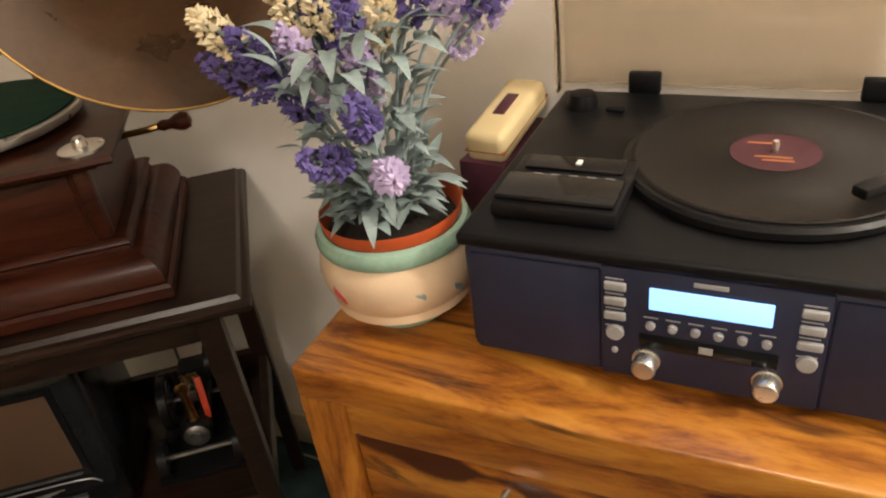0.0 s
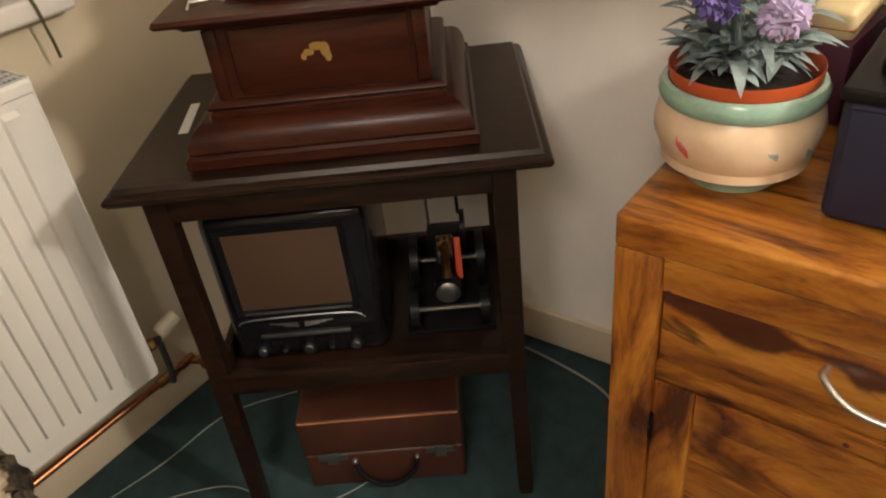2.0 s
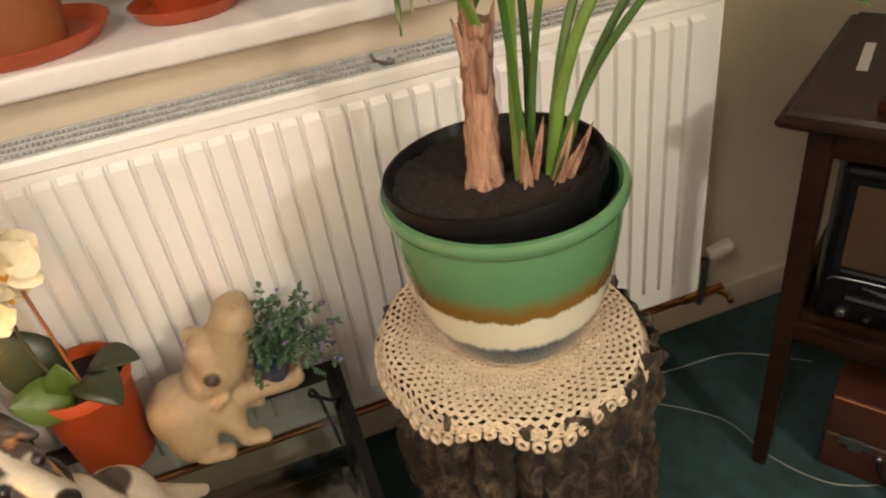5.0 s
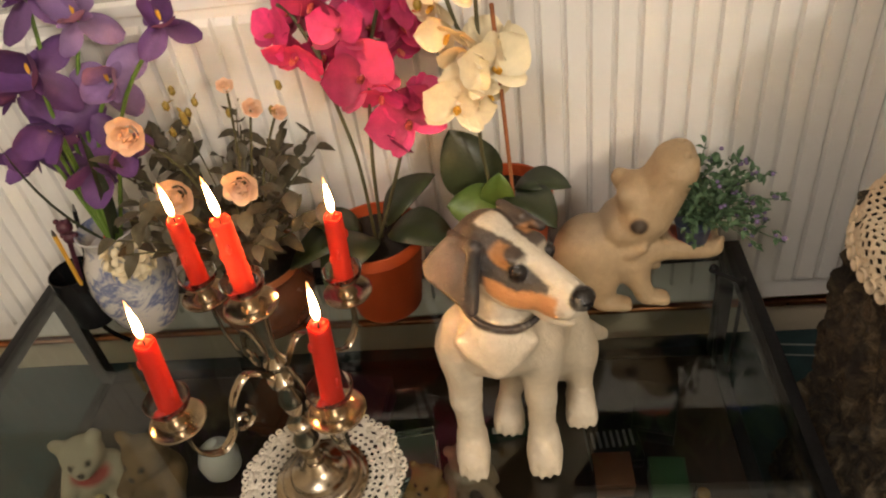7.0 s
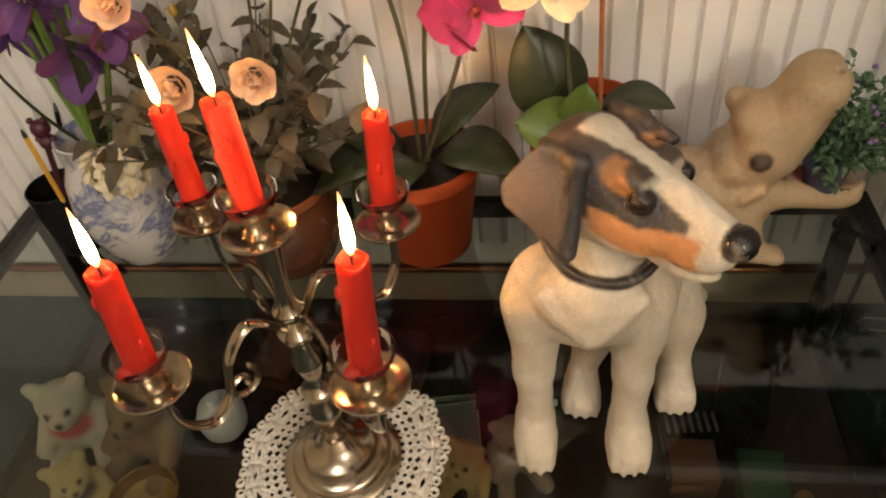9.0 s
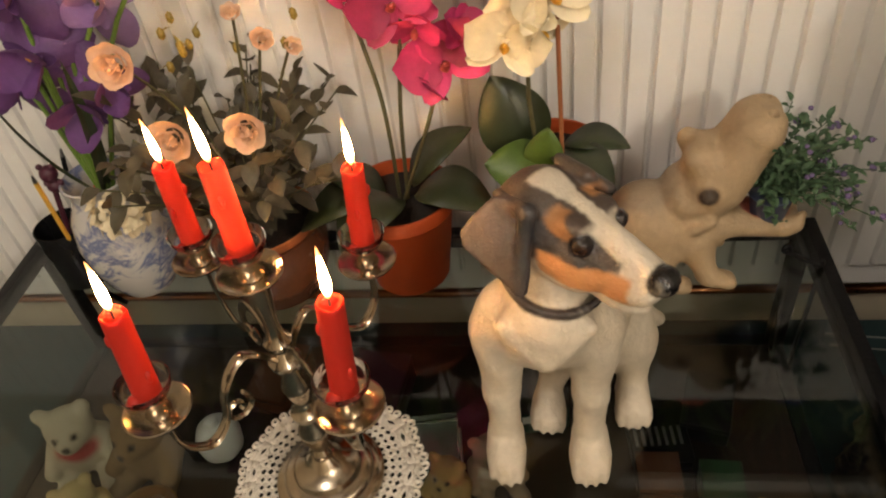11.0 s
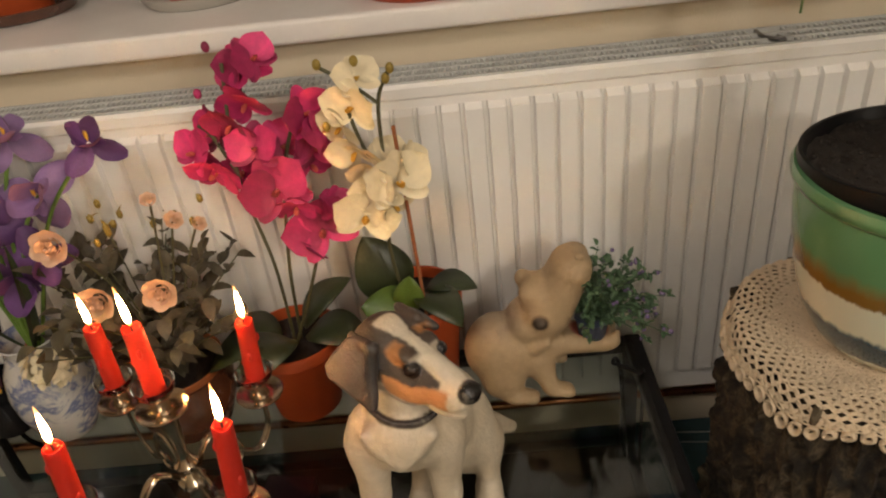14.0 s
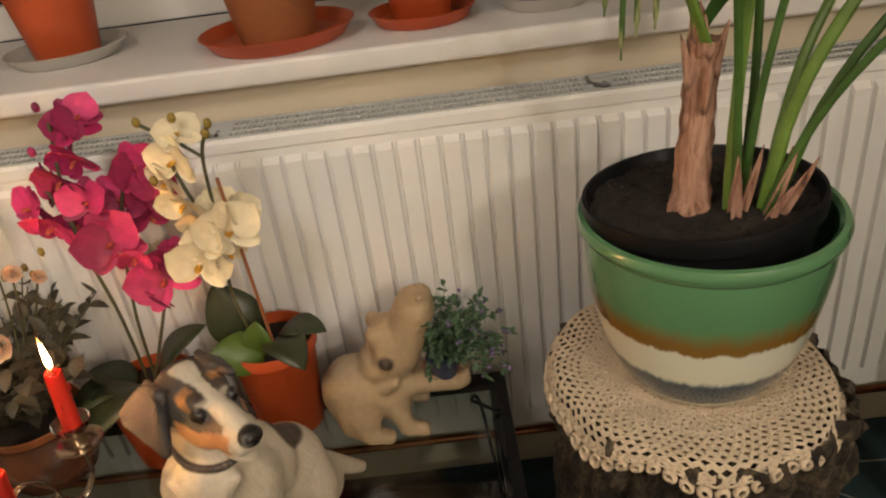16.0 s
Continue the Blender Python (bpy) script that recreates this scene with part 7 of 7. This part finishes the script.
def rose_bush():
    x, y, H = -1.275, -1.215, 0.115
    pot = thing("rose_pot", pose(x, y, TZ + 0.0005), "brown glazed pot with an orange inner rim", "flower pot")
    part("pot", lathe([(0, 0), (0.058, 0), (0.066, 0.006), (0.082, 0.05), (0.086, 0.085), (0.080, 0.105), (0.082, H), (0.077, H), (0.074, 0.10), (0, 0.095)], 56), M["brownpot"], pot)
    part("inner_rim", lathe([(0.0735, 0.101), (0.0755, 0.122), (0.079, 0.128), (0.0765, 0.129), (0.072, 0.122), (0.070, 0.101)], 56), M["clay"], pot)
    part("soil", lathe([(0, 0.107), (0.071, 0.103)], 32), M["soil"], pot)
    bush = thing("rose_bush", pose(x, y, TZ + 0.108), "small artificial rose bush with peach blooms", "rose bush")
    base = Vector((x, y, TZ + 0.108))
    rm = rose_mesh()
    for at, way, s in (((-1.19, -1.272, 0.765), (0.85, 0.15, 0.3), 1.15), ((-1.185, -1.148, 0.678), (0.85, 0.2, 0.2), 1.1), ((-1.19, -1.243, 0.668), (0.9, 0.1, 0.2), 1.2), ((-1.26, -1.13, 0.75), (0.6, 0.5, 0.5), 0.62), ((-1.28, -1.165, 0.775), (0.5, 0.2, 0.8), 0.55), ((-1.27, -1.10, 0.735), (0.6, 0.6, 0.4), 0.5)):
        ob = new("rose", rm)
        ob.parent = bush
        ob.matrix_local = Matrix.Translation(Vector(at) - base) @ Vector(way).to_track_quat("Z", "Y").to_matrix().to_4x4() @ Matrix.Scale(s * 0.86, 4)
        tagged(ob, "open peach rose bloom")
        part("stem", tube(smooth_line([(0, 0, 0), (Vector(at) - base) * 0.55 + Vector((-0.02, 0, 0.03)), Vector(at) - base - Vector(way) * 0.012], 6), 0.0018, 6), M["drystem"], bush)
    rnd = random.Random(21)
    dull = mat("dull_olive_rose_leaf", (0.062, 0.052, 0.030), 0.6, var=0.4, scale=40)
    lm = bmesh.new()
    for i in range(60):
        a, el = rnd.uniform(0, 2 * math.pi), rnd.uniform(0.55, 1)
        d = Vector((math.cos(a) * (1.15 - el * 0.7), math.sin(a) * (1.15 - el * 0.7), el)).normalized()
        L = rnd.uniform(0.10, 0.27)
        end = d * L
        line = smooth_line([(0, 0, 0), d * L * 0.5 + Vector((0, 0, 0.02)), end], 4)
        part("twig", tube(line, 0.0013, 5), M["drystem"], bush)
        for k in range(7):
            c = line[2 + k % 7]
            b = bmesh.new() if k < 2 else lm
            leaf(b, c, Vector([rnd.uniform(-1, 1) for _ in range(3)]) + d * 0.7, (0.2, 0.1, 1), rnd.uniform(0.026, 0.044), rnd.uniform(0.016, 0.024), 0.3, 0.15, 4, 0.9)
            if k < 2:
                part("leaf", b, dull, bush)
    tagged(part("small_foliage", lm, dull, bush), kind="stuff")
    cr = bmesh.new()
    for i in range(11):
        a = rnd.uniform(0, 2 * math.pi)
        c = Vector((0.05 * math.cos(a) - 0.02, 0.085 * math.sin(a) + 0.03, rnd.uniform(0.24, 0.31)))
        bmesh.ops.create_icosphere(cr, subdivisions=1, radius=0.0065, matrix=Matrix.Translation(c) @ Matrix.Diagonal((0.8, 0.8, 1.3, 1)))
        leaf(cr, c, (rnd.uniform(-1, 1), rnd.uniform(-1, 1), 0.5), (0, 0, 1), 0.015, 0.005, 0.3, 0.2, 3)
    tagged(part("bud_cluster", cr, M["bud"], bush, "green and cream rose buds"), kind="stuff")


rose_bush()


def iris_mesh(kind):
    b, fall, std = bmesh.new(), bmesh.new(), bmesh.new()
    for i in range(3):
        rounded_petal(b, pose(0, 0, 0, 0, 0, 120 * i) @ pose(0, 0.003, 0.002, 12), 0.028, 0.016, 0.2, 4)
    rounded_petal(fall, pose(0, 0.004, 0, -18), 0.060, 0.046, -0.35, 8)
    rounded_petal(std, pose(0, 0.004, 0, 52), 0.054, 0.042, 0.3, 8)
    return finish("iris", b, M[kind], 60), finish("fall_petal", fall, M[kind], 60), finish("petal", std, M[kind], 60)


def vase():
    v = thing("vase", pose(-1.285, -1.435, TZ + 0.0005), "blue and white porcelain vase", "vase")
    m, nt, nodes, links, bs = nodes_of("blue_white_porcelain")
    n = noise_node(nodes, links, coords(nodes, links, (24, 24, 30)), 1.0, 5, 0.6, 1.5)
    n2 = noise_node(nodes, links, coords(nodes, links, (9, 9, 9)), 1.0, 2)
    mx = nodes.new("ShaderNodeMath")
    mx.operation = "MULTIPLY"
    links.new(n, mx.inputs[0])
    links.new(n2, mx.inputs[1])
    r = ramp(nodes, [(0.23, (0.52, 0.51, 0.50)), (0.30, (0.13, 0.16, 0.30)), (0.37, (0.50, 0.49, 0.49))])
    links.new(mx.outputs[0], r.inputs[0])
    links.new(r.outputs[0], bs.inputs["Base Color"])
    bs.inputs["Roughness"].default_value = 0.15
    bs.inputs["Coat Weight"].default_value = 0.5
    part("body", lathe([(0, 0), (0.040, 0.0), (0.044, 0.006), (0.056, 0.03), (0.066, 0.07), (0.068, 0.105), (0.060, 0.145), (0.046, 0.172), (0.043, 0.186), (0.050, 0.202), (0.047, 0.203), (0.039, 0.186), (0.042, 0.17), (0, 0.10)], 56), m, v)
    ir = thing("iris_bunch", pose(-1.285, -1.435, TZ + 0.19), "bunch of artificial purple irises in a vase", "flowers")
    base = Vector((-1.285, -1.435, TZ + 0.19))
    meshes = {k: iris_mesh(k) for k in ("purple", "mauve")}
    for at, way, k, s in (((-1.315, -1.236, 0.855), (0.5, 0.3, 0.8), "purple", 0.95), ((-1.30, -1.330, 0.790), (0.85, 0.2, 0.4), "mauve", 1.25), ((-1.33, -1.355, 0.870), (0.6, 0.1, 0.8), "mauve", 1.1), ((-1.29, -1.425, 0.815), (0.8, 0.0, 0.5), "purple", 1.3), ((-1.28, -1.43, 0.735), (0.95, 0.1, 0.1), "purple", 1.35),
                          ((-1.285, -1.40, 0.665), (0.9, 0.2, -0.1), "purple", 1.3), ((-1.27, -1.345, 0.700), (0.8, 0.5, 0.0), "purple", 1.0), ((-1.31, -1.48, 0.78), (0.6, -0.4, 0.6), "purple", 1.3), ((-1.31, -1.50, 0.68), (0.7, -0.5, 0.1), "purple", 1.2), ((-1.34, -1.42, 0.90), (0.4, 0.0, 0.9), "purple", 1.2)):
        ob = new("iris", meshes[k][0])
        for q in range(6):
            pt = new("petal", meshes[k][1 + q % 2])
            pt.parent = ob
            pt.matrix_local = pose(0, 0, 0, 0, 0, 60 * q + random.uniform(-9, 9)) @ pose(0, 0, 0, random.uniform(-12, 12))
        ob.parent = ir
        ob.matrix_local = Matrix.Translation(Vector(at) - base) @ Vector(way).to_track_quat("Z", "Y").to_matrix().to_4x4() @ pose(0, 0, 0, 0, 0, at[2] * 700) @ Matrix.Scale(s * 0.86, 4)
        tagged(ob, "purple iris bloom" if k == "purple" else "pale mauve iris bloom")
        e = Vector(at) - base
        part("stem", tube(smooth_line([(0, 0, -0.05), e * 0.5 + Vector((0, 0, 0.04)), e - Vector(way) * 0.006], 6), 0.003, 7), M["stem"], ir)
        bt = bmesh.new()
        rounded_petal(bt, Matrix.Translation(e + Vector(way).normalized() * 0.008) @ Vector(way).to_track_quat("Z", "Y").to_matrix().to_4x4(), 0.014, 0.006, 0.6, 3)
        part("beard", bt, M["yellow"], ir)
    for i in range(4):
        b = bmesh.new()
        a = i * 1.7 + 2.2
        leaf(b, (0, 0, -0.02), (0.5 * math.cos(a), 0.5 * math.sin(a), 1), (math.cos(a), math.sin(a), 0.3), 0.24, 0.02, 0.15, 0.2, 8, 0.8)
        part("leaf", b, M["orchidleaf"], ir)
    # cream hydrangea heads at the neck of the vase
    hy = thing("dried_posy", pose(-1.235, -1.385, TZ + 0.185), "small posy of dried cream flowers", "flowers")
    f = bmesh.new()
    rnd = random.Random(5)
    for i in range(70):
        d = Vector((rnd.uniform(-0.2, 1), rnd.uniform(-1, 1), rnd.uniform(-0.7, 0.7))).normalized()
        rounded_petal(f, Matrix.Translation(d * 0.034) @ rot_of(d + Vector((0, 0, 0.4))).to_4x4() @ pose(0, 0, 0, 0, 0, rnd.uniform(0, 360)), 0.016, 0.015, 0.3, 2)
    tagged(part("floret_cluster", f, M["ivory"], hy, smooth=0), kind="stuff")
    part("stalk", tube([(0, 0, 0), (-0.03, -0.03, -0.03)], 0.002, 6), M["drystem"], hy)


vase()


def pen_cup():
    c = thing("pen_cup", pose(-1.30, -1.545, TZ + 0.0005), "dark cup holding pencils and brushes", "pen cup")
    part("cup", lathe([(0, 0), (0.036, 0), (0.038, 0.003), (0.041, 0.105), (0.039, 0.106), (0.035, 0.01), (0, 0.008)], 36), M["blackgloss"], c)
    for i, (a, b, r, k) in enumerate((((0.0, 0.0, 0.01), (0.070, 0.065, 0.235), 0.0035, "yellow"), ((0.0, -0.01, 0.01), (0.03, 0.055, 0.215), 0.004, "maroon"), ((0.01, 0.0, 0.01), (0.0, 0.10, 0.19), 0.0038, "redpaint"), ((-0.01, 0, 0.01), (-0.04, 0.03, 0.20), 0.0036, "black"))):
        pn = thing("pencil", pose(-1.30, -1.545, TZ + 0.0005), "pencil leaning in the dark cup", "pencil", "pencils in the cup")
        part("shaft", tube([a, b], r, 6), M[k], pn)
        d = (Vector(b) - Vector(a)).normalized()
        part("tip", tube([Vector(b), Vector(b) + d * 0.012], [r, r * 0.4], 6), M["steel"], pn)
    t = thing("bear_pencil_topper", pose(-1.27, -1.49, TZ + 0.20), "small dark figure on the end of a pencil", "ornament")
    b = bmesh.new()
    for c_, r in (((0, 0, 0.0), 0.011), ((0.0, 0.0, 0.020), 0.0125), ((0.0, -0.009, 0.031), 0.0045), ((0, 0.009, 0.031), 0.0045), ((0.0, -0.010, 0.004), 0.005), ((0, 0.010, 0.004), 0.005)):
        bmesh.ops.create_icosphere(b, subdivisions=2, radius=r, matrix=Matrix.Translation(c_))
    part("figure", b, M["maroon"], t)


pen_cup()


# ---- window sill ----
def sill_pot(x, y, rs, sauc, rp, hp, pot, label, lid=0.022):
    s = thing("saucer", pose(x, y, 0.9475), label[0], "saucer")
    part("dish", lathe([(0, 0.0), (rs * 0.82, 0), (rs * 0.86, 0.003), (rs * 0.97, lid - 0.003), (rs, lid), (rs * 0.97, lid + 0.001), (rs * 0.93, lid - 0.004), (rs * 0.83, 0.006), (0, 0.005)], 56), M[sauc], s)
    p = thing("plant_pot", pose(x, y, 0.953), label[1], "plant pot")
    part("pot", lathe([(0, 0), (rp * 0.72, 0), (rp * 0.74, 0.003), (rp * 0.96, hp - 0.03), (rp, hp - 0.028), (rp * 1.02, hp), (rp * 0.97, hp), (rp * 0.93, hp - 0.03), (0, hp - 0.03)], 48), M[pot], p)
    part("soil", lathe([(0, hp - 0.022), (rp * 0.93, hp - 0.025)], 32), M["soil"], p)
    rnd = random.Random(int(abs(y) * 1000))
    pl = thing("house_plant", pose(x, y, 0.953 + hp - 0.025), "leafy green house plant in a pot", "house plant")
    for i in range(22):
        a = rnd.uniform(0, 2 * math.pi)
        b = bmesh.new()
        leaf(b, (0.02 * math.cos(a), 0.02 * math.sin(a), 0), (math.cos(a) * 0.6, math.sin(a) * 0.6, 1), (-math.cos(a), -math.sin(a), 0.4), rnd.uniform(0.10, 0.2), rnd.uniform(0.02, 0.035), rnd.uniform(0.2, 0.6), 0.2, 7, 0.85)
        part("leaf", b, M["leaf"], pl)


for a in ((-1.632, -0.745, 0.135, "terracotta", 0.088, 0.15, "clay", ("round terracotta coloured saucer on the sill", "weathered clay plant pot"), 0.026), (-1.648, -0.493, 0.094, "terracotta", 0.068, 0.12, "terracotta", ("small terracotta coloured saucer on the sill", "terracotta coloured plastic pot")),
          (-1.715, -1.150, 0.110, "greyplastic", 0.078, 0.14, "terracotta", ("pale grey plastic saucer on the sill", "terracotta coloured plastic pot")), (-1.745, -1.50, 0.115, "brownpot", 0.085, 0.15, "terracotta", ("brown saucer with water stains", "terracotta coloured plastic pot")), (-1.655, -0.275, 0.086, "greyplastic", 0.066, 0.13, "bluepot", ("oval pale grey saucer on the sill", "cobalt blue glazed pot"))):
    sill_pot(*a)


def spider_plant():
    x, y = -1.62, -0.06
    pot = thing("plant_pot", pose(x, y, 0.9475), "white plastic pot on the sill", "plant pot")
    part("pot", lathe([(0, 0), (0.05, 0), (0.066, 0.10), (0.07, 0.12), (0.066, 0.12), (0.06, 0.10), (0, 0.10)], 40), M["upvc"], pot)
    s = thing("spider_plant", pose(x, y, 1.05), "spider plant with striped leaves trailing over the sill", "spider plant")
    stripe, nt, nodes, links, bs = nodes_of("striped_leaf")
    n = noise_node(nodes, links, coords(nodes, links, (6, 90, 6)), 1.0, 2)
    r = ramp(nodes, [(0.42, (0.05, 0.12, 0.03)), (0.5, (0.48, 0.50, 0.24)), (0.58, (0.07, 0.15, 0.035))])
    links.new(n, r.inputs[0])
    links.new(r.outputs[0], bs.inputs["Base Color"])
    bs.inputs["Roughness"].default_value = 0.5
    for end in ((0.155, -0.130, -0.165), (0.150, -0.105, -0.135), (0.165, -0.08, -0.12), (0.13, -0.15, -0.10), (0.15, 0.03, -0.09), (0.05, 0.12, 0.02), (-0.08, 0.05, 0.10), (0.02, -0.14, 0.10), (-0.03, 0.10, 0.14), (0.10, 0.10, 0.05)):
        e = Vector(end)
        line = smooth_line([(0, 0, 0), Vector((e.x * 0.5, e.y * 0.5, 0.09)), Vector((e.x * 0.95, e.y * 0.92, max(-0.02, e.z * 0.25))), e], 6)
        b = tube(line, [0.004] * 4 + [0.0065] * 10 + [0.005] * 3 + [0.002] * 2, 6, flat=0.18)
        part("leaf", b, stripe, s)
    for yy in (0.30, 0.47):
        hang = thing("trailing_stem", pose(-1.56, yy, 0.95), "thin green stem trailing over the sill edge", "stem")
        part("stem", tube(smooth_line([(-0.05, -0.02, 0.02), (0.055, 0.0, 0.006), (0.062, 0.01, -0.06), (0.060, 0.015, -0.11)], 6), 0.0028, 6), M["drystem"], hang)
        for k in range(4):
            b = bmesh.new()
            leaf(b, (0.05 - 0.03 * k, 0.0, 0.012), (0.3, (-1) ** k, 0.5), (0, 0, 1), 0.06, 0.03, 0.4, 0.2, 5)
            part("leaf", b, M["leaf"], hang)


spider_plant()


# ---- shelf below the glass ----
SHZ = 0.095 + 0.0005


def plush(name, x, y, s, yaw, colour, second, label):
    """A small seated soft toy, one skin."""
    f = [ball((0, 0, 0.030), (0.026, 0.028, 0.030)), ball((0.004, 0, 0.070), (0.023, 0.025, 0.022)), ball((0.024, 0, 0.064), (0.011, 0.012, 0.010)), ball((0, -0.021, 0.090), (0.006, 0.009, 0.010)), ball((0, 0.021, 0.090), (0.006, 0.009, 0.010)),
         limb((0.0, -0.024, 0.045), (0.026, -0.032, 0.028), 0.010, 0.008), limb((0.0, 0.024, 0.045), (0.026, 0.032, 0.028), 0.010, 0.008), limb((0.012, -0.016, 0.010), (0.044, -0.024, 0.010), 0.0115, 0.011), limb((0.012, 0.016, 0.010), (0.044, 0.024, 0.010), 0.0115, 0.011)]

    def paint(p):
        rgb = np.tile(np.array(colour), (len(p), 1))
        rgb = daub(rgb, p, ball((0.012, 0, 0.045), (0.024, 0.022, 0.011)), second, 0.004)
        for e in ((0.024, -0.009, 0.074), (0.024, 0.009, 0.074), (0.034, 0, 0.067)):
            rgb = daub(rgb, p, ball(e, 0.0042), (0.012, 0.010, 0.010), 0.001)
        return rgb
    me = sculpt(name, f, (-0.045, -0.05, -0.006), (0.065, 0.05, 0.11), 0.0038, 0.008, paint)
    me.materials.append(M["plush"])
    ob = new(name, me)
    ob.matrix_world = pose(x, y, SHZ, 0, 0, yaw) @ Matrix.Scale(s, 4)
    tagged(ob, label, "soft toy", "toys on the lower shelf")


plush("soft_toy", -1.12, -1.565, 1.5, 20, (0.58, 0.50, 0.38), (0.50, 0.05, 0.05), "cream soft toy with a red bow")
plush("soft_toy", -1.11, -1.440, 1.6, -10, (0.24, 0.145, 0.065), (0.20, 0.12, 0.05), "fluffy brown soft toy bear")
plush("soft_toy", -1.015, -1.515, 1.1, 40, (0.55, 0.42, 0.18), (0.10, 0.08, 0.06), "yellow and black soft toy")
plush("soft_toy", -1.105, -0.905, 1.15, 20, (0.30, 0.21, 0.14), (0.55, 0.48, 0.40), "small brown and white soft toy dog")
plush("soft_toy", -1.075, -0.965, 1.0, -20, (0.42, 0.28, 0.10), (0.42, 0.28, 0.10), "small golden soft toy")


def shelf_things():
    bank = thing("money_box", pose(-1.14, -1.345, SHZ), "white china money box with a coin slot", "money box")
    part("body", lathe([(0, 0), (0.020, 0), (0.034, 0.02), (0.037, 0.045), (0.028, 0.068), (0.012, 0.078), (0.010, 0.088), (0, 0.092)], 32), M["white"], bank)
    part("coin_slot", block((-0.002, -0.016, 0.066), (0.006, 0.010, 0.074), 0.001), M["black"], bank)
    cam_ = thing("brass_bowl", pose(-1.00, -1.41, SHZ), "small tarnished brass bowl", "bowl")
    part("bowl", lathe([(0, 0), (0.028, 0), (0.046, 0.03), (0.050, 0.05), (0.047, 0.05), (0.042, 0.03), (0, 0.012)], 36), M["brass"], cam_)
    cs = thing("plastic_case", pose(-1.13, -1.005, SHZ, 0, 0, 8), "clear plastic case with small figures", "case")
    part("tray", block((-0.05, -0.05, 0), (0.05, 0.05, 0.012), 0.003), M["greyplastic"], cs)
    part("cover", block((-0.048, -0.048, 0.0125), (0.048, 0.048, 0.055), 0.003), M["glass"], cs)
    h = thing("toy_house", pose(-1.235, -0.845, SHZ, 0, 0, 12), "small dark green model house", "model house")
    part("walls", block((-0.05, -0.045, 0), (0.05, 0.045, 0.06), 0.002), M["felt"], h)
    part("roof", rect_loft([(-0.056, 0.056, -0.05, 0.05, 0.0605), (-0.05, 0.05, -0.004, 0.004, 0.095)]), M["darkwood"], h)
    for x in (-0.02, 0.02):
        part("window", block((0.049, x - 0.009, 0.03), (0.052, x + 0.009, 0.046), 0.001), M["white"], h)
    for i, (x, y, w, d, hh, k, lab) in enumerate(((-1.165, -0.660, 0.045, 0.085, 0.030, "black", "black box with a row of white keys"), (-1.095, -0.668, 0.03, 0.06, 0.045, "brownpot", "small brown wooden box"), (-1.075, -0.585, 0.035, 0.055, 0.05, "bluegreen", "green tin model vehicle"), (-1.24, -1.10, 0.06, 0.09, 0.06, "maroon", "dark maroon cardboard game box"), (-1.27, -1.28, 0.06, 0.07, 0.05, "brownpot", "dark brown wooden storage box"), (-1.22, -0.58, 0.05, 0.07, 0.04, "black", "black cardboard model box"))):
        b = thing("storage_box", pose(x, y, SHZ, 0, 0, 5 - 4 * i), lab, "box")
        part("body", block((-w, -d / 2, 0), (w, d / 2, hh * 0.7), 0.002), M.get(k) or M["felt"], b)
        part("lid", block((-w - 0.001, -d / 2 - 0.001, hh * 0.7 + 0.0003), (w + 0.001, d / 2 + 0.001, hh), 0.002), M.get(k) or M["felt"], b)
        if i == 0:
            for q in range(7):
                part("key", block((-0.012, -d / 2 + 0.006 + q * 0.0108, hh + 0.0002), (0.02, -d / 2 + 0.0105 + q * 0.0108, hh + 0.002), 0.0005), M["steel"], b)
    kn = thing("brass_ornament", pose(-1.055, -0.535, SHZ), "small polished turned brass ornament", "ornament")
    part("finial", lathe([(0, 0), (0.010, 0), (0.006, 0.010), (0.012, 0.022), (0.010, 0.032), (0, 0.036)], 20), M["brass"], kn)


M["bluegreen"] = mat("green_tinplate", (0.018, 0.060, 0.022), 0.5)
shelf_things()


# ---- cables ----
def cable(name, pts, r, label, k="cable"):
    c = thing(name, pose(0, 0, FLOOR), label, "cable")
    part("flex", tube(smooth_line([(x, y, z + r) for x, y, z in pts], 8), r, 7), M[k], c)


cable("cable", [(-1.47, -0.30, 0.002), (-1.43, 0.05, 0.0), (-1.38, 0.18, 0), (-1.25, 0.33, 0), (-1.12, 0.36, 0), (-1.02, 0.42, 0), (-0.97, 0.52, 0)], 0.0015, "thin white cable lying on the carpet")
cable("cable", [(-1.50, -0.30, 0.0), (-1.46, 0.10, 0.0), (-1.42, 0.30, 0), (-1.40, 0.48, 0), (-1.30, 0.62, 0)], 0.0018, "thin white cable along the skirting")
cable("cable", [(-0.95, 1.02, 0.0), (-0.80, 1.00, 0.004), (-0.66, 0.97, 0.0), (-0.56, 0.90, 0.0), (-0.45, 0.88, 0)], 0.003, "grey flex trailing behind the cabinet")
cable("cable", [(-1.34, -0.445, 0.0), (-1.32, -0.475, 0.36), (-1.31, -0.49, 0.392), (-1.28, -0.455, 0.393), (-1.30, -0.44, 0.36), (-1.33, -0.43, 0.10)], 0.0035, "black lead looped over the table corner", "black")
